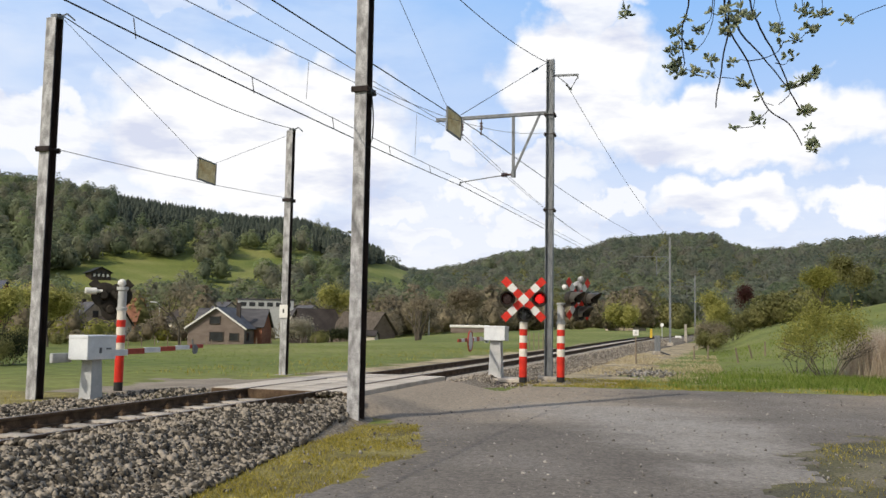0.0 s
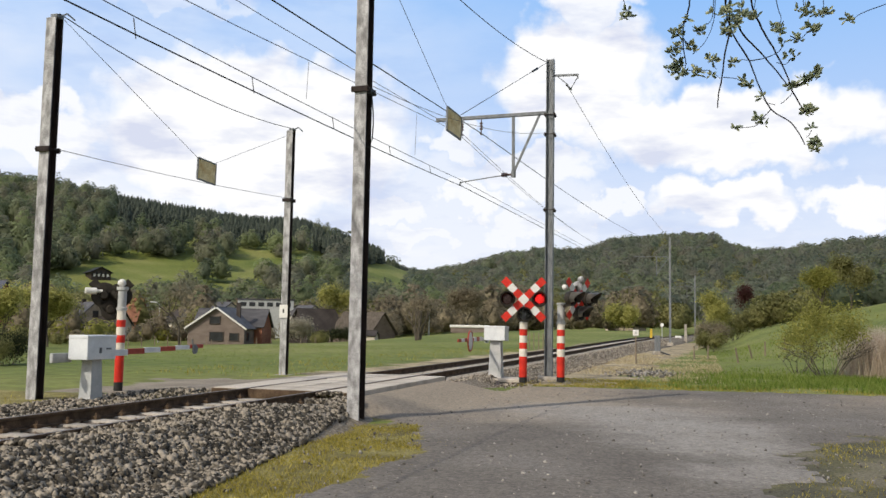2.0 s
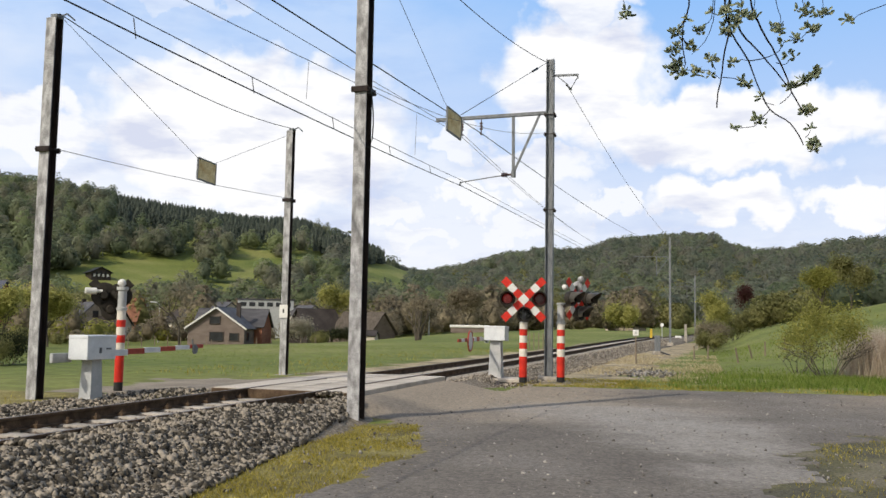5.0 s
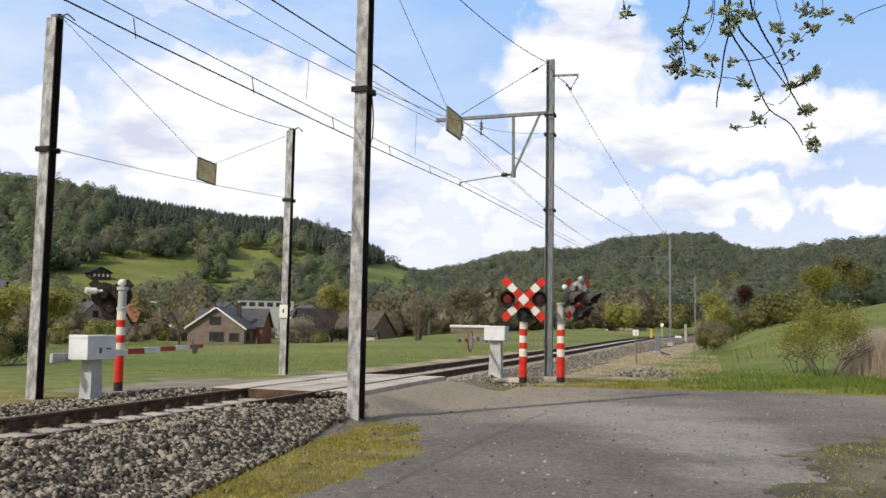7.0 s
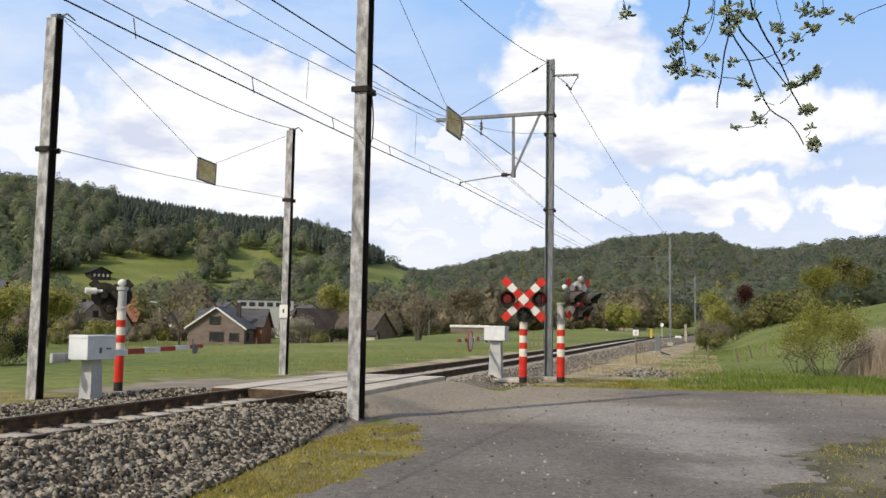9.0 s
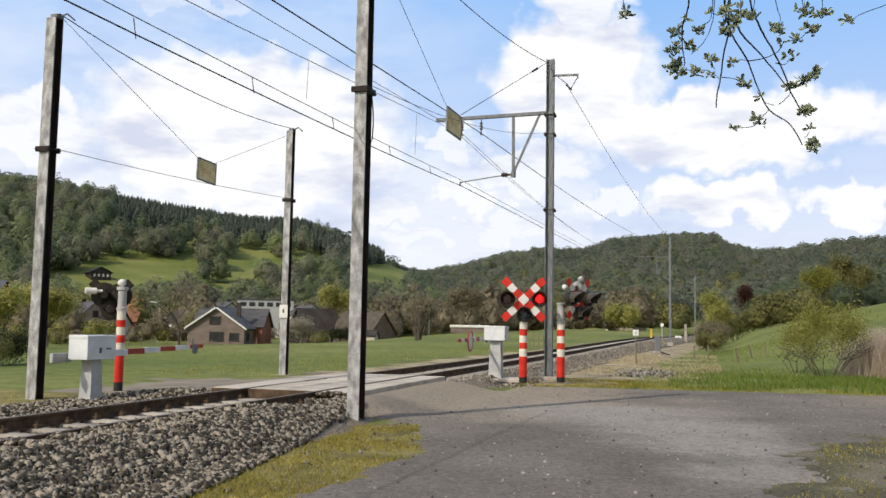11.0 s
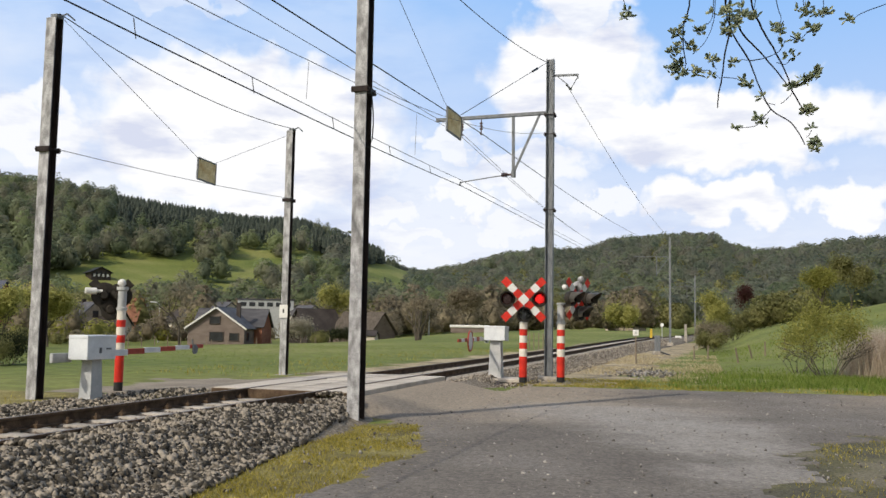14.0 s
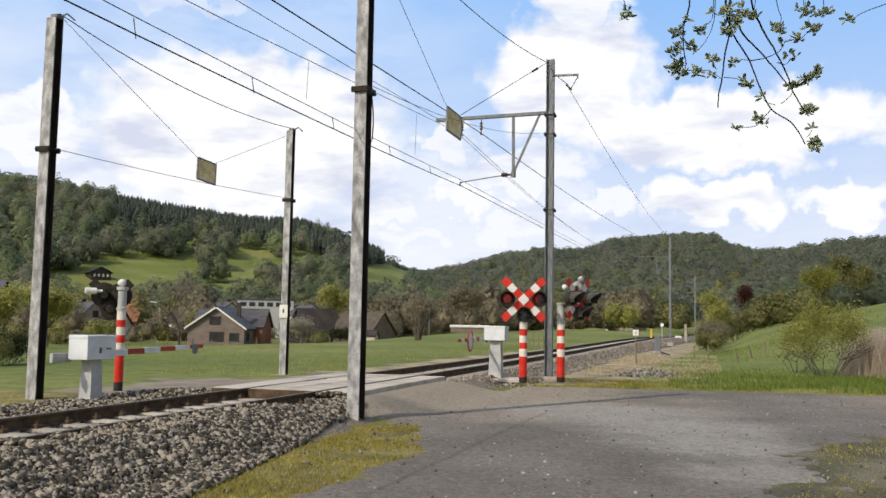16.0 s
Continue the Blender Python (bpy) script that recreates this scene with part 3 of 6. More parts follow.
def lumps(centres, sizes, rough=0.5):
    """Many small crushed stones as one set of corners and faces."""
    n = len(centres)
    v = C8_V[None] * (1 + rng.uniform(-rough, rough, (n, 8, 3)))
    v = v * rng.uniform(0.45, 1.4, (n, 1, 3))
    v = np.einsum("nij,nkj->nki", rot(n), v) * np.asarray(sizes).reshape(-1, 1, 1) + np.asarray(centres)[:, None]
    f = C8_F[None] + 8 * np.arange(n)[:, None, None]
    return v.reshape(-1, 3), f.reshape(-1, 3)


def bed_top(u, y):
    low, high = np.interp(u, [q[0] for q in prof], [q[1] for q in prof]), np.interp(u, [q[0] for q in heap], [q[1] for q in heap])
    return low + (high - low) * sstep(14.2, 12.8, y)


def stones(name, n, y0, y1, u0, u1, size, skip, material="stone"):
    yy, uu = rng.uniform(y0, y1, n), rng.uniform(u0, u1, n)
    xx = TRACK + ease(yy) + uu
    zz = np.maximum(bed_top(uu, yy) + rise(yy), land(xx, yy) + 0.015) + rng.uniform(-0.01, 0.025, n)
    zz = zz - (0.035 if material == "crib" else 0.0) + 0.10 * np.exp(-((yy - 15.5) / 0.5) ** 2) * (uu > 0.8) * (uu < 1.9) * (yy < 16)
    k = ~skip(uu, yy)
    s = size * rng.uniform(0.6, 1.35, n)
    v, f = lumps(np.stack([xx, yy, zz], -1)[k], s[k])
    return tagged(raw(name, v, f, M[material]), "loose grey and brown crushed ballast stones", "ballast stones", kind="stuff")


def off_rails(u, y):
    on_sleeper = (np.abs(u) < 1.28) & (np.abs(((y + 2.0 + 0.3) % 0.6) - 0.3) < 0.19)
    near = ((u > 0.66) & (u < 0.80)) | ((u < -0.66) & (u > -0.86))
    return near | on_sleeper | ((y > 15.7) & (y < 22.3) & (np.abs(u) < 1.5)) | ((y > 15.35) & (y < 22.3) & (u > 1.3)) | ((u > 3.15 - np.clip(y - 7.6, 0, 9) * 0.17) & (y < 24))


stones("ballast_stones", 40000, 4.5, 15.75, 0.79, 3.25, 0.0355, off_rails)
stones("ballast_stones", 12000, 4.5, 15.9, -3.6, -0.86, 0.034, off_rails)
stones("ballast_stones", 5700, 4.5, 15.75, -0.68, 0.68, 0.036, off_rails, "crib")
stones("ballast_stones", 3000, 48.0, 100.0, 0.9, 2.9, 0.045, off_rails, "pale_stone")
stones("ballast_stones", 8000, 21.9, 48.0, -1.3, 3.2, 0.032, off_rails, "pale_stone")


# ---------------------------------------------------------------- masts and overhead line
def h_beam(bm, w, d, t, z0, z1, m=None):
    """An H section, flanges facing along Y."""
    m = m or Matrix()
    for s in (-1, 1):
        box(bm, w, t, z1 - z0, m @ Matrix.Translation((0, s * (d - t) / 2, z0)), 0.004)
    box(bm, t, d - 2 * t, z1 - z0, m @ Matrix.Translation((0, 0, z0)))
    return bm


def collar(parent, z, w, d, label="dark clamp plate"):
    bm = bmesh.new()
    for s in (-1, 1):
        box(bm, w + 0.10, 0.045, 0.10, Matrix.Translation((0, s * (d / 2 + 0.025), z)), 0.008)
    for s in (-1, 1):
        rod(bm, (s * (w / 2 + 0.03), -d / 2 - 0.07, z + 0.05), (s * (w / 2 + 0.03), d / 2 + 0.07, z + 0.05), 0.014, n=6)
    return part("clamp", bm, M["dark_shaded_steel"], parent, label)


def mast(x, y, h, w, d, rz, label, z0=None, lean=(0, 0), material="galv", clamps=()):
    z = land1(x, y) if z0 is None else z0
    e = empty("catenary_mast", pose(x, y, z, lean[0], lean[1], rz), label, "mast", group="masts along the railway")
    bm = bmesh.new()
    h_beam(bm, w, d, 0.022, -0.3, h)
    sh = part("shaft", bm, [M[material], M["dark_shaded_steel"]], e)
    # every face but the front is near-black, the beam's shade painted in
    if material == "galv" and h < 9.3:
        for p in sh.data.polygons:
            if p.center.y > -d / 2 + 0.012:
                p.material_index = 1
    bm = bmesh.new()
    box(bm, w + 0.35, d + 0.35, 0.3, Matrix.Translation((0, 0, -0.29)), 0.03)
    part("footing", bm, M["sleeper"], e, "weathered concrete footing")
    for c in clamps:
        collar(e, c, w, d)
    return e


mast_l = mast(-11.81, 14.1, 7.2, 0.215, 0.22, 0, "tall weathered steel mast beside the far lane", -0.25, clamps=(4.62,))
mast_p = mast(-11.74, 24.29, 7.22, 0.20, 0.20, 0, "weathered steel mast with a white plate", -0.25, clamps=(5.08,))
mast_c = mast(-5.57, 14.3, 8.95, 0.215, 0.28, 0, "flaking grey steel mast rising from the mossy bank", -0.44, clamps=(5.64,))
mast_r = mast(-4.56, 27.95, 10.0, 0.23, 0.24, 90, "grey steel mast carrying the cantilever arm", -0.25, material="galv_dark", clamps=(7.52, 5.12, 8.15))
# plate with a mark on the far mast
bm = bmesh.new()
box(bm, 0.26, 0.012, 0.38, Matrix.Translation((0, -0.125, 1.66)), 0.003)
part("number_plate", bm, M["white"], mast_p, "white plate with a black mark")
bm = bmesh.new()
box(bm, 0.05, 0.006, 0.12, Matrix.Translation((0.0, -0.134, 1.80)))
part("mark", bm, M["black"], mast_p)
# cap fittings
for mo, h, w in ((mast_l, 7.2, 0.3), (mast_p, 7.22, 0.26)):
    bm = bmesh.new()
    box(bm, w * 0.5, 0.2, 0.07, Matrix.Translation((0.05, 0, h)), 0.01)
    rod(bm, (0.09, 0.02, h + 0.05), (0.19, 0.10, h + 0.12), 0.016, n=6)
    rod(bm, (0.19, 0.10, h + 0.12), (0.28, 0.22, h + 0.02), 0.016, n=6)
    part("cap_fitting", bm, M["galv_dark"], mo, "dark cable fitting")
# junction box and hanging cable on the near mast
bm = bmesh.new()
box(bm, 0.07, 0.12, 0.12, Matrix.Translation((0.15, -0.06, 5.60)), 0.01)
rod(bm, (0.15, -0.06, 5.68), (0.24, -0.02, 5.60), 0.022, n=6)
part("junction_box", bm, M["cable"], mast_c, "dark junction box")
bm = bmesh.new()
pts = [Vector((0.17, -0.05, 5.60)), Vector((0.20, -0.05, 5.35)), Vector((0.21, -0.05, 5.1)), Vector((0.20, -0.05, 4.85)), Vector((0.15, -0.05, 4.68)), Vector((0.08, -0.05, 4.74))]
tube(bm, pts, 0.011, 6)
part("hanging_cable", bm, M["cable"], mast_c, "black hanging cable")


def strand(name, pts, r, material, label, group="overhead wires"):
    """A wire through the given points, as a thin tube; lies at its true place."""
    bm = bmesh.new()
    tube(bm, pts, r)
    ob = part(name, bm, M[material])
    return tagged(ob, label, "wire", group)


def span(a, b, sag, n=10):
    a, b = Vector(a), Vector(b)
    return [a.lerp(b, k / n) - Vector((0, 0, 4 * sag * (k / n) * (1 - k / n))) for k in range(n + 1)]


# far masts of the line
FAR = [(86.0, -2.8, 9.7), (146.0, -1.0, 9.6), (230.0, 0.8, 10.3)]
far_masts = []
for y, x, h in FAR:
    e = mast(x, y, h, 0.2, 0.2, 0, "slim grey steel mast far along the railway", rise(y) - 0.25, material="galv_dark")
    bm = bmesh.new()
    bar(bm, (0, 0, 7.9), (-3.3, 0, 7.95), 0.06, 0.06)
    bar(bm, (-1.2, 0, 7.9), (-1.2, 0, 6.1), 0.07, 0.07)
    bar(bm, (-1.2, 0, 6.3), (-0.1, 0, 7.8), 0.06, 0.06)
    part("cantilever_arm", bm, M["galv_dark"], e)
    far_masts.append(e)

# cantilever on the mast beside the crossing
OX, OZ = -4.56, -0.25


def cant(x, z, dy=0.0):
    """From plan X and height to the mast's own space (the mast is turned by a quarter)."""
    return Vector((dy, -(x - OX), z - OZ))


bm = bmesh.new()
for s in (-0.05, 0.05):
    bar(bm, cant(-4.45, 8.03, s), cant(-8.31, 7.96, s), 0.03, 0.10)
bar(bm, cant(-8.25, 7.96, -0.06), cant(-8.25, 7.96, 0.06), 0.06, 0.06)
part("cantilever_arm", bm, M["galv_dark"], mast_r, "steel cantilever arm")
bm = bmesh.new()
bar(bm, cant(-5.75, 8.0), cant(-5.73, 6.08), 0.085, 0.085)
rod(bm, cant(-5.73, 6.0, 0), cant(-5.73, 6.2, 0), 0.08, n=10)
part("drop_tube", bm, M["galv_dark"], mast_r)
bm = bmesh.new()
bar(bm, cant(-4.90, 7.98), cant(-5.70, 6.2), 0.065, 0.065)
part("brace", bm, M["galv_dark"], mast_r)
bm = bmesh.new()
rod(bm, cant(-5.75, 6.09), cant(-5.98, 6.09), 0.035, n=8)
for k in range(4):
    rod(bm, cant(-5.93 - 0.05 * k, 6.085), cant(-5.955 - 0.05 * k, 6.085), 0.075, n=10)
part("insulator", bm, M["insulator"], mast_r, "ribbed insulator")
bm = bmesh.new()
rod(bm, cant(-6.0, 6.08), cant(-7.5, 5.88), 0.018, n=6)
rod(bm, cant(-7.44, 5.91), cant(-7.50, 5.78), 0.03, n=6)
part("registration_arm", bm, M["galv_dark"], mast_r, "thin registration arm")
for x, zt in ((-6.80, 7.45), (-7.44, 7.45), (-7.86, 7.72)):
    bm = bmesh.new()
    rod(bm, cant(x, 7.95), cant(x, zt), 0.016, n=6)
    for k in range(3):
        zz = zt + (7.9 - zt) * (0.3 + 0.2 * k)
        rod(bm, cant(x, zz), cant(x, zz + 0.04), 0.055, n=8)
    rod(bm, cant(x, zt, -0.08), cant(x, zt, 0.08), 0.035, n=6)
    part("insulator", bm, M["insulator"], mast_r)
bm = bmesh.new()
bar(bm, cant(-4.5, 9.22), cant(-3.68, 9.20), 0.06, 0.06)
rod(bm, cant(-3.70, 9.22), cant(-3.70, 9.08), 0.025, n=6)
rod(bm, cant(-4.35, 9.2), cant(-3.98, 8.86, -0.1), 0.014, n=6)
rod(bm, cant(-3.72, 9.1), cant(-3.94, 8.80, 0.15), 0.014, n=6)
rod(bm, cant(-4.05, 8.88, -0.12), cant(-3.92, 8.78, 0.18), 0.03, n=6)
part("earth_wire_bracket", bm, M["galv_dark"], mast_r, "small side bracket with hanger")
for z in (9.55, 9.35, 9.15):
    bm = bmesh.new()
    rod(bm, cant(-4.70, z), cant(-4.62, z), 0.03, n=6)
    part("step_bolt", bm, M["galv_dark"], mast_r)

# wires of the line: start behind the viewpoint, carried at the arm, run on along the far masts
B0 = 27.95
K1, K2, K3 = FAR


def line(name, x, z_at, z_near, y_near, drop, r, mat_name, label, sag=0.5, near_sag=0.0):
    """Wire at x and height z_at over the arm; z_near at y_near; beyond the arm from mast to mast."""
    sl = (z_at - z_near) / (B0 - y_near)
    near = []
    for k in range(17):
        y = B0 - (B0 + 12.0) * k / 16
        q = (B0 - y) / (B0 - y_near)
        zz = z_at + (z_near - z_at) * q if q <= 1 else z_near - sl * 0.55 * (y_near - y)
        near.append(Vector((x, y, zz - (4 * near_sag * q * (1 - q) if q < 1 else 0))))
    pts = near[::-1]
    prev = Vector((x, B0, z_at))
    for y, mx, h in FAR:
        nxt = Vector((mx + (x - OX), y, z_at + rise(y) + drop))
        pts += span(prev, nxt, sag, 10)[1:]
        prev = nxt
    return strand(name, pts, r, mat_name, label)


line("contact_wire", -7.42, 5.76, 5.12, 9.3, 0, 0.012, "wire", "taut dark copper contact wire", 0.0, 0.06)
line("auxiliary_wire", -7.47, 5.97, 5.40, 9.9, 0, 0.008, "wire", "thin auxiliary wire above the contact wire", 0.0, 0.05)
line("messenger_wire", -7.36, 7.42, 5.98, 11.3, 0, 0.008, "wire_thin", "thin sagging messenger wire over the track", 1.0)
line("feeder_wire", -7.84, 7.74, 6.88, 13.7, 0, 0.008, "wire_thin", "sagging second messenger wire", 1.0)
line("feeder_wire", -6.76, 7.44, 6.50, 12.4, 1.9, 0.014, "wire", "thick dark feeder cable", 0.3)
strand("earth_wire", span((-3.99, 27.95, 8.8), (-2.75, 86.0, 9.75), 0.55, 14) + span((-2.75, 86.0, 9.75), (-0.95, 146, 9.8), 0.5, 10)[1:], 0.009, "wire", "earth wire on the side bracket")
# droppers
for y in (10.45, 13.85, 17.4, 21.0, 24.5):
    z1 = 5.76 - (27.95 - y) * 0.0343 - 0.04
    z2 = 5.97 - (27.95 - y) * 0.0316 - 0.03
    strand("dropper", [(-7.42, y, z1 - 0.03), (-7.47, y, z2)], 0.008, "wire", "short dropper between wires", "droppers")
for y in (16.0, 23.0):
    z2 = 5.98 - (27.95 - y) * 0.0283
    z3 = 7.42 - (27.95 - y) * 0.0865
    strand("dropper", [(-7.43, y, z2), (-7.40, y, z3)], 0.005, "wire_thin", "long thin dropper between wires", "droppers")


# ---------------------------------------------------------------- height-limit boards across the lane
def sign_board(p, q, tilt, label):
    """A mottled board hung between p and q, its middle at the wire."""
    p, q = Vector(p), Vector(q)
    c = (p + q) / 2
    d = (q - p)
    ang = math.degrees(math.atan2(d.y, d.x))
    e = empty("height_limit_board", pose(c.x, c.y, c.z, 0, tilt, ang), label, "sign board", group="boards hung over the lane")
    w = d.length
    bm = bmesh.new()
    box(bm, w, 0.02, 0.52, Matrix.Translation((0, 0, -0.19)), 0.004)
    part("panel", bm, M["board"], e)
    bm = bmesh.new()
    for s in (-1, 1):
        bar(bm, (s * w / 2, 0, -0.19), (s * w / 2, 0, 0.34), 0.03, 0.035)
        bar(bm, (-w / 2, 0, 0.07 + s * 0.26), (w / 2, 0, 0.07 + s * 0.26), 0.03, 0.035)
    part("rim", bm, M["galv_dark"], e, "dark metal rim")
    return e


mast_l_top, mast_p_top = Vector((-11.72, 14.1, 7.05)), Vector((-11.74, 24.29, 7.05))
sign_board((-11.72, 19.18, 4.86), (-11.72, 20.02, 4.90), 2, "mottled yellow-grey board hanging between two masts")
sign_board((-5.31, 18.65, 5.62), (-5.25, 19.6, 5.74), 2, "mottled yellow-grey board hanging beside the arm")
strand("span_cable", span(mast_l_top, mast_p_top, 0.30, 14), 0.011, "wire", "dark sagging cable between two masts", "span cables")
strand("span_cable", span((-11.7, 14.15, 4.45), (-11.7, 24.2, 4.93), 0.06, 8), 0.007, "wire_thin", "thin taut cable through a board", "span cables")
strand("span_cable", [Vector((-11.7, 14.2, 6.97)), Vector((-11.72, 19.2, 5.2))], 0.006, "wire_thin", "thin stay cable of a board", "span cables")
strand("span_cable", [Vector((-11.7, 24.2, 6.85)), Vector((-11.72, 20.0, 5.22))], 0.006, "wire_thin", "thin stay cable of a board", "span cables")
strand("span_cable", span((-5.5, 14.4, 8.45), (-4.62, 27.8, 9.6), 0.30, 14), 0.011, "wire", "dark sagging cable between two masts", "span cables")
strand("span_cable", span((-5.45, 14.4, 5.36), (-4.62, 27.8, 7.36), 0.30, 8), 0.006, "wire_thin", "thin taut cable through a board", "span cables")
strand("span_cable", [Vector((-5.49, 14.4, 7.95)), Vector((-5.31, 18.7, 5.98))], 0.006, "wire_thin", "thin stay cable of a board", "span cables")
stay = [Vector((-4.62, 27.8, 9.63)), Vector((-5.25, 19.6, 6.05))]
bm = bmesh.new()
tube(bm, stay, 0.009)
for k in (0.16, 0.2):
    rod(bm, stay[0].lerp(stay[1], k), stay[0].lerp(stay[1], k + 0.03), 0.035, n=6)
tagged(part("span_cable", bm, M["wire"]), "stay cable with a turnbuckle near the mast", "wire", "span cables")


# ---------------------------------------------------------------- crossing signals
def banded_post(e, bands, r=0.112):
    z = 0.0
    for mat_name, h in bands:
        bm = bmesh.new()
        lathe(bm, [(r, z), (r, z + h)], 24)
        part({"black": "post_base", "red": "red_band"}.get(mat_name, "white_band"), bm, M[mat_name], e, smooth=False)
        z += h
    return z


BANDS = [("black", 0.15), ("red", 0.58), ("cream", 0.21), ("red", 0.18), ("cream", 0.20), ("red", 0.18), ("cream", 0.19)]


def lamp_unit(e, x, z, y, lens, hood=0.30, lit=None):
    """A round signal lamp on the front (-Y) of a head. lit: a turning insert inside."""
    m = Matrix.Translation((x, y, z)) @ Matrix.Rotation(radians(90), 4, "X")
    bm = bmesh.new()
    lathe(bm, [(0.10, -0.20), (0.19, -0.14), (0.215, -0.02), (0.215, 0.03), (0.175, 0.03), (0.17, -0.10), (0.02, -0.12)], 22, m)
    h = part("lamp_housing", bm, M["brownblack"], e, "black lamp housing", smooth=False)
    # hood: upper three quarters of a tube
    bm = bmesh.new()
    n = 18
    for rr, flip in ((0.19, False), (0.178, True)):
        prev = None
        for i in range(n + 1):
            a = radians(-35 + 250 * i / n)
            ln = hood * (0.45 + 0.55 * max(0.0, math.sin(a)))
            p0 = bm.verts.new((x + rr * math.cos(a), y - 0.02, z + rr * math.sin(a)))
            p1 = bm.verts.new((x + rr * math.cos(a), y - ln, z + rr * math.sin(a)))
            if prev:
                bm.faces.new((prev[0], prev[1], p1, p0) if flip else (p0, p1, prev[1], prev[0]))
            prev = (p0, p1)
    part("hood", bm, M["hood"], h)
    bm = bmesh.new()
    lathe(bm, [(0.165, 0.0), (0.15, 0.012), (0.10, 0.025), (0.03, 0.03)], 22, m)
    part("lens", bm, M[lens], h, "tinted lamp lens", smooth=True)
    return h


def cross_plate(e, z, y, seg=0.268, w=0.225):
    for a in (45, -45):
        rm = Matrix.Translation((0, y - (0.012 if a < 0 else 0.0), z)) @ Matrix.Rotation(radians(a), 4, "Y")
        for k in range(-3, 4):
            bm = bmesh.new()
            box(bm, seg if k else w + 0.03, 0.008, w, rm @ Matrix.Translation((k * seg * 0.93, -0.004 if k else (-0.024 if a > 0 else -0.006), -w / 2)), 0.002)
            white = (k % 2 == 0)
            part("white_segment" if white else "red_segment", bm, M["white"] if white else M["red"], e)


sig1 = empty("crossing_signal", pose(-4.88, 25.45, -0.3, 0, 0, 11), "level crossing signal with red and white crossbuck on a banded post", "crossing signal", group="signals of the crossing")
banded_post(sig1, BANDS)
bm = bmesh.new()
lathe(bm, [(0.075, 1.65), (0.075, 2.5)], 16)
part("upper_tube", bm, M["grey_paint"], sig1, smooth=False)
cross_plate(sig1, 2.34, -0.10, 0.245, 0.21)
lamps = [lamp_unit(sig1, -0.46, 2.36, -0.16, "lens_red"), lamp_unit(sig1, 0.45, 2.36, -0.16, "lens_red"), lamp_unit(sig1, 0.02, 1.92, -0.16, "lens_white")]
bm = bmesh.new()
for x, z in ((-0.46, 2.36), (0.45, 2.36), (0.02, 1.92)):
    lathe(bm, [(0.225, 0.0), (0.225, 0.015)], 24, Matrix.Translation((x, 0.04, z)) @ Matrix.Rotation(radians(90), 4, "X"))
part("back_board", bm, M["brownblack"], sig1, "dark rounded backing board")


def insert(e, x, z, y, mat_name):
    """A little turning drum inside the lamp: one side gives light, the other is black."""
    bm = bmesh.new()
    n = 16
    ring = [bm.verts.new((0.13 * math.cos(2 * math.pi * i / n), -0.006, 0.13 * math.sin(2 * math.pi * i / n))) for i in range(n)]
    back = [bm.verts.new((0.13 * math.cos(2 * math.pi * i / n), 0.006, 0.13 * math.sin(2 * math.pi * i / n))) for i in range(n)]
    f = bm.faces.new(ring)
    bm.faces.new(back[::-1])
    for i in range(n):
        bm.faces.new((ring[(i + 1) % n], ring[i], back[i], back[(i + 1) % n]))
    bmesh.ops.recalc_face_normals(bm, faces=bm.faces)
    ob = part("lamp_insert", bm, [M["brownblack"], M[mat_name]], e, "turning lamp insert that glows on one side")
    for p in ob.data.polygons:
        if p.normal.y < -0.9:
            p.material_index = 1
    return ob


# the far side's twin signal, its head turned across the lane
sig2 = empty("crossing_signal", pose(-3.9, 26.05, -0.3, 0, 0, 64), "level crossing signal seen edge-on beside the mast", "crossing signal", group="signals of the crossing")
top = banded_post(sig2, BANDS, 0.115)
bm = bmesh.new()
lathe(bm, [(0.13, 1.66), (0.13, 1.72), (0.105, 1.74), (0.105, 2.22), (0.135, 2.23), (0.135, 2.27), (0.03, 2.28)], 20)
part("sleeve", bm, M["grey_paint"], sig2, "grey steel sleeve")
bm = bmesh.new()
bar(bm, (0, 0.0, 2.15), (0, -0.52, 2.3), 0.08, 0.08)
bar(bm, (0, -0.52, 1.75), (0, -0.52, 2.75), 0.07, 0.05)
part("head_bracket", bm, M["brownblack"], sig2)
cross_plate(sig2, 2.38, -0.58, 0.23, 0.2)
lamp_unit(sig2, -0.42, 2.38, -0.66, "lens_red", 0.42)
lamp_unit(sig2, 0.42, 2.38, -0.66, "lens_red", 0.42)
lamp_unit(sig2, 0.0, 1.98, -0.66, "lens_white", 0.42)
bm = bmesh.new()
lathe(bm, [(0.02, -0.06), (0.065, -0.045), (0.085, 0.01), (0.06, 0.07), (0.02, 0.08)], 18, Matrix.Translation((0.0, -0.12, 2.72)) @ Matrix.Rotation(radians(90), 4, "X"))
part("bell", bm, M["white"], sig2, "white round warning bell", smooth=True)
for yy, zz, rr in ((-0.50, 2.74, 0.15), (-0.62, 2.93, 0.10)):
    bm = bmesh.new()
    lathe(bm, [(rr * 0.5, -0.08), (rr, -0.03), (rr, 0.03), (rr * 0.8, 0.05)], 18, Matrix.Translation((0.1, yy, zz)) @ Matrix.Rotation(radians(70), 4, "Y"))
    part("lamp_back", bm, M["galv"], sig2, "grey rounded lamp back")

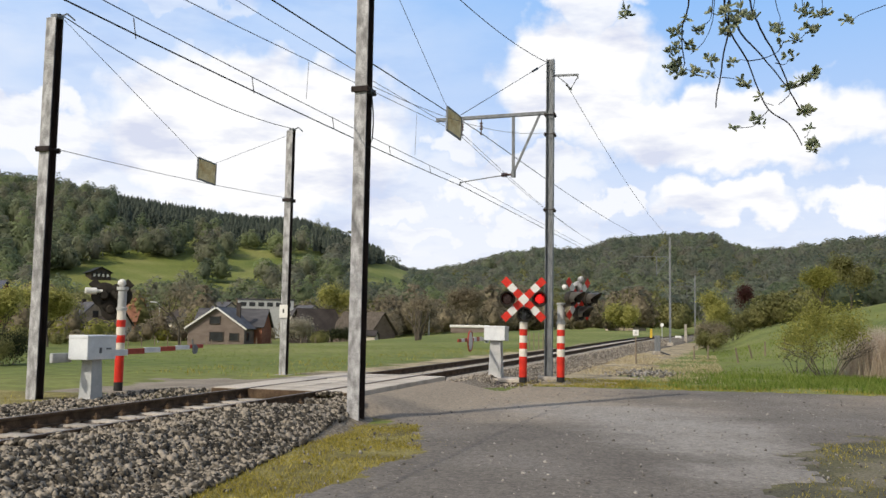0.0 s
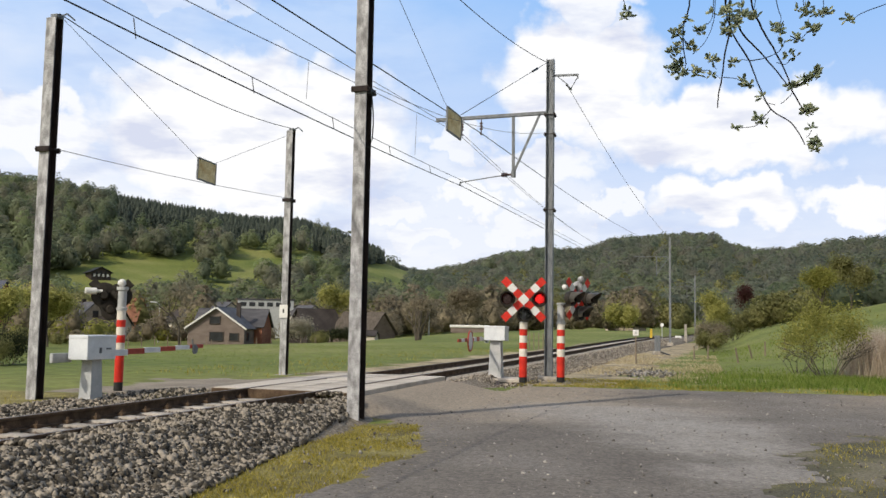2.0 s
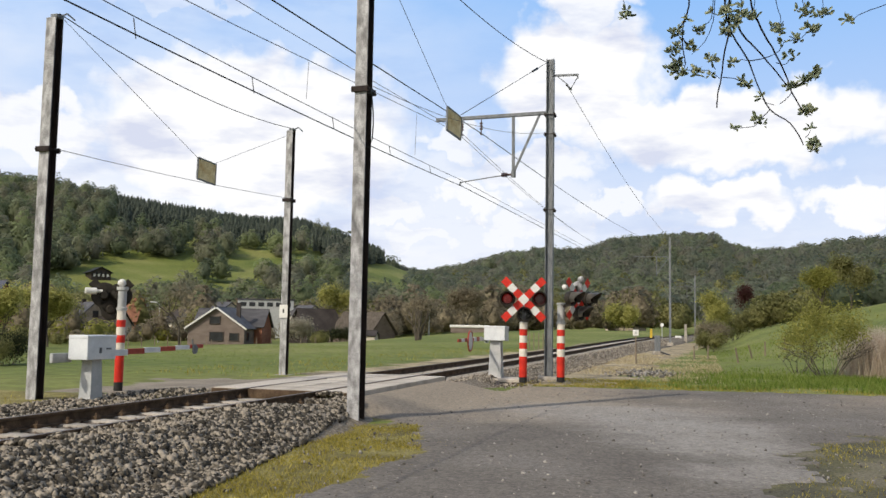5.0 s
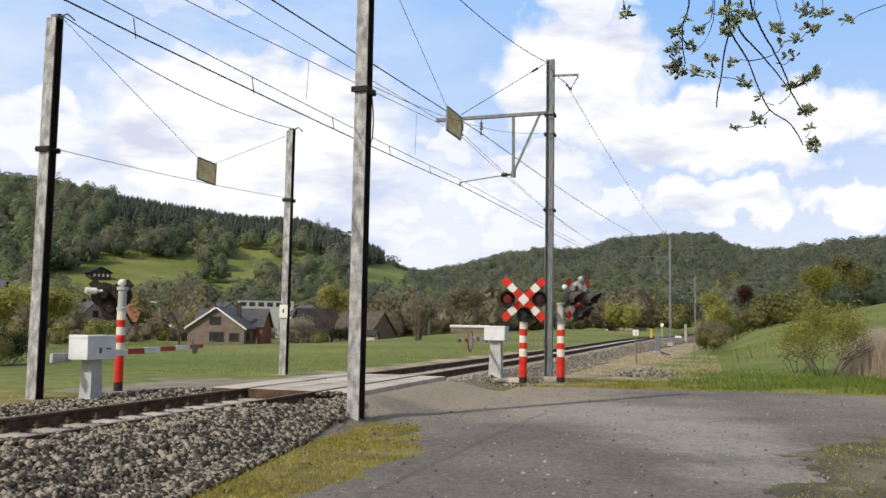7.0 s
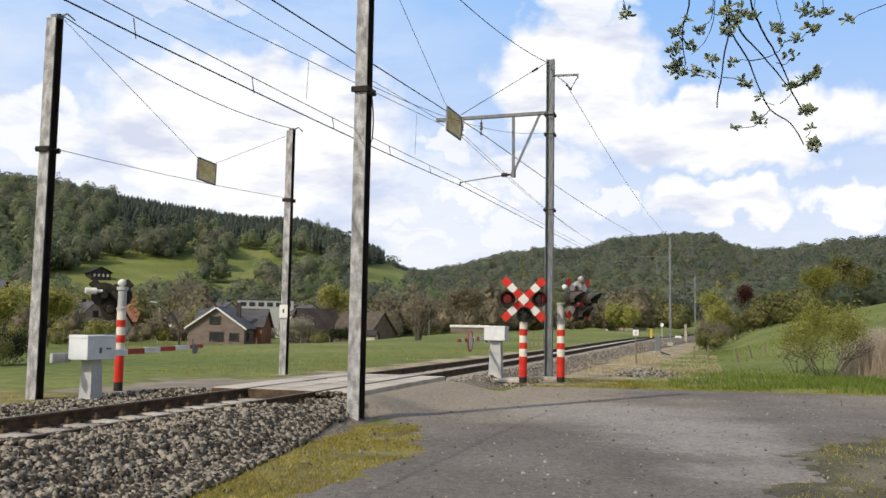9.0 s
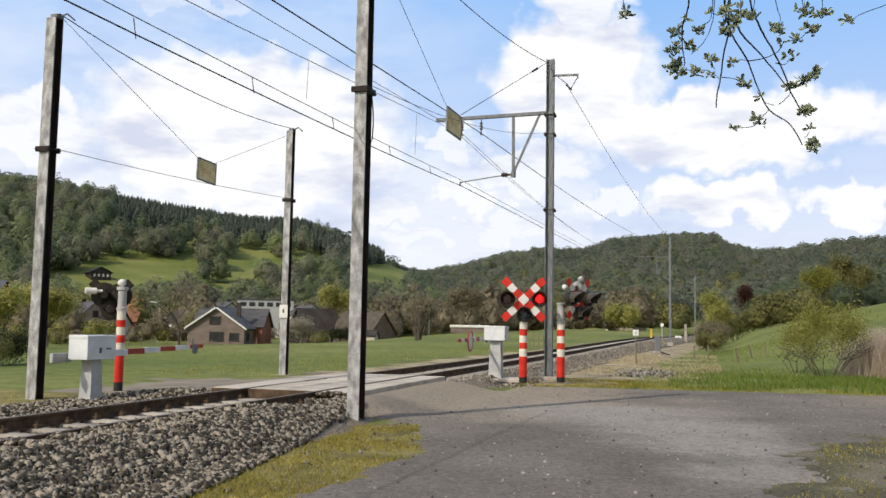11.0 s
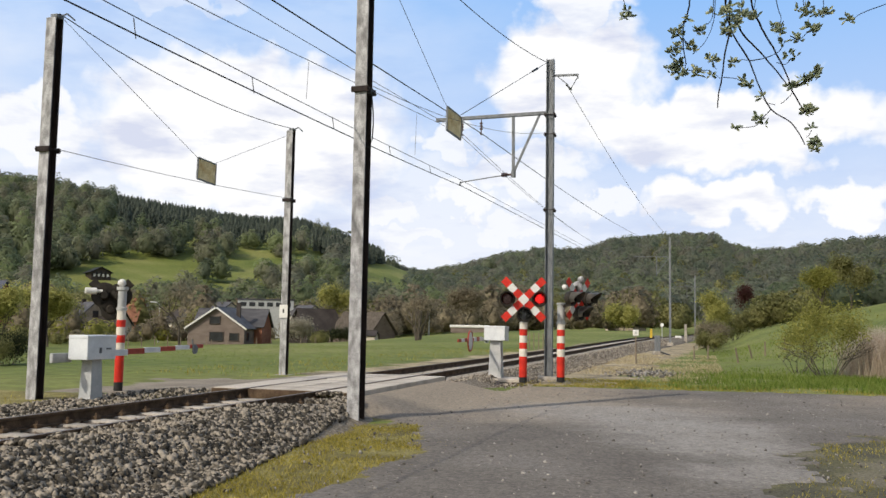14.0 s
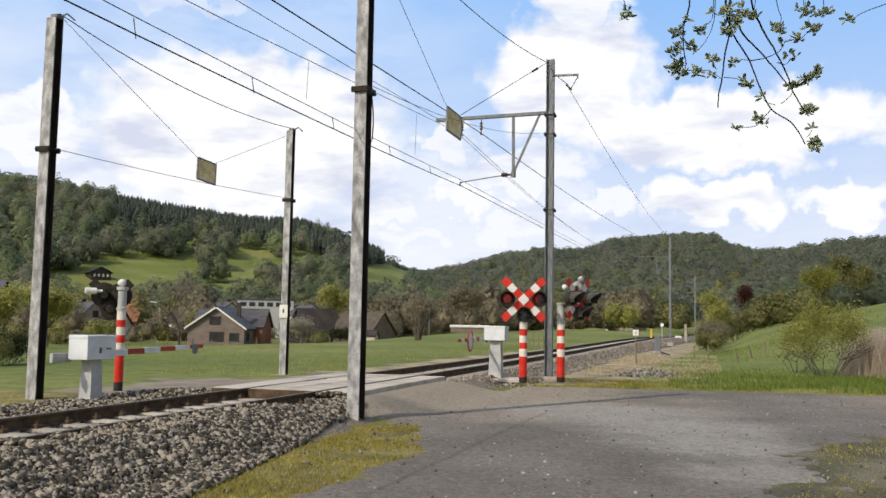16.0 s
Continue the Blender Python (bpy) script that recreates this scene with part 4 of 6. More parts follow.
# signal beyond the railway, seen from behind
sig3 = empty("crossing_signal", pose(-11.805, 16.58, -0.24, 0, 0, 215), "level crossing signal seen from behind, on a banded post", "crossing signal", group="signals of the crossing")
banded_post(sig3, [("black", 0.20), ("red", 0.56), ("cream", 0.26), ("red", 0.16), ("cream", 0.17), ("red", 0.15), ("cream", 0.2)], 0.092)
bm = bmesh.new()
lathe(bm, [(0.11, 1.70), (0.11, 1.76), (0.088, 1.77), (0.088, 2.12), (0.12, 2.13), (0.12, 2.2), (0.02, 2.2)], 20)
part("sleeve", bm, M["grey_paint"], sig3, "grey steel sleeve")
bm = bmesh.new()
for x, z, rr in ((0.36, 2.02, 0.27), (0.06, 2.02, 0.26), (0.21, 1.86, 0.27), (0.22, 1.68, 0.2)):
    lathe(bm, [(rr * 0.8, -0.05), (rr, -0.04), (rr, 0.0), (rr, 0.02)], 22, Matrix.Translation((x, -0.2, z)) @ Matrix.Rotation(radians(90), 4, "X"))
part("back_board", bm, M["brownblack"], sig3, "dark rounded backs of the lamps")
bm = bmesh.new()
for x, z in ((0.36, 2.02), (0.06, 2.02), (0.22, 1.72)):
    rod(bm, (x, -0.2, z), (x, -0.06, z), 0.12, 0.07, n=14)
bar(bm, (0, -0.1, 1.9), (0.2, -0.16, 2.1), 0.08, 0.08)
bar(bm, (0.15, -0.22, 1.6), (0.15, -0.22, 2.15), 0.06, 0.03)
part("lamp_body", bm, M["brownblack"], sig3, "black lamp bodies on a bracket")
bm = bmesh.new()
lathe(bm, [(0.02, -0.08), (0.07, -0.065), (0.085, 0.0), (0.07, 0.065), (0.02, 0.08)], 18, Matrix.Translation((0.02, 0.02, 2.28)) @ Matrix.Rotation(radians(80), 4, "X"))
part("bell", bm, M["white"], sig3, "white round warning bell", smooth=True)
bm = bmesh.new()
rod(bm, (0.52, -0.12, 2.10), (0.74, -0.07, 2.10), 0.07, n=14)
rod(bm, (0.40, -0.14, 2.10), (0.52, -0.12, 2.10), 0.035, n=10)
part("side_lamp", bm, M["white"], sig3, "white tubular side lamp")


for a in (45, -45):
    bm = bmesh.new()
    box(bm, 0.56, 0.014, 0.19, Matrix.Translation((0.23, -0.27 + a * 0.0003, 1.92)) @ Matrix.Rotation(radians(a), 4, "Y") @ Matrix.Translation((-0.28 if a > 0 else 0.28, 0, -0.095)), 0.003)
    part("cross_arm", bm, M["brownblack"], sig3, "dark back of the crossbuck")


# ---------------------------------------------------------------- barriers
def barrier(m, arm_len, ped_h, label, disc_at, tail, n_bands, ped=(0.30, 0.26), hs=(0.5, 0.62, 0.44), lift=0.02, side=1, up=0.0):
    """A half barrier: pedestal, housing and a lowered arm along its own +Y."""
    e = empty("crossing_barrier", m, label, "barrier", group="barriers of the crossing")
    bm = bmesh.new()
    bmesh.ops.create_cone(bm, cap_ends=True, segments=4, radius1=0.24, radius2=0.19, depth=ped_h, matrix=Matrix.Translation((0, 0, ped_h / 2)) @ Matrix.Diagonal((ped[0] / 0.3, ped[1] / 0.3, 1, 1)) @ Matrix.Rotation(radians(45), 4, "Z"))
    part("pedestal", bm, M["grey_paint"], e, "grey tapered pedestal")
    bm = bmesh.new()
    box(bm, hs[0], hs[1], hs[2], Matrix.Translation((0, 0, ped_h)), 0.012)
    h = part("housing", bm, M["housing"], e, "pale painted drive housing")
    bm = bmesh.new()
    box(bm, hs[0] + 0.014, hs[1] + 0.014, 0.07, Matrix.Translation((0, 0, ped_h + hs[2] - 0.06)), 0.015)
    part("lid", bm, M["housing"], h, "overhanging lid")
    bm = bmesh.new()
    bar(bm, (hs[0] / 2 + 0.012, -0.05, ped_h + 0.12), (hs[0] / 2 + 0.012, -0.05, ped_h + 0.22), 0.02, 0.05)
    part("lock", bm, M["galv_dark"], h, "dark lock")
    bm = bmesh.new()
    bar(bm, (hs[0] / 2 + 0.012, 0.12, ped_h + 0.2), (hs[0] / 2 + 0.012, 0.24, ped_h + 0.2), 0.02, 0.03)
    part("handle", bm, M["galv_dark"], h, "dark handle")
    z = ped_h - 0.02 + up
    xo = side * (hs[0] / 2 + 0.07)
    seg = arm_len / n_bands
    for k in range(n_bands):
        bm = bmesh.new()
        box(bm, 0.035, seg, 0.13 - 0.05 * k / n_bands, Matrix.Translation((xo, 0.3 + seg * (k + 0.5), z + lift * k)), 0.006)
        white = (k % 2 == 0) == (side > 0)
        part("white_band" if white else "red_band", bm, M["housing"] if white else M["faded_red"], e)
    bm = bmesh.new()
    box(bm, 0.06, 0.5, 0.1, Matrix.Translation((xo, 0.0, z)), 0.008)
    box(bm, 0.07, tail, 0.17, Matrix.Translation((xo, -0.25 - tail / 2, z - 0.06)), 0.01)
    part("counterweight", bm, M["grey_paint"], e, "grey counterweight arm")
    return e, xo, z


bar_l, xo, z = barrier(pose(-10.88, 14.46, -0.30, 0, 0, -1.5), 3.85, 0.82, "grey level crossing barrier, lowered, beyond the railway", 0, 0.5, 7, ped=(0.24, 0.30), hs=(0.42, 0.80, 0.44), side=-1, up=0.03)
bm = bmesh.new()
lathe(bm, [(0.11, 0.0), (0.11, 0.012)], 24, Matrix.Translation((xo + 0.03, 3.78, z + 0.10)) @ Matrix.Rotation(radians(90), 4, "Y"))
bar(bm, (xo + 0.02, 3.72, z + 0.1), (xo + 0.02, 3.68, z + 0.32), 0.02, 0.03)
part("disc", bm, M["galv_dark"], bar_l, "grey round plate on the arm")
bar_r, xo, z = barrier(pose(-5.86, 26.35, -0.27, 0, 0, 181), 2.9, 1.12, "grey level crossing barrier, lowered, near the signal", 0, 0.3, 8, ped=(0.34, 0.38), hs=(0.62, 0.62, 0.42), lift=0.0)
bm = bmesh.new()
lathe(bm, [(0.29, 0.0), (0.29, 0.012)], 28, Matrix.Translation((xo - 0.06, 2.0, z + 0.02)) @ Matrix.Rotation(radians(90), 4, "Y"))
part("disc", bm, M["housing"], bar_r, "grey-centred round plate")
bm = bmesh.new()
n = 28
for i in range(n):
    a, b = 2 * math.pi * i / n, 2 * math.pi * (i + 1) / n
    rod(bm, (xo - 0.054, 2.0 + 0.275 * math.cos(a), z + 0.02 + 0.275 * math.sin(a)), (xo - 0.054, 2.0 + 0.275 * math.cos(b), z + 0.02 + 0.275 * math.sin(b)), 0.022, n=6)
part("disc_rim", bm, M["faded_red"], bar_r, "dull red rim")
bm = bmesh.new()
box(bm, 1.9, 1.3, 0.1, Matrix(), 0.02)
slab = part("concrete_slab", bm, M["panel"])
slab.matrix_basis = pose(-5.95, 26.2, -0.33)
tagged(slab, "worn pale concrete slab under the barrier", "slab")


# ---------------------------------------------------------------- sky backdrop
def sky_material():
    m = bpy.data.materials.new("cloudy_sky")
    m.use_nodes = True
    n, l = m.node_tree.nodes, m.node_tree.links
    n.remove(n["Principled BSDF"])
    uv = n.new("ShaderNodeUVMap")
    uv.uv_map = "sky"

    def noise_of(sx, sy, detail, ofs, rough=0.55):
        mp = n.new("ShaderNodeMapping")
        mp.inputs["Scale"].default_value, mp.inputs["Location"].default_value = (sx, sy, 1), (ofs, ofs * 1.7, 0)
        l.new(uv.outputs[0], mp.inputs["Vector"])
        t = n.new("ShaderNodeTexNoise")
        t.inputs["Scale"].default_value, t.inputs["Detail"].default_value, t.inputs["Roughness"].default_value = 1.0, detail, rough
        l.new(mp.outputs[0], t.inputs["Vector"])
        return t.outputs["Fac"]

    def math_(op, a, b=None, clamp=False):
        k = n.new("ShaderNodeMath")
        k.operation, k.use_clamp = op, clamp
        for s, v in ((0, a), (1, b)):
            if v is None:
                continue
            if isinstance(v, (int, float)):
                k.inputs[s].default_value = v
            else:
                l.new(v, k.inputs[s])
        return k.outputs[0]

    wig = n.new("ShaderNodeTexNoise")
    wig.inputs["Scale"].default_value, wig.inputs["Detail"].default_value = 0.45, 6
    l.new(uv.outputs[0], wig.inputs["Vector"])
    off = n.new("ShaderNodeVectorMath")
    off.operation = "SUBTRACT"
    l.new(wig.outputs["Color"], off.inputs[0])
    off.inputs[1].default_value = (0.5, 0.5, 0.5)
    sc = n.new("ShaderNodeVectorMath")
    sc.operation = "SCALE"
    l.new(off.outputs[0], sc.inputs[0])
    sc.inputs["Scale"].default_value = 5.5
    warped = n.new("ShaderNodeVectorMath")
    warped.operation = "ADD"
    l.new(uv.outputs[0], warped.inputs[0])
    l.new(sc.outputs[0], warped.inputs[1])
    # cloud banks: (bearing, elevation, half width, half height)
    total = None
    for a, e, w, h, k in CLOUDS:
        mp = n.new("ShaderNodeMapping")
        mp.vector_type = "POINT"
        mp.inputs["Scale"].default_value = (1 / w, 1 / h, 0)
        mp.inputs["Location"].default_value = (-a / w, -e / h, 0)
        l.new(warped.outputs[0], mp.inputs["Vector"])
        ln = n.new("ShaderNodeVectorMath")
        ln.operation = "LENGTH"
        l.new(mp.outputs[0], ln.inputs[0])
        mr = n.new("ShaderNodeMapRange")
        mr.interpolation_type = "SMOOTHSTEP"
        mr.inputs["From Min"].default_value, mr.inputs["From Max"].default_value = 1.15, 0.72
        mr.inputs["To Max"].default_value = k
        l.new(ln.outputs["Value"], mr.inputs["Value"])
        total = mr.outputs[0] if total is None else math_("MAXIMUM", total, mr.outputs[0])
    sep = n.new("ShaderNodeSeparateXYZ")
    l.new(uv.outputs[0], sep.inputs[0])
    low = n.new("ShaderNodeMapRange")
    low.inputs["From Min"].default_value, low.inputs["From Max"].default_value = 13.5, 5.0
    low.inputs["To Max"].default_value = 0.8
    l.new(sep.outputs["Y"], low.inputs["Value"])
    side = n.new("ShaderNodeMapRange")
    side.inputs["From Min"].default_value, side.inputs["From Max"].default_value = 14.0, -18.0
    side.inputs["To Min"].default_value, side.inputs["To Max"].default_value = 0.14, 0.95
    l.new(sep.outputs["X"], side.inputs["Value"])
    veil = math_("MULTIPLY", noise_of(0.10, 0.22, 5, 4.0), side.outputs[0])
    veil = math_("ADD", veil, math_("MULTIPLY", low.outputs[0], noise_of(0.16, 0.5, 5, 9.0, 0.6)))
    veil = math_("SUBTRACT", veil, 0.10, True)
    cover = math_("MAXIMUM", total, veil, True)
    blue = n.new("ShaderNodeValToRGB")
    blue.color_ramp.elements[0].position, blue.color_ramp.elements[1].position = 0.0, 1.0
    blue.color_ramp.elements[0].color, blue.color_ramp.elements[1].color = (0.78, 0.83, 0.97, 1), (0.30, 0.545, 0.96, 1)
    l.new(math_("DIVIDE", sep.outputs["Y"], 20.0, True), blue.inputs["Fac"])
    shade = n.new("ShaderNodeValToRGB")
    shade.color_ramp.elements[0].position, shade.color_ramp.elements[1].position = 0.33, 0.5
    shade.color_ramp.elements[0].color, shade.color_ramp.elements[1].color = (0.70, 0.74, 0.89, 1), (1.02, 1.02, 1.03, 1)
    l.new(noise_of(0.14, 0.42, 5, 2.3), shade.inputs["Fac"])
    mix = n.new("ShaderNodeMix")
    mix.data_type = "RGBA"
    l.new(cover, mix.inputs["Factor"])
    l.new(blue.outputs[0], mix.inputs["A"])
    l.new(shade.outputs[0], mix.inputs["B"])
    em = n.new("ShaderNodeEmission")
    l.new(mix.outputs["Result"], em.inputs["Color"])
    em.inputs["Strength"].default_value = 1.0
    l.new(em.outputs[0], n["Material Output"].inputs[0])
    return m


CLOUDS = [(-12.0, 11.5, 10.8, 5.6, 1.0), (-24.5, 11.0, 4.2, 2.3, 0.9), (-17.0, 19.3, 5.0, 1.2, 0.55), (8.4, 15.6, 5.8, 4.1, 1.0), (9.5, 20.0, 3.2, 1.6, 0.9), (18.0, 12.2, 10.6, 2.6, 1.0),
          (17.2, 7.9, 5.0, 1.5, 1.0), (25.0, 7.8, 3.0, 1.2, 0.95), (2.2, 7.4, 9.5, 4.0, 0.58), (-3.2, 7.6, 2.0, 1.1, 0.85), (-1.2, 5.8, 2.4, 1.0, 0.8), (2.0, 8.3, 2.6, 1.3, 0.9), (5.5, 6.4, 3.0, 1.2, 0.8), (6.0, 10.2, 4.0, 1.6, 0.85), (10.5, 7.6, 2.2, 1.0, 0.8), (0.8, 11.6, 2.4, 1.0, 0.8)]
SKY_R = 4300.0
bm = bmesh.new()
lay = bm.loops.layers.uv.new("sky")
grid = {}
AZ, EL = list(range(-62, 63, 4)), list(range(-3, 58, 4))
for a in AZ:
    for e in EL:
        c = radians(e)
        p = polar(a, SKY_R * math.cos(c), SKY_R * math.sin(c))
        grid[a, e] = bm.verts.new(p)
for a, a2 in zip(AZ, AZ[1:]):
    for e, e2 in zip(EL, EL[1:]):
        f = bm.faces.new((grid[a, e], grid[a, e2], grid[a2, e2], grid[a2, e]))
        for lp, (u, v) in zip(f.loops, ((a, e), (a, e2), (a2, e2), (a2, e))):
            lp[lay].uv = (u, v)
backdrop = part("backdrop", bm, sky_material())
backdrop.matrix_basis = pose(0, 0, 1.24)
tagged(backdrop, "bright blue sky with drifting white cumulus clouds", "sky", kind="structure")


# ---------------------------------------------------------------- woods
def crown_points(centres, radii, heights, n, low=0.15):
    """n lump centres on an uneven dome round each tree centre."""
    k = len(centres)
    th = rng.uniform(0, 2 * np.pi, (k, n))
    h = rng.uniform(low, 1.0, (k, n))
    r = np.sqrt(np.clip(1 - (2 * h - 0.9) ** 2 * 0.9, 0.08, 1)) * rng.uniform(0.55, 1.0, (k, n)) * radii[:, None]
    p = np.stack([r * np.cos(th), r * np.sin(th), h * heights[:, None]], -1) + centres[:, None]
    return p.reshape(-1, 3)


def scatter(n, a0, a1, d0, d1, keep):
    az = rng.uniform(a0, a1, n)
    d = np.sqrt(rng.uniform(d0 * d0, d1 * d1, n))
    t = np.radians(az - YAW)
    x, y = d * np.sin(t), d * np.cos(t)
    k = keep(az, d, x, y)
    x, y = x[k], y[k]
    return np.stack([x, y, land(x, y)], -1)


def leaves_out(centres, out, size, wild=0.75):
    """Small leaf clusters that face away from the heart of their crown, more or less."""
    n = len(centres)
    nv = out / np.maximum(1e-6, np.linalg.norm(out, axis=1))[:, None] + rng.normal(size=(n, 3)) * wild * 0.6
    nv /= np.linalg.norm(nv, axis=1)[:, None]
    t = np.cross(nv, rng.normal(size=(n, 3)))
    t /= np.maximum(1e-6, np.linalg.norm(t, axis=1))[:, None]
    b = np.cross(nv, t)
    s = np.asarray(size).reshape(-1, 1)
    v = np.stack([centres - t * s * 0.42, centres - b * s * 0.5 + nv * s * 0.1, centres + t * s * 0.42, centres + b * s * 0.5 + nv * s * 0.12], 1)
    f = np.array([(0, 1, 2, 3)])[None] + 4 * np.arange(n)[:, None, None]
    return v.reshape(-1, 3), f.reshape(-1, 4)


def cores(centres, radii, heights):
    """A rough rounded mass of twigs inside each crown."""
    k, n = len(centres), 5
    a = np.arange(n) * 2 * np.pi / n
    V = []
    for q, zz in ((0.3, 0.14), (0.62, 0.45), (0.16, 0.78)):
        r = radii[:, None] * q * rng.uniform(0.75, 1.15, (k, n))
        V.append(np.stack([r * np.cos(a), r * np.sin(a), np.broadcast_to(heights[:, None] * zz, (k, n)) * rng.uniform(0.9, 1.1, (k, n))], -1))
    v = (np.stack(V, 1) + centres[:, None, None]).reshape(-1, 3)
    f = np.array([t for m in range(2) for i in range(n) for t in ((m * n + i, m * n + (i + 1) % n, (m + 1) * n + (i + 1) % n), (m * n + i, (m + 1) * n + (i + 1) % n, (m + 1) * n + i))])
    return v, (f[None] + 3 * n * np.arange(k)[:, None, None]).reshape(-1, 3)


def tufts(centres, out, size, wild):
    """Three-cornered leaf tufts that face away from the heart of their crown, more or less."""
    n = len(centres)
    nv = out / np.maximum(1e-6, np.linalg.norm(out, axis=1))[:, None] + rng.normal(size=(n, 3)) * wild
    nv /= np.linalg.norm(nv, axis=1)[:, None]
    t = np.cross(nv, rng.normal(size=(n, 3)))
    t /= np.maximum(1e-6, np.linalg.norm(t, axis=1))[:, None]
    b = np.cross(nv, t)
    s = np.asarray(size).reshape(-1, 1)
    v = np.stack([centres - t * s * 0.5 - b * s * 0.3, centres + t * s * 0.5 - b * s * 0.3, centres + b * s * 0.6], 1)
    return v.reshape(-1, 3), np.arange(3 * n).reshape(-1, 3)


def wood(name, centres, rad, hgt, n, lump, material, label, patch=0.012, bias=0.0, wild=0.25):
    """Many trees as one mesh; neighbours tend to be of one kind."""
    k = len(centres)
    radii = rng.uniform(*rad, k)
    heights = np.clip(radii / np.mean(rad), 0.75, 1.3) * rng.uniform(*hgt, k)
    p = crown_points(centres, radii, heights, n)
    s = np.repeat(radii, n) * lump * rng.uniform(0.6, 1.4, k * n)
    heart = np.repeat(centres + np.stack([0 * heights, 0 * heights, heights * 0.45], -1), n, 0)
    out = (p - heart) / np.stack([np.repeat(radii, n)] * 2 + [np.repeat(heights * 0.5, n)], -1)
    v, f = tufts(p, out, s * 1.6, wild)
    v2, f2 = cores(centres, radii, heights)
    ob = raw(name, np.vstack([v, v2]), np.vstack([f, f2 + len(v)]), M[material], smooth=True)
    kind_of = np.array([noise.noise((c[0] * patch, c[1] * patch, 2.2)) for c in centres]) * 0.75 + 0.5 + bias + rng.normal(size=k) * 0.17
    kind_of = np.clip(kind_of, 0, 1)
    at = ob.data.attributes.new("tree", "FLOAT", "POINT")
    at.data.foreach_set("value", np.concatenate([np.repeat(kind_of, 3 * n), np.repeat(kind_of, 15)]).astype(np.float32))
    nrm = (np.repeat(out, 3, 0) + rng.normal(size=(3 * len(out), 3)) * 0.06)
    c2 = v2 - np.repeat(centres + np.stack([0 * heights, 0 * heights, heights * 0.4], -1), 15, 0)
    nrm = np.vstack([nrm, c2])
    nrm /= np.maximum(1e-6, np.linalg.norm(nrm, axis=1))[:, None]
    ob.data.normals_split_custom_set_from_vertices([tuple(q) for q in nrm])
    return tagged(ob, label, "woodland", kind="stuff")


def hill_el(az, d, x, y):
    return np.degrees(np.arctan2(land(x, y) - 1.24, d))


def open_meadow(az, d, x, y):
    """The grazed slope on the hill beyond the village."""
    e = hill_el(az, d, x, y) + 0.25 * np.sin(az * 1.7) + 0.15 * np.sin(az * 4.1)
    top = 4.15 + 0.05 * (az + 15) - 0.012 * (az + 13) ** 2
    return (az > -24.5) & (az < -1.5) & (d > 200) & (d < 560) & (e > np.where(az > -15, 1.0, 0.7)) & (e < top) & ~((az > -15.2) & (az < -13.7) & (d > 370)) & ~((az > -11.3) & (az < -5.0) & (e > 2.0) & (e < 2.9))


def clearing(az, d, x, y):
    """The felled brown patch high on the slope."""
    e = hill_el(az, d, x, y)
    return (az > -19.9) & (az < -16.7) & (e > 4.75 + 0.1 * np.sin(az * 5)) & (e < 5.35)


def end_meadow(az, d, x, y):
    """Bare grass below the end of the ridge."""
    return (az > -5.6) & (az < 0.3) & (hill_el(az, d, x, y) > np.where(az < -1.9, 1.0, 2.1)) & (d < 720)


def before_chalet(az, d, x, y):
    return (az > -21.9) & (az < -19.3) & (d > 250) & (d < 392)


def bare_ground(az, d, x, y):
    return open_meadow(az, d, x, y) | clearing(az, d, x, y) | end_meadow(az, d, x, y) | before_chalet(az, d, x, y)


wood("hillside_wood", scatter(3100, -31, 5, 262, 690, lambda a, d, x, y: ~bare_ground(a, d, x, y) & ((a < -1.2) | (d < 420)) & ~((a > -20.2) & (a < -3.4) & (d > 472 + 12 * np.sin(a * 2)))),
     (3.0, 5.6), (7, 12), 210, 0.14, "forest", "mixed spring wood covering the hillside beyond the village")
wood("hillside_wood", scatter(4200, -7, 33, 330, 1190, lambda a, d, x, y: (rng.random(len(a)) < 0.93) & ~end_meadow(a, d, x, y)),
     (4.6, 7.6), (8, 13), 150, 0.145, "forest_far_haze", "distant spring wood covering the far hill", 0.007, -0.04)
wood("ridge_trees", scatter(30, -24.2, -19.9, 540, 600, lambda a, d, x, y: d > 0), (3.5, 5.5), (11, 15), 130, 0.15, "forest", "tall budding trees standing on the ridge", 0.012, 0.1)
wood("ridge_trees", scatter(5, -8.1, -7.1, 540, 575, lambda a, d, x, y: d > 0), (3.2, 4.5), (10, 14), 130, 0.15, "forest", "round budding trees among the ridge conifers", 0.012, 0.1)
wood("ridge_trees", scatter(60, 9.3, 18.0, 890, 960, lambda a, d, x, y: d > 0), (5, 7.5), (8, 14), 130, 0.13, "forest_far_haze", "tall trees along the far skyline", 0.01)
wood("ridge_trees", scatter(6, 19.2, 20.0, 900, 940, lambda a, d, x, y: d > 0), (5, 7), (12, 15), 130, 0.13, "forest_far_haze", "lone group of trees on the far skyline", 0.01)
wood("ridge_trees", scatter(34, 20.4, 26.8, 890, 960, lambda a, d, x, y: np.sin(a * 3.3) > -0.5), (5, 8), (9, 14), 130, 0.13, "forest_far_haze", "tall trees along the far skyline", 0.01)
wood("clearing_scrub", scatter(1500, -20.1, -16.5, 400, 640, clearing), (0.8, 1.6), (0.8, 1.8), 26, 0.4, "forest", "brown felled scrub in a clearing on the slope", 0.05, 0.12)
wood("valley_wood", scatter(330, -31, 14, 172, 262, lambda a, d, x, y: (a < 13) & ((a < -13) | (d > 190)) & ~((a > -14.6) & (a < -9) & (d < 214)) & ~((a > -21.5) & (a < -15.5) & (d < 195)) & ~before_chalet(a, d, x, y)),
     (2.6, 4.6), (5, 9), 330, 0.11, "brown_twigs", "budding brown trees along the valley floor", wild=0.7)
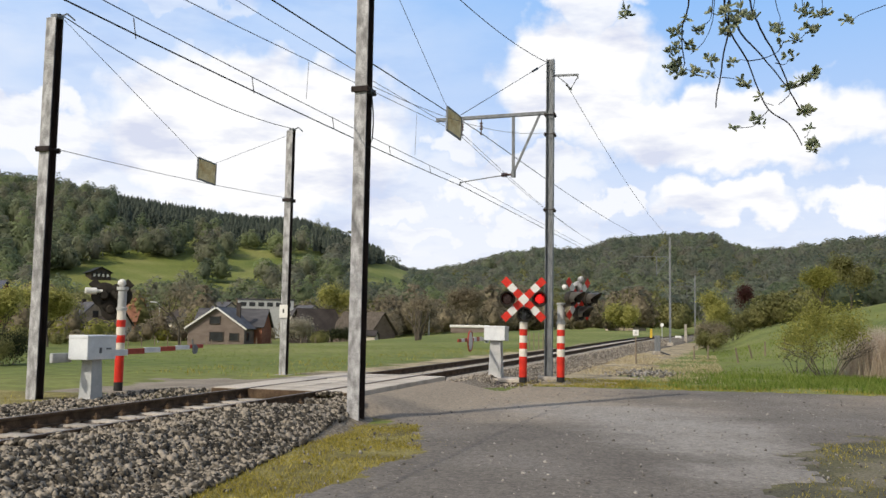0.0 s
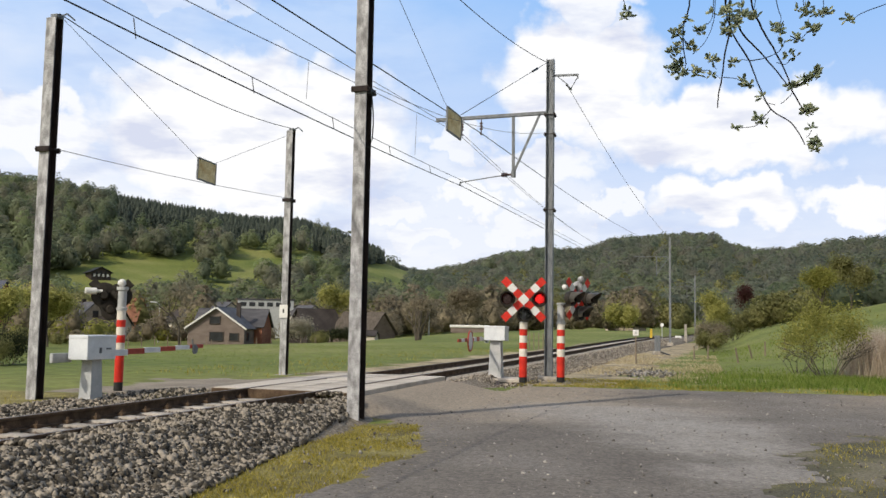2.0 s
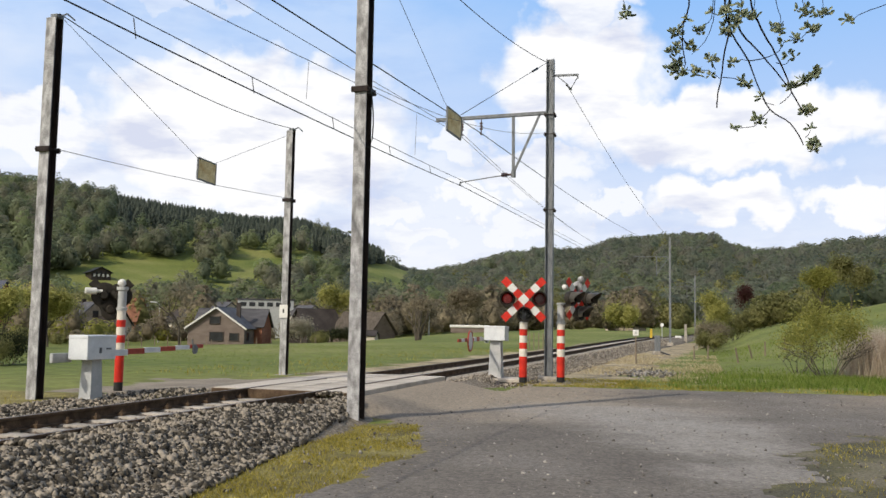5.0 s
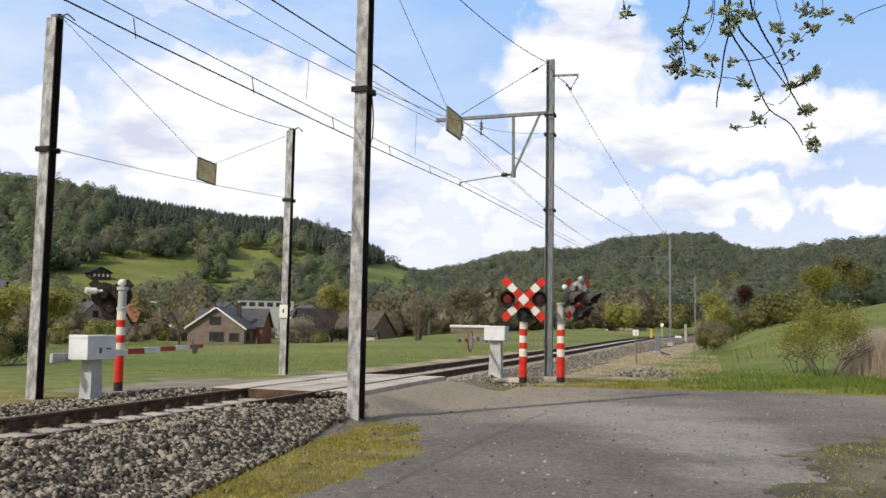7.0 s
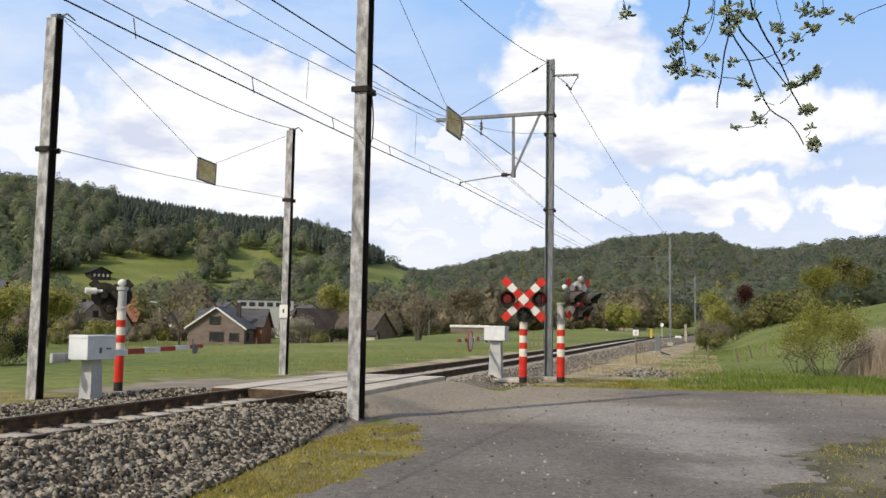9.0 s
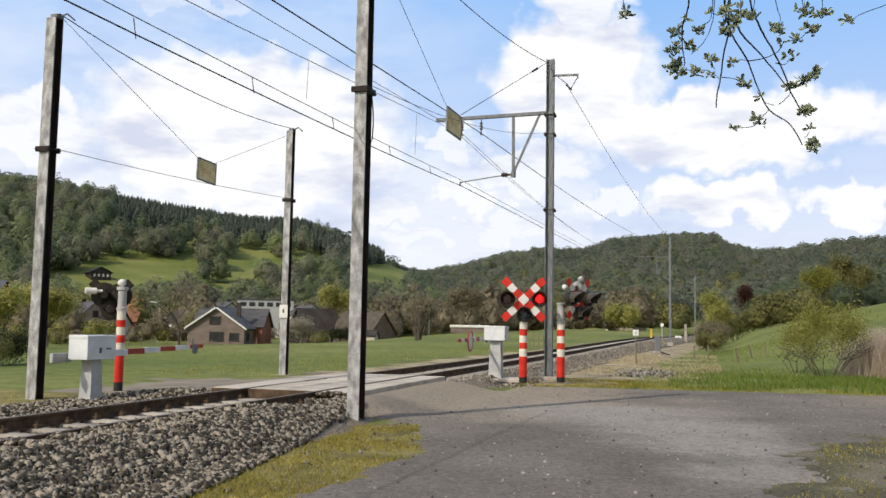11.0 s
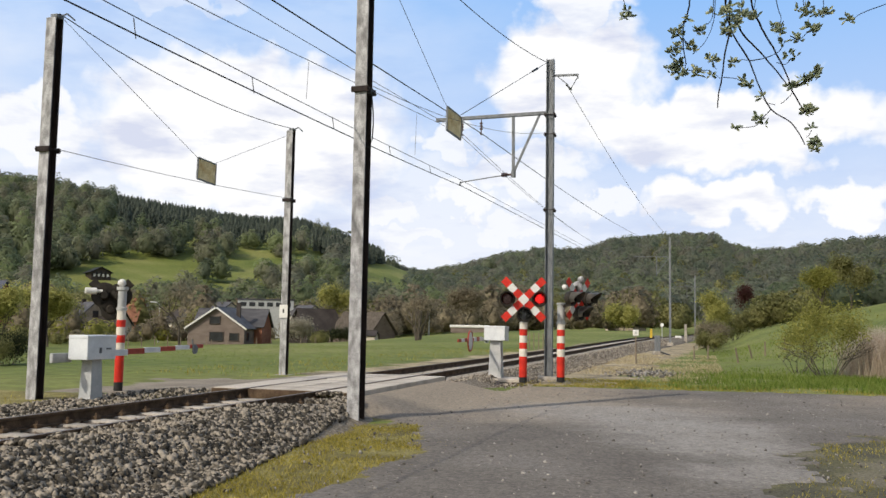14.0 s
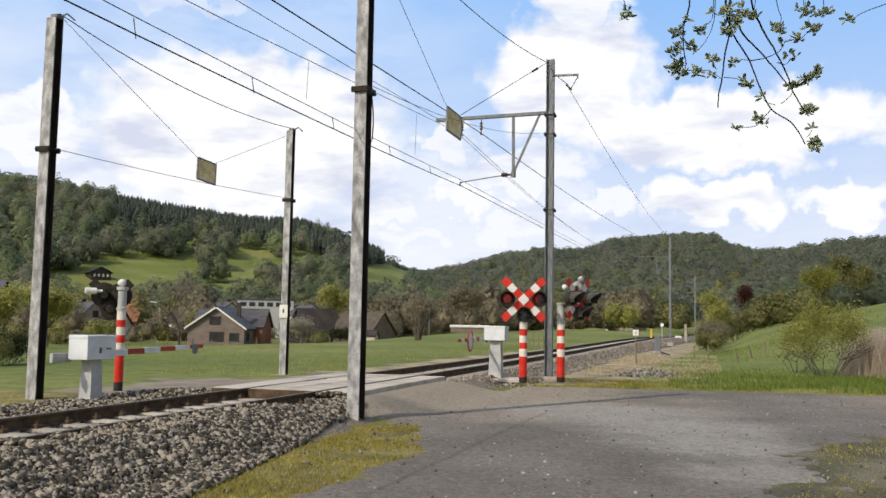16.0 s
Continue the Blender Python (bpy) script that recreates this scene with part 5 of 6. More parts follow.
wood("valley_wood", scatter(150, -31, 15, 165, 250, lambda a, d, x, y: ((a < -13) | (d > 190)) & ~((a > -14.6) & (a < -9) & (d < 214)) & ~((a > -21.5) & (a < -15.5) & (d < 195))),
     (2.4, 4.2), (5, 9), 330, 0.11, "olive_leaves", "young olive-green trees along the valley floor", wild=0.7)
wood("valley_wood", scatter(260, 15.0, 33, 165, 330, lambda a, d, x, y: (x - ease(y) > 4)),
     (2.6, 4.6), (5, 9), 330, 0.11, "forest", "dark wood edge above the meadow", 0.02, -0.25, wild=0.6)
wood("valley_wood", scatter(26, 19.0, 22.6, 116, 138, lambda a, d, x, y: (x - ease(y) > 3)),
     (1.4, 2.6), (2.2, 4.6), 330, 0.11, "olive_leaves", "olive shrubs along the meadow's upper edge", wild=0.8)
wood("hillside_wood", scatter(110, 0, 32, 340, 800, lambda a, d, x, y: ~end_meadow(a, d, x, y)),
     (4, 6), (9, 13), 150, 0.16, "olive_leaves", "lighter trees scattered on the far hill")
wood("garden_shrubs", scatter(80, -29, -1, 132, 172, lambda a, d, x, y: (d > 150) | (a < -18)),
     (0.9, 1.9), (1.2, 2.8), 200, 0.13, "brown_twigs", "low bare shrubs round the gardens")
wood("garden_shrubs", scatter(46, -29, -1, 128, 168, lambda a, d, x, y: (d > 148) | (a < -18)),
     (0.8, 1.7), (1.0, 2.4), 200, 0.13, "olive_leaves", "low green shrubs round the gardens")

wood("garden_trees", scatter(16, -25, -16.2, 138, 160, lambda a, d, x, y: ~((a > -18.6) & (a < -15.6) & (d > 150)) & (np.abs(a + 19.2) > 0.7)),
     (1.3, 2.4), (3.0, 6.0), 200, 0.12, "brown_twigs", "small budding brown trees between the houses")
wood("garden_trees", scatter(15, -25, -16.2, 136, 158, lambda a, d, x, y: np.abs(a + 19.2) > 0.7),
     (1.2, 2.2), (2.5, 5.0), 200, 0.12, "willow_leaves", "small pale green trees between the houses")
wood("garden_trees", scatter(18, -6.5, 4, 158, 178, lambda a, d, x, y: d > 0),
     (1.6, 3.0), (3.0, 6.0), 200, 0.12, "brown_twigs", "budding brown trees at the edge of the field")


def conifers(name, pts, label):
    V, F, o = [], [], 0
    n = 7
    for c in pts:
        h = rng.uniform(7, 11)
        for k in range(3):
            z0, z1, r = h * (0.12 + 0.27 * k), h * (0.5 + 0.25 * k), h * (0.19 - 0.05 * k)
            a = np.arange(n) * 2 * np.pi / n + rng.uniform(0, 6)
            rr = r * rng.uniform(0.75, 1.2, n)
            V.append(np.stack([c[0] + rr * np.cos(a), c[1] + rr * np.sin(a), np.full(n, c[2] + z0)], -1))
            V.append(np.array([[c[0], c[1], c[2] + z1]]))
            F += [(o + i, o + (i + 1) % n, o + n) for i in range(n)]
            o += n + 1
    return tagged(raw(name, np.vstack(V), np.array(F), M["conifer"]), label, "woodland", kind="stuff")


conifers("conifer_wood", scatter(1900, -19.9, -8.0, 460, 668, lambda a, d, x, y: (d > 478 + 12 * np.sin(a * 2)) & ~clearing(a, d, x, y)), "dark conifers along the ridge")
conifers("conifer_wood", scatter(700, -8.0, -3.75, 470, 668, lambda a, d, x, y: (hill_el(a, d, x, y) > 3.72) & (d > 480)), "dark conifers at the end of the ridge")
conifers("conifer_wood", scatter(14, -2.3, -1.1, 900, 1000, lambda a, d, x, y: d > 0), "group of dark conifers beyond the ridge")
conifers("conifer_wood", scatter(420, -1.0, 30, 860, 980, lambda a, d, x, y: (np.sin(a * 1.9) > -0.2)), "far dark conifers along the skyline")


# ---------------------------------------------------------------- single trees and shrubs
def tree(name, x, y, h, w, label, leaf_mat, n_leaf, leaf, stems=1, trunk_r=0.12, fork=0.3, density_low=0.25, lumpy=False, spread=0.4, seed=0, group=""):
    """Trunk or stems with limbs, and a ragged crown of leaf clusters round the limb ends."""
    r = random.Random(seed)
    e = empty(name, on(x, y, 0, -0.03), label, "tree" if h > 3 else "shrub", group)
    bm = bmesh.new()
    tips = []

    def grow(p, d, ln, rad, depth):
        q = p + d * ln
        mid = p.lerp(q, 0.5) + Vector((r.uniform(-1, 1), r.uniform(-1, 1), r.uniform(-0.3, 0.3))) * ln * 0.07
        rod(bm, p, mid, rad, rad * 0.85, 6)
        rod(bm, mid, q, rad * 0.85, rad * 0.65, 6)
        if depth == 0:
            tips.append(q)
            tips.append(mid)
            return
        for _ in range(r.choice((2, 3, 3))):
            nd = (d + Vector((r.uniform(-1, 1) * spread * 2, r.uniform(-1, 1) * spread * 2, r.uniform(-0.25, 0.5)))).normalized()
            grow(q, nd, ln * r.uniform(0.6, 0.85), rad * 0.6, depth - 1)
        if depth <= 2:
            tips.append(q)

    for s in range(stems):
        a = 2 * math.pi * s / max(stems, 1) + r.uniform(0, 1)
        d = Vector((math.cos(a) * spread, math.sin(a) * spread, 1)).normalized() if stems > 1 else Vector((r.uniform(-0.1, 0.1), r.uniform(-0.1, 0.1), 1)).normalized()
        grow(Vector((math.cos(a), math.sin(a), 0)) * (0.12 * w if stems > 1 else 0), d, h * fork, trunk_r, 3 if stems == 1 else 2)
    T = np.array([list(t) for t in tips])
    T = T - [T[:, 0].mean(), T[:, 1].mean(), 0]
    zmax = T[:, 2].max()
    tk = part("trunk", bm, M["bark"], e, "bare forked trunk and limbs")
    if stems > 1:
        tagged(tk, kind="stuff")
    sx = w * 0.42 / max(1e-3, np.percentile(np.hypot(T[:, 0], T[:, 1]), 85))
    T = T * [min(sx, 1.3), min(sx, 1.3), (h * 0.95) / zmax]
    if n_leaf:
        c = T[rng.integers(0, len(T), n_leaf)] + rng.normal(size=(n_leaf, 3)) * w * 0.085
        c = c[c[:, 2] > h * density_low * 0.5]
        if lumpy:
            c = np.repeat(c, 7, 0) + rng.normal(size=(7 * len(c), 3)) * leaf * 1.1
            v, f = leaves_out(c, c - np.array([0, 0, h * 0.5]), leaf * 0.74 * rng.uniform(0.6, 1.3, len(c)))
        else:
            v, f = leaves_out(c, c - np.array([0, 0, h * 0.4]), leaf * rng.uniform(0.6, 1.3, len(c)), 1.6)
        cr = raw("crown", v, f, M[leaf_mat], e)
        tagged(cr, kind="stuff")
    return e


def tree_at(name, az, d, *a, **k):
    p = polar(az, d)
    return tree(name, p.x, p.y, *a, **k)


tree_at("willow_bush", 23.0, 35.0, 2.9, 2.5, "sprawling young willow bush with thin yellow-green leaves", "willow_leaves", 7500, 0.066, stems=15, trunk_r=0.016, fork=0.28, spread=0.7, density_low=0.2, seed=3)
tree_at("willow_bush", 21.4, 38.0, 1.9, 1.9, "low young willow bush at the meadow's edge", "willow_leaves", 1900, 0.066, stems=8, trunk_r=0.014, fork=0.28, spread=0.7, density_low=0.3, seed=4)
tree_at("yellow_tree", 16.85, 112, 5.8, 4.4, "rounded yellow-green tree beside the railway", "pale_leaves", 1500, 0.3, seed=5, lumpy=True, fork=0.25, density_low=0.1)
tree_at("hedge_shrub", 16.8, 96, 2.3, 2.6, "brownish hedge shrub beside the railway", "olive_leaves", 800, 0.22, stems=4, trunk_r=0.04, seed=6, lumpy=True)
tree_at("hedge_shrub", 16.6, 84, 2.0, 2.6, "brownish hedge shrub beside the railway", "brown_twigs", 600, 0.2, stems=4, trunk_r=0.04, seed=7, lumpy=True)
tree_at("hedge_shrub", 16.5, 72, 1.3, 1.9, "low tangled shrub beside the railway", "olive_leaves", 700, 0.14, stems=4, trunk_r=0.03, seed=8, lumpy=True)
tree_at("hedge_shrub", 17.9, 118, 3.0, 3.0, "green hedge shrub at the meadow's foot", "olive_leaves", 800, 0.26, stems=4, trunk_r=0.05, seed=9, lumpy=True)
tree_at("hedge_shrub", 18.8, 120, 2.2, 2.6, "green hedge shrub at the meadow's foot", "olive_leaves", 700, 0.24, stems=4, trunk_r=0.05, seed=10, lumpy=True)
tree_at("copper_tree", 18.5, 190, 9.0, 6.0, "copper-red young tree before the dark wood", "copper_leaves", 380, 0.36, seed=11, lumpy=True)
tree_at("meadow_tree", 22.7, 112, 5.4, 3.4, "tall yellow-green tree at the meadow's upper edge", "willow_leaves", 1300, 0.26, seed=12, lumpy=True, fork=0.28)
tree_at("meadow_tree", 24.3, 118, 6.0, 4.6, "round green tree at the meadow's upper edge", "olive_leaves", 1500, 0.28, seed=13, lumpy=True, fork=0.28)
tree_at("yellow_shrub", 11.2, 165, 4.2, 5.0, "rounded yellow-green willow in the far field", "pale_leaves", 1300, 0.38, stems=4, trunk_r=0.06, seed=15, lumpy=True)
tree_at("bare_tree", -16.1, 128, 9.2, 5.5, "leafless brown tree in the field by the houses", "brown_twigs", 520, 0.16, seed=16, lumpy=True, trunk_r=0.16, fork=0.28)
tree_at("willow_tree", -6.7, 155, 9.8, 4.6, "pale green budding willow behind the barn", "pale_leaves", 1000, 0.36, seed=17, lumpy=True)
tree_at("blossom_shrub", -9.0, 134, 3.2, 4.2, "pale blossoming shrub beside the barn", "blossom", 900, 0.26, stems=4, trunk_r=0.05, seed=18, lumpy=True, density_low=0.1)
tree_at("brown_tree", 1.6, 160, 7.6, 6.6, "brown budding round tree at the field's edge", "brown_twigs", 1500, 0.36, seed=19, lumpy=True)
tree_at("brown_tree", -1.4, 150, 6.0, 6.0, "brown budding shrubby tree at the field's edge", "brown_twigs", 1300, 0.34, stems=3, trunk_r=0.1, seed=20, lumpy=True)
tree_at("pollard_stump", -1.5, 96, 2.9, 1.5, "short pollarded willow stump in the field", "brown_twigs", 160, 0.12, stems=5, trunk_r=0.16, fork=0.5, spread=0.22, seed=21, lumpy=True)
tree_at("green_tree", -23.4, 122, 7.4, 5.6, "olive-green budding tree by the lane", "pale_leaves", 1600, 0.30, seed=22, lumpy=True)
tree_at("green_tree", -25.9, 110, 6.6, 5.0, "olive-green budding tree by the lane", "pale_leaves", 1300, 0.30, seed=23, lumpy=True)
tree_at("field_shrub", -25.5, 34, 0.95, 1.9, "rough dark shrub at the field's edge", "dark_leaves", 1000, 0.07, stems=7, trunk_r=0.012, density_low=0.04, seed=24, lumpy=True)
tree_at("field_shrub", -26.4, 33, 0.85, 1.7, "rough green shrub at the field's edge", "olive_leaves", 900, 0.07, stems=7, trunk_r=0.012, density_low=0.04, seed=25, lumpy=True)
tree_at("dark_shrub", -6.3, 138, 1.6, 3.6, "low dark green garden shrub", "dark_leaves", 500, 0.24, stems=4, trunk_r=0.04, seed=26, lumpy=True, density_low=0.05)
tree_at("green_shrub", -7.6, 128, 1.1, 3.2, "low bright green garden shrub", "olive_leaves", 600, 0.18, stems=4, trunk_r=0.04, seed=27, lumpy=True, density_low=0.05)


# ---------------------------------------------------------------- grass
def blades(name, pts, h, lean, w, material, label, category="grass"):
    n = len(pts)
    a = rng.uniform(0, 2 * np.pi, n)
    hh = h * rng.uniform(0.5, 1.25, n)
    side = np.stack([np.cos(a), np.sin(a), np.zeros(n)], -1) * (w * rng.uniform(0.6, 1.3, n))[:, None]
    b = rng.uniform(0, 2 * np.pi, n)
    tip = np.stack([np.cos(b) * lean * hh, np.sin(b) * lean * hh, hh], -1)
    mid = tip * [0.35, 0.35, 0.6]
    v = np.stack([pts - side, pts + side, pts + mid + side * 0.7, pts + tip, pts + mid - side * 0.7], 1).reshape(-1, 3)
    f = (np.array([(0, 1, 2), (0, 2, 4), (4, 2, 3)])[None] + 5 * np.arange(n)[:, None, None]).reshape(-1, 3)
    return tagged(raw(name, v, f, M[material]), label, category, kind="stuff")


def spread_pts(n, x0, x1, y0, y1, keep=None, clump=0.0):
    x, y = rng.uniform(x0, x1, n), rng.uniform(y0, y1, n)
    if clump:
        k = np.array([noise.noise((px * clump, py * clump, 0.4)) for px, py in zip(x, y)]) > rng.uniform(-0.45, 0.35, n)
        x, y = x[k], y[k]
    if keep is not None:
        k = keep(x, y)
        x, y = x[k], y[k]
    return np.stack([x, y, land(x, y) - 0.01], -1)


blades("verge_grass", spread_pts(26000, -1.6, 10.5, 25.0, 34.0, lambda x, y: (y > 25.35 + 0.10 * (x + 4.5)) & (x > -0.7 + 0.25 * np.sin(y * 3)), 0.6), 0.21, 0.5, 0.012, "grass", "tall green verge grass beside the lane")
blades("verge_grass", spread_pts(10000, -4.5, 11.0, 24.6, 27.5, lambda x, y: (y > 24.75 + 0.10 * (x + 4.5) + 0.3 * np.sin(x * 2.3)), 0.9), 0.06, 0.7, 0.010, "moss_grass", "short yellowish grass at the edge of the lane")
blades("moss_tufts", spread_pts(7000, -5.2, -1.5, 6.0, 14.8, lambda x, y: moss_zone(x - 0.75, y - 0.9, 0.0) & ~moss_zone(x, y, 0.0), 1.6), 0.035, 0.7, 0.006, "moss_grass", "sparse moss at the edge of the lane")
blades("moss_tufts", spread_pts(5000, 0.0, 5.0, 7.0, 16.5, lambda x, y: moss_right(x + 1.0, y - 1.0, 0.0) & ~moss_right(x, y, 0.0), 1.6), 0.035, 0.7, 0.006, "moss_grass", "sparse moss at the edge of the lane")
blades("verge_grass", spread_pts(6000, -5.0, -0.5, 24.7, 29.0, lambda x, y: (y > 24.9 + 0.10 * (x + 4.5)), 0.8), 0.08, 0.7, 0.010, "moss_grass", "short yellowish verge grass by the signals")
blades("dry_grass", spread_pts(15000, -4.3, 0.8, 29.0, 60.0, lambda x, y: x < 0.6 + ease(y), 0.35), 0.12, 0.8, 0.012, "dry_grass", "pale dry grass beside the track")
blades("meadow_grass", spread_pts(24000, -0.5, 22, 30.0, 75.0, lambda x, y: x > -0.5 + ease(y), 0.2), 0.12, 0.5, 0.014, "grass", "rough meadow grass")
blades("moss_tufts", spread_pts(42000, -6.0, -2.6, 5.5, 15.0, lambda x, y: moss_zone(x - 0.12, y - 0.15, 0.0) & (x > TRACK + 3.15 - np.clip(y - 7.6, 0, 9) * 0.17), 1.2), 0.055, 0.7, 0.006, "moss_grass", "yellowed moss and short grass on the bank")
blades("moss_tufts", spread_pts(11000, 0.4, 6.0, 7.0, 15.0, lambda x, y: moss_right(x + 0.2, y - 0.2, 0.0), 1.1), 0.06, 0.7, 0.006, "moss_grass", "yellowed moss and short grass on the bank")
blades("field_grass", spread_pts(24000, -34, -11.5, 22.0, 70.0, lambda x, y: (x < TRACK + ease(y) - 4.2) & (y > 22.6 + 0.08 * (-9 - x)), 0.25), 0.045, 0.5, 0.012, "grass", "short field grass beyond the railway")
blades("dry_grass", spread_pts(7000, -22, -11.2, 3.0, 60.0, lambda x, y: (x < TRACK + ease(y) - 3.2) & (x > TRACK - 8 + ease(y)) & ~((y > 14.5) & (y < 22.5)), 0.5), 0.13, 0.6, 0.010, "moss_grass", "thin yellow grass along the track")
_c = polar(25.9, 37.0)
_q = rng.normal(size=(5200, 2)) * [0.6, 0.9] + [_c.x + 0.25, _c.y]
blades("dead_reeds", np.stack([_q[:, 0], _q[:, 1], land(_q[:, 0], _q[:, 1]) - 0.02], -1), 1.6, 0.32, 0.010, "reed", "pale dead reeds behind the willow bush", "reeds")


# ---------------------------------------------------------------- village
def house(az, d, w, l, wall, roof, turn, wall_mat, roof_mat, label, windows=(), base=None, eave=0.35, chimney=None, trim=None, name="house", door=None):
    """A gabled house; its gable (local -Y) looks at the viewpoint, then turned. windows: (face, along, sill, width, height), face g/r/l."""
    p = polar(az, d)
    z = (land1(p.x, p.y) if base is None else base) - 0.15
    e = empty(name, pose(p.x, p.y, z, 0, 0, -(az - YAW) + turn), label, "house", "houses of the village")
    bm = bmesh.new()
    pr = [(-w / 2, 0), (w / 2, 0), (w / 2, wall), (0, wall + roof), (-w / 2, wall)]
    fr = [bm.verts.new((x, 0, zz)) for x, zz in pr]
    bk = [bm.verts.new((x, l, zz)) for x, zz in pr]
    bm.faces.new(fr)
    bm.faces.new(bk[::-1])
    for k in range(5):
        bm.faces.new((fr[(k + 1) % 5], fr[k], bk[k], bk[(k + 1) % 5]))
    bmesh.ops.recalc_face_normals(bm, faces=bm.faces)
    part("wall", bm, M[wall_mat], e)
    ang = math.atan2(roof, w / 2)
    sl = math.hypot(roof, w / 2) + eave
    for s in (-1, 1):
        bm = bmesh.new()
        m = Matrix.Translation((0, l / 2, wall + roof + 0.06)) @ Matrix.Rotation(s * ang, 4, "Y") @ Matrix.Translation((s * sl / 2, 0, 0))
        box(bm, sl, l + 2 * eave, 0.16, m, 0.02)
        part("roof", bm, M[roof_mat], e)
        if trim:
            bm = bmesh.new()
            m2 = Matrix.Translation((0, -eave - 0.03, wall + roof - 0.02)) @ Matrix.Rotation(s * ang, 4, "Y") @ Matrix.Translation((s * sl / 2, 0, 0))
            box(bm, sl, 0.07, 0.24, m2)
            part("bargeboard", bm, M[trim], e, "pale bargeboard")
    bm = bmesh.new()
    rod(bm, (0, -eave, wall + roof + 0.16), (0, l + eave, wall + roof + 0.16), 0.13, n=6)
    part("ridge", bm, M[roof_mat], e)
    for face, u, s0, ww, hh in windows:
        if face == "g":
            m = Matrix.Translation((u, 0, s0))
        else:
            m = Matrix.Translation(((w / 2 if face == "r" else -w / 2), u, s0)) @ Matrix.Rotation(radians(90 if face == "r" else -90), 4, "Z")
        win = bmesh.new()
        for s in (-1, 1):
            box(win, 0.09, 0.12, hh + 0.1, m @ Matrix.Translation((s * ww / 2, -0.05, -0.05)))
        for zz in (-0.09, hh):
            box(win, ww + 0.18, 0.14, 0.09, m @ Matrix.Translation((0, -0.05, zz)))
        wo = part("window", win, M["dark_roof"], e, "dark framed window")
        win = bmesh.new()
        box(win, ww, 0.04, hh, m @ Matrix.Translation((0, -0.01, 0)))
        part("pane", win, M["glass"], wo)
    if chimney:
        bm = bmesh.new()
        box(bm, 0.6, 0.6, chimney[2], Matrix.Translation((chimney[0], chimney[1], wall + roof * 0.4)), 0.03)
        box(bm, 0.72, 0.72, 0.1, Matrix.Translation((chimney[0], chimney[1], wall + roof * 0.4 + chimney[2])))
        part("chimney", bm, M["dark_roof"], e)
    return e


house(-13.95, 138, 8.4, 11.0, 2.75, 2.9, -16, "brick_grey", "slate", "low grey brick house with a slate gable roof", [("g", -0.2, 3.4, 1.5, 0.95), ("g", 0.1, 0.9, 2.0, 1.2), ("g", 2.7, 0.95, 1.3, 1.0), ("r", 2.0, 0.9, 1.2, 1.1)], -2.15, 0.45, (2.0, 5.0, 2.6), "white")
house(-10.9, 146, 7.0, 10.5, 2.9, 2.6, 78, "brick_red", "slate", "long low house wing with red brick and slate roof", [("l", 3.0, 0.9, 1.2, 1.1), ("l", 7.0, 0.9, 1.2, 1.1)], -2.1, 0.35, None, None)
house(-9.0, 150, 6.4, 6.5, 2.4, 3.3, -62, "dark_roof", "dark_roof", "dark slate-roofed barn with a boarded gable", [("g", 0, 1.0, 1.2, 1.6)], -2.0, 0.4)
house(-3.7, 147, 6.4, 8.0, 2.1, 3.2, 52, "brick_grey", "bark", "low farmhouse with a weathered brown roof", [("g", -1.5, 0.9, 1.0, 1.0), ("l", 3.0, 0.9, 1.0, 1.0)], -2.0, 0.4)
house(-4.1, 138, 3.0, 3.6, 1.5, 0.7, 80, "plaster", "dark_roof", "small whitewashed shed with a dark roof", [], -1.8, 0.2, name="shed")
house(-20.9, 168, 7.0, 9.0, 3.4, 3.2, 20, "stonewall", "slate", "old rubble stone house with a steep brown roof", [("g", -2.0, 0.9, 1.0, 1.4), ("g", 1.5, 0.9, 1.0, 1.4), ("g", 0.0, 4.2, 0.9, 1.0)], -2.2, 0.3, (0, 6, 2.6))
house(-19.3, 168, 7.0, 8.0, 2.7, 2.4, 65, "plaster", "dark_roof", "cream plastered house with a dark roof", [("g", 0, 0.9, 1.0, 1.3), ("l", 3.0, 0.9, 1.0, 1.3)], -2.2, 0.3)
house(-18.3, 196, 7.5, 10.0, 3.6, 4.4, 72, "brick_red", "orange_roof", "brick house with a bright orange tiled roof", [("l", 3.0, 1.0, 1.0, 1.3), ("g", 0.0, 1.2, 1.0, 1.3)], -2.2, 0.4)
house(-25.8, 170, 8.0, 9.0, 3.2, 3.8, 58, "brick_red", "blue_roof", "brick house with a blue-grey slate roof", [("g", -1.5, 1.0, 1.1, 1.3), ("g", 1.5, 1.0, 1.1, 1.3)], 0.6, 0.4)
house(-15.6, 192, 6.5, 7.5, 3.4, 2.6, 25, "plaster", "dark_roof", "small pale house with a brown tiled roof", [("g", -1.5, 1.0, 1.0, 1.2), ("g", 1.5, 1.0, 1.0, 1.2)], -2.2, 0.3)
house(-13.1, 182, 6.4, 8.0, 5.0, 2.2, 35, "plaster", "slate", "two-storey pale house behind the grey brick house", [("g", -1.5, 3.2, 1.0, 1.3), ("g", 1.5, 3.2, 1.0, 1.3), ("l", 3, 3.2, 1.0, 1.3)], -2.0, 0.3, (1.5, 3.0, 2.0))
house(-8.0, 196, 5.5, 7.0, 5.2, 2.0, 30, "plaster", "slate", "small cream house half hidden by trees", [("g", 0, 3.2, 1.0, 1.2)], -2.0, 0.3)
chalet = house(-20.7, 362, 7.2, 8.0, 3.2, 1.8, 15, "dark_roof", "black", "dark timber chalet with pale windows on the slope", [("g", -1.6, 2.4, 0.8, 1.1), ("g", 0.0, 2.4, 0.8, 1.1), ("g", 1.6, 2.4, 0.8, 1.1)], None, 0.9, name="chalet")
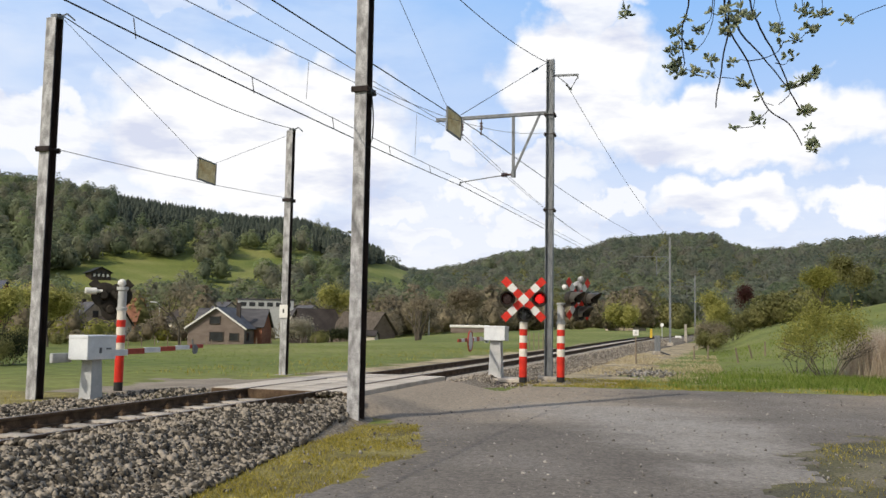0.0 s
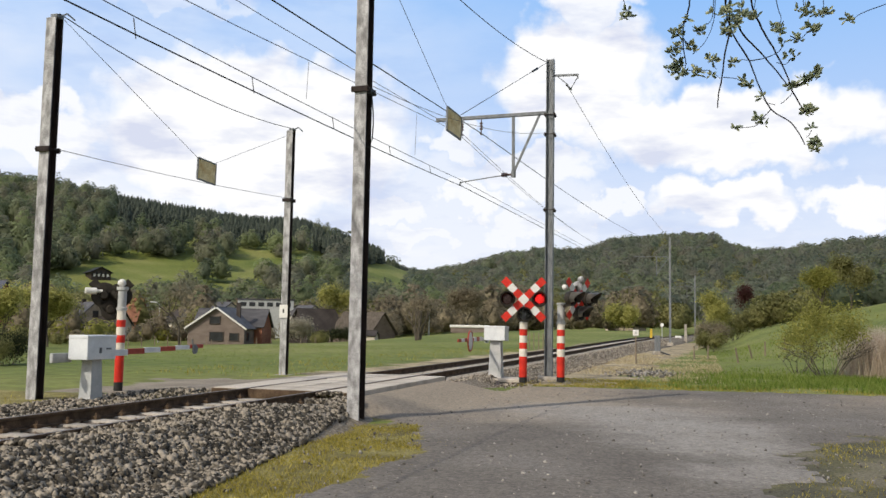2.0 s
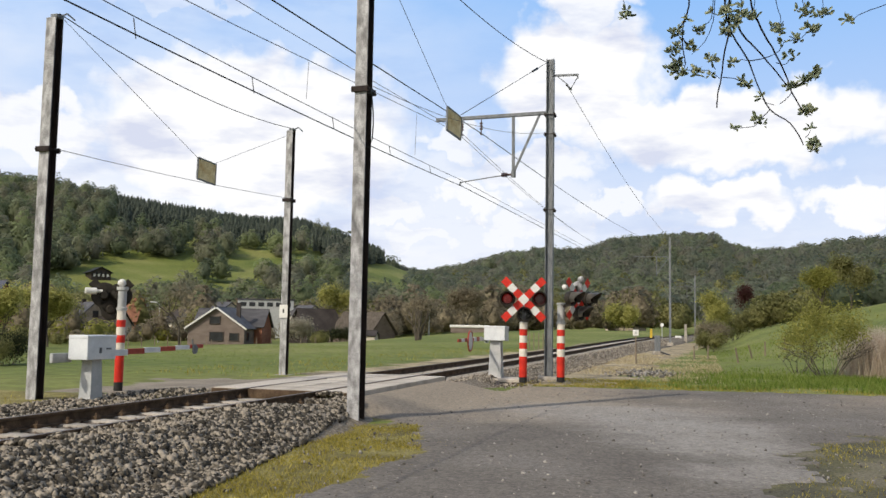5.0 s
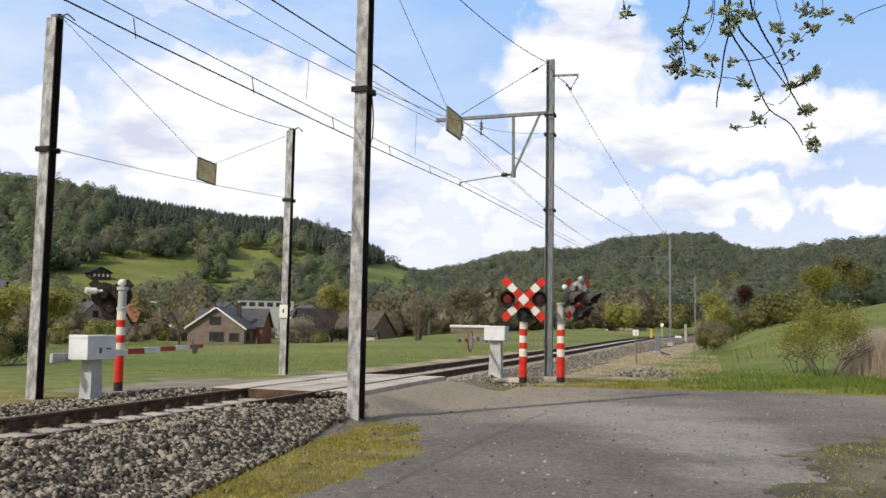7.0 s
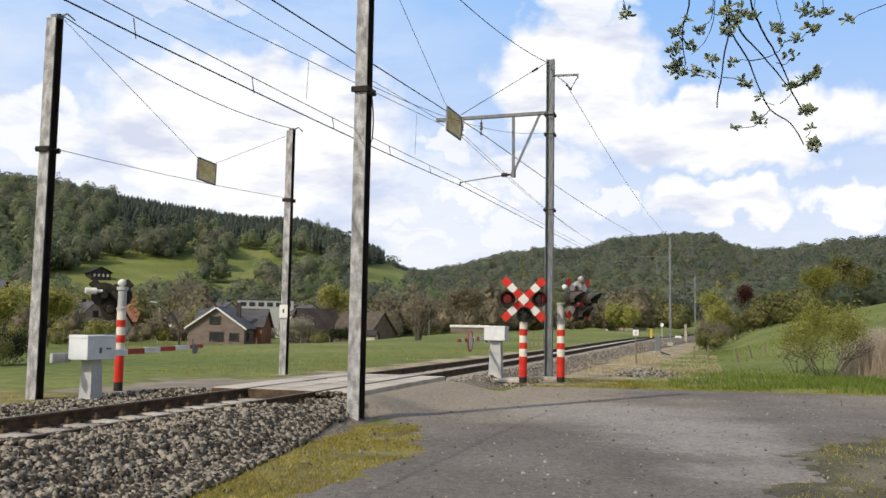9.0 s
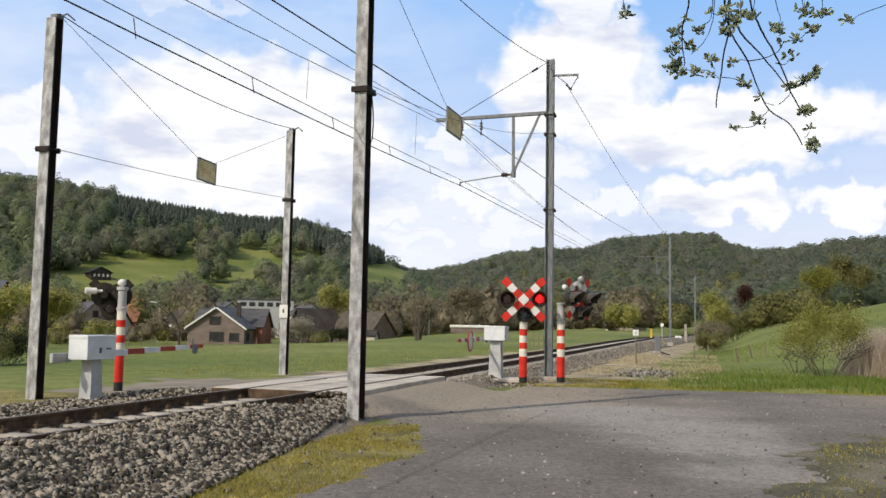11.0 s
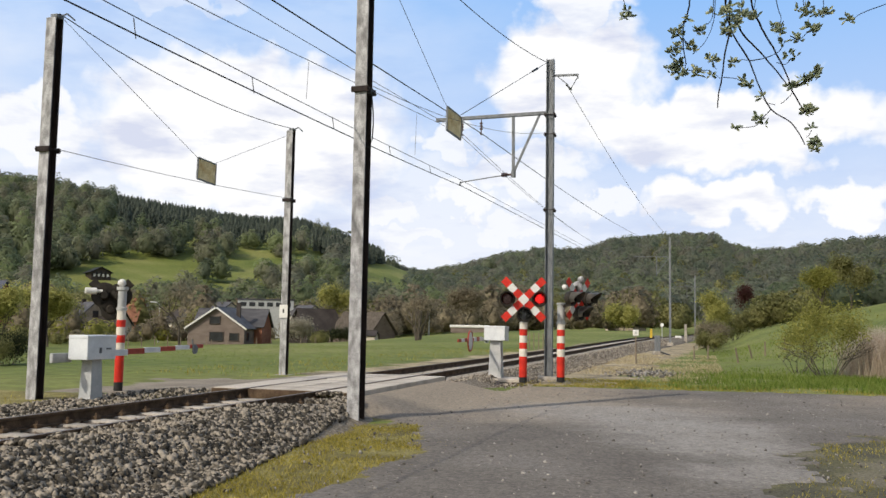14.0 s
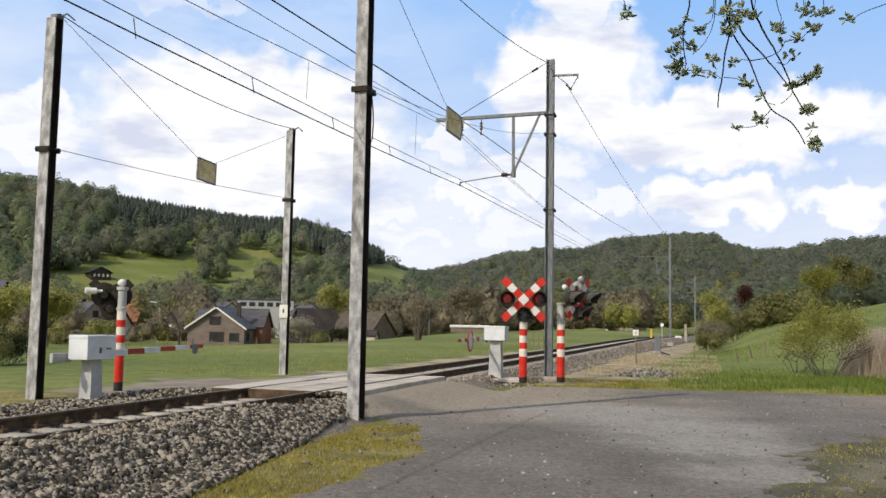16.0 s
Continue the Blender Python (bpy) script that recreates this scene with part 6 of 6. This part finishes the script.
for u in (-2.4, -0.8, 0.8, 2.4):
    bm = bmesh.new()
    box(bm, 0.75, 0.08, 1.0, Matrix.Translation((u, -0.14, 1.5)), 0.01)
    part("shutter", bm, M["white"], chalet, "white window shutter")
house(12.3, 260, 7.0, 8.0, 3.5, 3.0, 60, "stonewall", "slate", "distant pale house at the foot of the far hill", [("l", 3, 2.5, 1.2, 1.4), ("g", 0, 2.5, 1.2, 1.4)], None, 0.3)
house(11.9, 280, 7.0, 8.0, 3.5, 3.0, 50, "stonewall", "dark_roof", "distant pale house at the foot of the far hill", [("l", 3, 2.2, 1.2, 1.4), ("g", 0, 2.2, 1.2, 1.4)], None, 0.3)

# flat-roofed building with a row of windows
p = polar(-11.0, 205)
flat = empty("flat_roofed_building", pose(p.x, p.y, -2.0, 0, 0, -(-11.0 - YAW)), "white flat-roofed building with a row of windows", "building", "houses of the village")
bm = bmesh.new()
box(bm, 12.0, 7, 8.3, None, 0.05)
part("wall", bm, M["grey_paint"], flat)
bm = bmesh.new()
box(bm, 12.4, 7.4, 0.25, Matrix.Translation((0, 0, 8.32)), 0.03)
part("roof", bm, M["slate"], flat)
for k in range(6):
    bm = bmesh.new()
    box(bm, 1.3, 0.14, 0.9, Matrix.Translation((-4.8 + 1.9 * k, -3.48, 6.9)))
    part("window", bm, M["glass"], flat)
# long white low building across the field
p = polar(1.75, 147)
shed = empty("greenhouse", pose(p.x, p.y, land1(p.x, p.y), 0, 0, -(1.8 - YAW)), "long low white building across the field", "building", "houses of the village")
bm = bmesh.new()
box(bm, 6.0, 3.0, 0.8, Matrix.Translation((0, 0, 0)), 0.02)
part("wall", bm, M["brick_grey"], shed)
bm = bmesh.new()
box(bm, 6.3, 3.3, 0.42, Matrix.Translation((0, 0, 0.81)), 0.1)
part("roof", bm, M["white"], shed)


def street_lamp(az, d, h, label):
    p = polar(az, d)
    e = empty("street_lamp", on(p.x, p.y, -(az - YAW)), label, "street lamp", "street lamps of the village")
    bm = bmesh.new()
    rod(bm, (0, 0, -0.2), (0, 0, h - 0.4), 0.11, 0.08, 8)
    rod(bm, (0, 0, h - 0.4), (-0.4, 0, h), 0.07, n=8)
    part("pole", bm, M["grey_paint"], e)
    bm = bmesh.new()
    box(bm, 1.2, 0.32, 0.16, Matrix.Translation((-0.9, 0, h - 0.05)), 0.05)
    part("lamp_head", bm, M["white"], e)
    return e


street_lamp(-17.3, 150, 6.4, "pale street lamp by the village lane")
street_lamp(-0.8, 150, 5.6, "pale street lamp at the field's far edge")


def fence_post(x, y, h, r, label, lean=(0, 0)):
    bm = bmesh.new()
    lathe(bm, [(r, -0.2), (r * 1.02, 0.1), (r * 0.92, h - 0.03), (r * 0.6, h)], 9)
    o = part("fence_post", bm, M["wood"])
    o.matrix_basis = pose(x, y, land1(x, y), lean[0], lean[1])
    return tagged(o, label, "post", "fence posts")


for k in range(7):
    q = polar(-19.0 + 0.75 * k, 122)
    fence_post(q.x, q.y, 1.15, 0.07, "weathered wooden fence post in the field")
for k in range(9):
    q = polar(-14.2 + 0.9 * k, 118)
    fence_post(q.x, q.y, 0.8, 0.06, "weathered wooden fence post in the field")
for x, y, lx in ((3.4, 54.0, 0), (1.7, 46.8, 14), (2.6, 52.0, 20), (0.3, 52.0, -3), (4.8, 58, 4), (-0.4, 50.5, 2)):
    fence_post(x, y, 0.8, 0.045, "leaning wooden fence post in the meadow", (lx, -lx * 0.7))
for x in (-11.45, -11.15, -10.8, -10.5, -10.25):
    fence_post(x, 62, 1.15, 0.035, "thin dark post beyond the track")

# trackside signs and boxes
q = Vector((-2.95, 43.0))
e = empty("trackside_marker", on(q.x, q.y, 0), "small white marker board on a thin pale post", "marker", "trackside markers")
bm = bmesh.new()
rod(bm, (0, 0, -0.2), (0, 0, 1.55), 0.035, n=8)
part("post", bm, M["wood"], e)
bm = bmesh.new()
box(bm, 0.26, 0.03, 0.28, Matrix.Translation((0, -0.04, 1.32)), 0.01)
part("plate", bm, M["white"], e)
bm = bmesh.new()
box(bm, 0.10, 0.01, 0.12, Matrix.Translation((0, -0.062, 1.40)))
part("mark", bm, M["grey_paint"], e)
q = polar(13.0, 100)
e = empty("yellow_marker_post", on(q.x, q.y, 0), "yellow and white marker post beyond the track", "marker", "trackside markers")
bm = bmesh.new()
box(bm, 0.20, 0.16, 1.0, Matrix.Translation((0, 0, 0)), 0.02)
part("lower_post", bm, M["cream"], e)
bm = bmesh.new()
box(bm, 0.24, 0.18, 0.95, Matrix.Translation((0, 0, 1.0)), 0.02)
part("upper_post", bm, M["yellow"], e)
q = polar(13.65, 110)
e = empty("round_trackside_sign", on(q.x, q.y, 0), "round white trackside sign on a post", "sign", "trackside markers")
bm = bmesh.new()
rod(bm, (0, 0, -0.2), (0, 0, 2.3), 0.05, n=8)
part("post", bm, M["grey_paint"], e)
bm = bmesh.new()
lathe(bm, [(0.22, 0.0), (0.22, 0.03)], 20, Matrix.Translation((0, -0.05, 2.4)) @ Matrix.Rotation(radians(90), 4, "X"))
part("disc", bm, M["white"], e)
q = polar(14.6, 130)
e = empty("trackside_cabinet", on(q.x, q.y, 10), "small white cabinet far along the track", "cabinet", "trackside cabinets")
bm = bmesh.new()
box(bm, 0.8, 0.5, 0.6, Matrix.Translation((0, 0, 0.35)), 0.03)
part("body", bm, M["white"], e)
bm = bmesh.new()
box(bm, 0.5, 0.3, 0.4, None, 0.02)
part("foot", bm, M["grey_paint"], e)
q = polar(15.05, 122)
e = empty("concrete_pillar", on(q.x, q.y, 10), "pale concrete pillar beside the far track", "pillar", "trackside markers")
bm = bmesh.new()
box(bm, 0.3, 0.3, 2.3, None, 0.03)
part("pillar_shaft", bm, M["sleeper"], e)
bm = bmesh.new()
box(bm, 0.36, 0.36, 0.12, Matrix.Translation((0, 0, 2.3)), 0.02)
part("cap", bm, M["sleeper"], e)
e = empty("trackside_cabinet", on(-2.75, 60.0, 8), "dark trackside equipment box with a leaning plate", "cabinet", "trackside cabinets")
bm = bmesh.new()
box(bm, 0.36, 0.25, 1.0, Matrix.Translation((0, 0, 0.25)), 0.03)
part("body", bm, M["galv_dark"], e)
bm = bmesh.new()
box(bm, 0.7, 0.5, 0.3, Matrix.Translation((0.05, -0.1, -0.05)), 0.05)
part("foot", bm, M["sleeper"], e)
bm = bmesh.new()
bar(bm, (0.2, -0.3, 0.2), (0.75, -0.5, 0.02), 0.3, 0.06)
part("plate", bm, M["black"], e)

# rubble heap beside the track
_c = polar(12.5, 34.5)
n = 420
_q = rng.normal(size=(n, 2)) * [0.55, 1.3] + [_c.x, _c.y]
v, f = lumps(np.stack([_q[:, 0], _q[:, 1], land(_q[:, 0], _q[:, 1]) + rng.uniform(0.0, 0.05, n)], -1), rng.uniform(0.03, 0.07, n))
tagged(raw("rubble", v, f, M["pebble"]), "low heap of grey rubble in the trackside grass", "rubble", kind="stuff")

# scattered pebbles on the lane
n = 3200
px_, py_ = rng.uniform(-5.0, 6.5, n), rng.uniform(6.5, 24.8, n)
v, f = lumps(np.stack([px_, py_, land(px_, py_) + 0.022], -1), 0.004 + 0.02 * rng.uniform(0, 1, n) ** 2.5)
tagged(raw("road_pebbles", v, f, M["pebble"]), "loose pebbles scattered on the lane", "pebbles", kind="stuff")


# ---------------------------------------------------------------- overhanging tree
RIGHT = Vector((math.cos(radians(YAW)), math.sin(radians(YAW)), 0))
FWD = Vector((-math.sin(radians(YAW)), math.cos(radians(YAW)), 0))
ANCHOR = Vector((0.125, 3.6, 2.535))
over = empty("overhanging_tree", pose(3.0, 2.6, land1(3.0, 2.6)), "tree with budding twigs hanging over the lane", "tree")
bm = bmesh.new()
t0 = Vector((3.0, 2.6, land1(3.0, 2.6)))
knots = [Vector((0, 0, -0.2)), Vector((0.05, 0.02, 1.4)), Vector((-0.02, 0.1, 2.9)), Vector((-0.2, 0.2, 4.4))]
for k, (a, b) in enumerate(zip(knots, knots[1:])):
    rod(bm, a, b, 0.17 - 0.035 * k, 0.135 - 0.035 * k, 10)
part("trunk", bm, M["bark"], over)
bm = bmesh.new()
lk = [knots[2], Vector((-0.9, 0.4, 3.55)), Vector((-1.9, 0.75, 3.65)), ANCHOR + Vector((0.12, 0.02, 0.62)) - t0, ANCHOR + Vector((-0.05, 0, 0.35)) - t0]
for k, (a, b) in enumerate(zip(lk, lk[1:])):
    rod(bm, a, b, 0.06 - 0.011 * k, 0.049 - 0.011 * k, 8)
part("limb", bm, M["bark"], over)

r = random.Random(8)


def hang(u, w, dep):
    return ANCHOR + RIGHT * ((8.0 + (u - 8.0) * 1.07) / 100) + Vector((0, 0, -w / 100)) + FWD * dep


HINGE = ANCHOR + Vector((0, 0, 0.35)) - t0
twigs = []


def leaf_spray(bm, p, n):
    """A burst of half-unfolded plump leaves round a bud, most of them upright."""
    for _ in range(n):
        d = Vector((r.uniform(-1, 1), r.uniform(-0.8, 0.8), r.uniform(-0.35, 1.2))).normalized()
        ln, wd = r.uniform(0.016, 0.032), r.uniform(0.0045, 0.0075)
        s = d.cross(Vector((r.uniform(-1, 1), r.uniform(-1, 1), r.uniform(-1, 1)))).normalized()
        k = d.cross(s).normalized() * wd * 0.6
        q0 = p + d * 0.003 + Vector((r.uniform(-1, 1), r.uniform(-1, 1), r.uniform(-1, 1))) * 0.005
        tip = q0 + d * ln + k * 1.2
        rim = [bm.verts.new(q0)]
        rim += [bm.verts.new(q0 + d * ln * f + s * wd * g + k * 0.4) for f, g in ((0.3, 0.8), (0.65, 1.0), (0.88, 0.6))]
        rim += [bm.verts.new(tip)]
        rim += [bm.verts.new(q0 + d * ln * f - s * wd * g + k * 0.4) for f, g in ((0.88, 0.6), (0.65, 1.0), (0.3, 0.8))]
        for mid in (bm.verts.new(q0 + d * ln * 0.55 - k), bm.verts.new(q0 + d * ln * 0.55 - k * 0.4)):
            for i in range(8):
                bm.faces.new((rim[i], rim[(i + 1) % 8], mid))


def twig(rad0, leaves_at, *pts):
    """One hanging stem through (across, down) points in centimetres from the anchor; leaves_at: (share along it, buds, spread in cm)."""
    dep = r.uniform(-0.03, 0.03)
    P = [hang(u, w, dep + 0.006 * k) - t0 - HINGE for k, (u, w) in enumerate(pts)]
    fine = []
    for k, (a, b) in enumerate(zip(P, P[1:])):
        before, after = P[max(k - 1, 0)], P[min(k + 2, len(P) - 1)]
        for j in range(4):
            f = j / 4
            bend = ((b - before) * 0.5 * (f - 2 * f * f + f ** 3) + (after - a) * 0.5 * (f ** 3 - f * f)) + a * (2 * f ** 3 - 3 * f * f + 1) + b * (3 * f * f - 2 * f ** 3)
            fine.append(bend + Vector((r.uniform(-1, 1), 0, r.uniform(-1, 1))) * 0.0012)
    fine.append(P[-1])
    bm = bmesh.new()
    tube(bm, fine, [rad0 * (1 - 0.45 * k / len(fine)) for k in range(len(fine))], 6)
    tw = part("twig", bm, M["twig"], over)
    tw.matrix_basis = Matrix.Translation(HINGE)
    twigs.append(tw)
    if leaves_at:
        bm = bmesh.new()
        for share, buds, wide in leaves_at:
            at = fine[min(len(fine) - 1, int(share * (len(fine) - 1)))]
            for _ in range(buds):
                j = Vector((r.uniform(-1, 1), r.uniform(-0.6, 0.6), r.uniform(-1, 1))) * (wide / 100)
                leaf_spray(bm, at + j, r.randint(7, 10))
        part("leaves", bm, M["bud_leaf"], tw, "half-unfolded grey-green leaves")


END = [(1.0, 2, 1.0)]
twig(0.0040, [(0.5, 1, 1.5)], (-14, -30), (-15.6, -1), (-16.2, 5.6), (-17.8, 11), (-17.9, 17.7), (-16.9, 26))
twig(0.0020, END, (-17, 26), (-17.4, 28), (-17.7, 30))
twig(0.0016, [(1.0, 4, 1.6)], (-17.8, 10), (-19.5, 12.5), (-20.6, 14.5))
twig(0.0016, [(1.0, 4, 1.8), (0.6, 1, 1)], (-17.8, 17), (-20, 19), (-21.6, 20))
twig(0.0016, [(1.0, 4, 1.8), (0.5, 3, 1.4)], (-17.1, 23), (-19.5, 26), (-21.6, 27))
twig(0.0016, [(1.0, 3, 1.3)], (-17.9, 15), (-16.2, 18), (-15, 19.5))
twig(0.0020, [(0.35, 1, 1)], (-4, -30), (-5.4, 2), (-6.8, 11.4), (-9.8, 17.4), (-13.6, 21.2))
twig(0.0020, [(1.0, 3, 1.5)], (-6, -20), (-6.4, 4.7), (-9, 10), (-11.4, 13))
twig(0.0044, [(0.3, 2, 2.2)], (0, -30), (-0.7, 1), (-0.7, 13), (-2.4, 21), (-3.4, 30.5), (-4.7, 37.8), (-4.9, 42.8))
twig(0.0018, [(1.0, 3, 1.4)], (-3.3, 31.2), (1.1, 31.4), (5.2, 33.1))
twig(0.0018, [(0.38, 3, 1.3), (0.8, 1, 0.8)], (-16.6, 28.5), (-11.6, 28.3), (-7.6, 28.5), (-3.7, 31.2))
twig(0.0016, [(1.0, 2, 1.2)], (-6.5, 28.8), (-7.2, 26.5), (-7.6, 25))
twig(0.0038, [(0.28, 4, 2.6), (0.2, 2, 2)], (-1, -30), (-2.4, 1), (0.4, 13.8), (6.3, 24.2), (9.2, 32.4), (14.2, 43.2), (21.8, 48.5), (26.6, 56.9))
twig(0.0016, [(1.0, 5, 1.6)], (26.6, 56.7), (27.4, 57.6), (28.2, 58.4))
twig(0.0020, [(1.0, 1, 0.8), (0.55, 4, 1.8)], (14.2, 43.2), (11.2, 46.7), (8.3, 49.9), (1.4, 50.7))
twig(0.0014, [(1.0, 1, 1.0)], (14, 43), (11.6, 42), (10.2, 40.4))
twig(0.0038, [(0.02, 3, 2.2)], (1.2, 11), (3.5, 15.5), (9.3, 21.6), (13.9, 27.3), (20.8, 35.9))
twig(0.0042, [(0.8, 3, 1.5), (1.0, 4, 1.6)], (6, -30), (6.4, 0), (10.3, 12.2), (14.4, 19.5), (19.3, 30.2), (21.7, 37.1), (26.1, 44.8))
twig(0.0016, [(1.0, 3, 1.4)], (25.6, 44), (26.8, 44.6), (28.6, 43.8))
twig(0.0024, [(0.97, 1, 1)], (6.3, 24.4), (12.7, 22.9), (17.9, 20), (20.3, 15.4))
twig(0.0018, [(1.0, 2, 1.4)], (16.5, 24.9), (20.1, 25.3), (22.9, 22.4))
twig(0.0022, [(0.5, 3, 1.6), (0.85, 4, 1.9), (1.0, 2, 1.2)], (21.7, 35), (25, 33.5), (27.7, 32), (31, 28.3))
twig(0.0018, [], (15.5, 42.7), (19.3, 39.4), (20.3, 36.3))
twig(0.0014, [(1.0, 1, 0.9)], (26.2, 54.6), (27.6, 53.2), (28.7, 51.5))
twig(0.0020, [(1.0, 4, 1.9), (0.5, 2, 1.2)], (20.3, 15.4), (23.8, 16.7), (28.5, 12))
twig(0.0020, [(1.0, 4, 1.7)], (14, -20), (15.5, 2), (17.4, 8), (16, 12.4))
twig(0.0018, [(0.9, 4, 2.0)], (24, -20), (26.4, 0), (26.6, 5.4))
twig(0.0018, [(0.9, 4, 2.0)], (31, -20), (32.4, 1), (32.2, 6.2))
twig(0.0018, [(1.0, 2, 1.2)], (60, 0), (48.6, 4.6), (45.6, 6.6), (44.4, 7.1))
twig(0.0018, [(1.0, 2, 1.1), (0.7, 1, 1)], (-42, -24), (-39, 0.5), (-37.2, 4.6), (-37.8, 7.3))
twig(0.0014, [(1.0, 2, 1.1)], (6, 24.2), (3, 24), (1.2, 25))
twig(0.0020, [(0.85, 4, 2.2)], (-1, -20), (-2.5, 2), (-3.4, 7))
twig(0.0020, [(0.85, 4, 2.2)], (2.5, -20), (3.2, 2), (3.6, 8))
twig(0.0020, [(0.9, 3, 1.8)], (9, -20), (8.2, 2), (6.4, 7))

# ---------------------------------------------------------------- a small bird
bird = empty("bird", pose(-40, 20, 40), "small dark bird gliding across the sky", "bird")
bm = bmesh.new()
lathe(bm, [(0.004, -0.07), (0.018, -0.05), (0.026, 0.0), (0.02, 0.04), (0.012, 0.06), (0.003, 0.075)], 10, Matrix.Rotation(radians(-90), 4, "X"))
part("body", bm, M["brownblack"], bird, smooth=True)
for s in (-1, 1):
    bm = bmesh.new()
    w = [(0, 0.03, 0.005), (0.06, 0.045, 0.03), (0.16, -0.03, 0.02), (0.06, -0.005, 0.028), (0, -0.03, 0.004)]
    lo = [bm.verts.new((s * x, y, z)) for x, y, z in w]
    hi = [bm.verts.new((s * x, y, z + 0.004)) for x, y, z in w]
    bm.faces.new(lo)
    bm.faces.new(hi[::-1])
    for k in range(5):
        bm.faces.new((lo[(k + 1) % 5], lo[k], hi[k], hi[(k + 1) % 5]))
    bmesh.ops.recalc_face_normals(bm, faces=bm.faces)
    part("wing", bm, M["brownblack"], bird)
bm = bmesh.new()
box(bm, 0.03, 0.07, 0.004, Matrix.Translation((0, -0.095, 0)))
part("tail", bm, M["brownblack"], bird)

# ---------------------------------------------------------------- turning inserts of the flashing lamps
drum_r = insert(sig1, 0.45, 2.36, -0.16, "lit_red")
drum_l = insert(sig1, -0.46, 2.36, -0.16, "lit_dim")
PERIOD, FIRST, LIT = 0.921, 0.72, 0.48


# ---------------------------------------------------------------- what moves
def flash_rows(x, start):
    """Rows for an insert that faces forward for LIT seconds in every PERIOD, turning in quarter steps."""
    rows, t = [], start - 3 * PERIOD
    seq = []
    while t < 16.0:
        for dt, ang in ((-0.06, 180), (-0.02, 120), (0.02, 60), (0.06, 0), (LIT - 0.04, 0), (LIT, -60), (LIT + 0.04, -120), (LIT + 0.08, -180)):
            seq.append((t + dt, ang))
        t += PERIOD
    prev = None
    for t, ang in seq:
        if 0.0 < t < 16.0:
            rows.append((t, pose(x, -0.095, 2.36, 0, 0, ang)))
        elif t <= 0.0:
            prev = ang
    last = rows[-1][1]
    first = pose(x, -0.095, 2.36, 0, 0, prev)
    return [(0.0, first)] + [r_ for r_ in rows if r_[0] > 0.04] + [(16.0, last)]


def motions():
    walk(backdrop, [(0.0, pose(0, 0, 1.24, 0, 0, 0)), (8.0, pose(0, 0, 1.24, 0, 0, 0.32)), (16.0, pose(0, 0, 1.24, 0, 0, 0.64))])
    walk(drum_r, flash_rows(0.45, FIRST))
    walk(drum_l, flash_rows(-0.46, FIRST + 0.46))
    walk(bird, [
        (0.0, pose(-54.89, 24.23, 56.04, -20, 12, -75)),
        (8.0, pose(-51.24, 27.17, 49.48, -20, 12, -75)),
        (11.8, pose(-40.15, 29.79, 32.21, -20, 12, -75)),
        (12.3, pose(-30.46, 31.75, 17.47, -20, 12, -75)),
        (12.5, pose(-27.76, 31.52, 14.66, -20, 12, -75)),
        (12.7, pose(-26.61, 32.49, 12.81, -20, 12, -75)),
        (12.8, pose(-26.63, 33.76, 12.41, -20, 12, -75)),
        (12.9, pose(-27.47, 35.64, 12.59, -20, 12, -75)),
        (13.0, pose(-29.01, 38.24, 12.86, -20, 12, -75)),
        (13.4, pose(-62.77, 90.33, 22.19, -20, 12, -75)),
        (14.0, pose(-111.11, 178.20, 22.75, -20, 12, -75)),
        (15.0, pose(-123.21, 205.96, 20.17, -20, 12, -75)),
        (16.0, pose(-123.25, 211.74, 19.18, -20, 12, -75)),
    ])
    # twigs sway in the breeze: a side swing in degrees, time by time
    sway = [(0.0, 0.0), (0.5, 0.0), (1.0, 0.95), (1.5, 0.2), (2.0, 0.4), (2.5, 0.8), (3.0, 0.65), (3.5, 0.1), (4.0, 0.4), (5.2, 0.2), (6.5, 0.3), (7.0, 0.15), (7.5, 0.35), (8.0, 0.0), (8.5, 0.0), (9.0, 0.25), (10.2, 0.1),
            (11.5, 0.05), (12.0, 0.1), (12.5, 0.4), (13.0, 0.3), (13.5, 0.35), (14.0, 0.4), (14.5, 0.05), (15.0, 0.05), (15.5, 0.55), (16.0, 0.45)]
    for k, tw in enumerate(twigs):
        g = 1.1 + 0.5 * ((k * 7) % 5) / 4
        walk(tw, [(t, pose(HINGE.x, HINGE.y, HINGE.z, 0, -a * g, 0)) for t, a in sway])


motions()
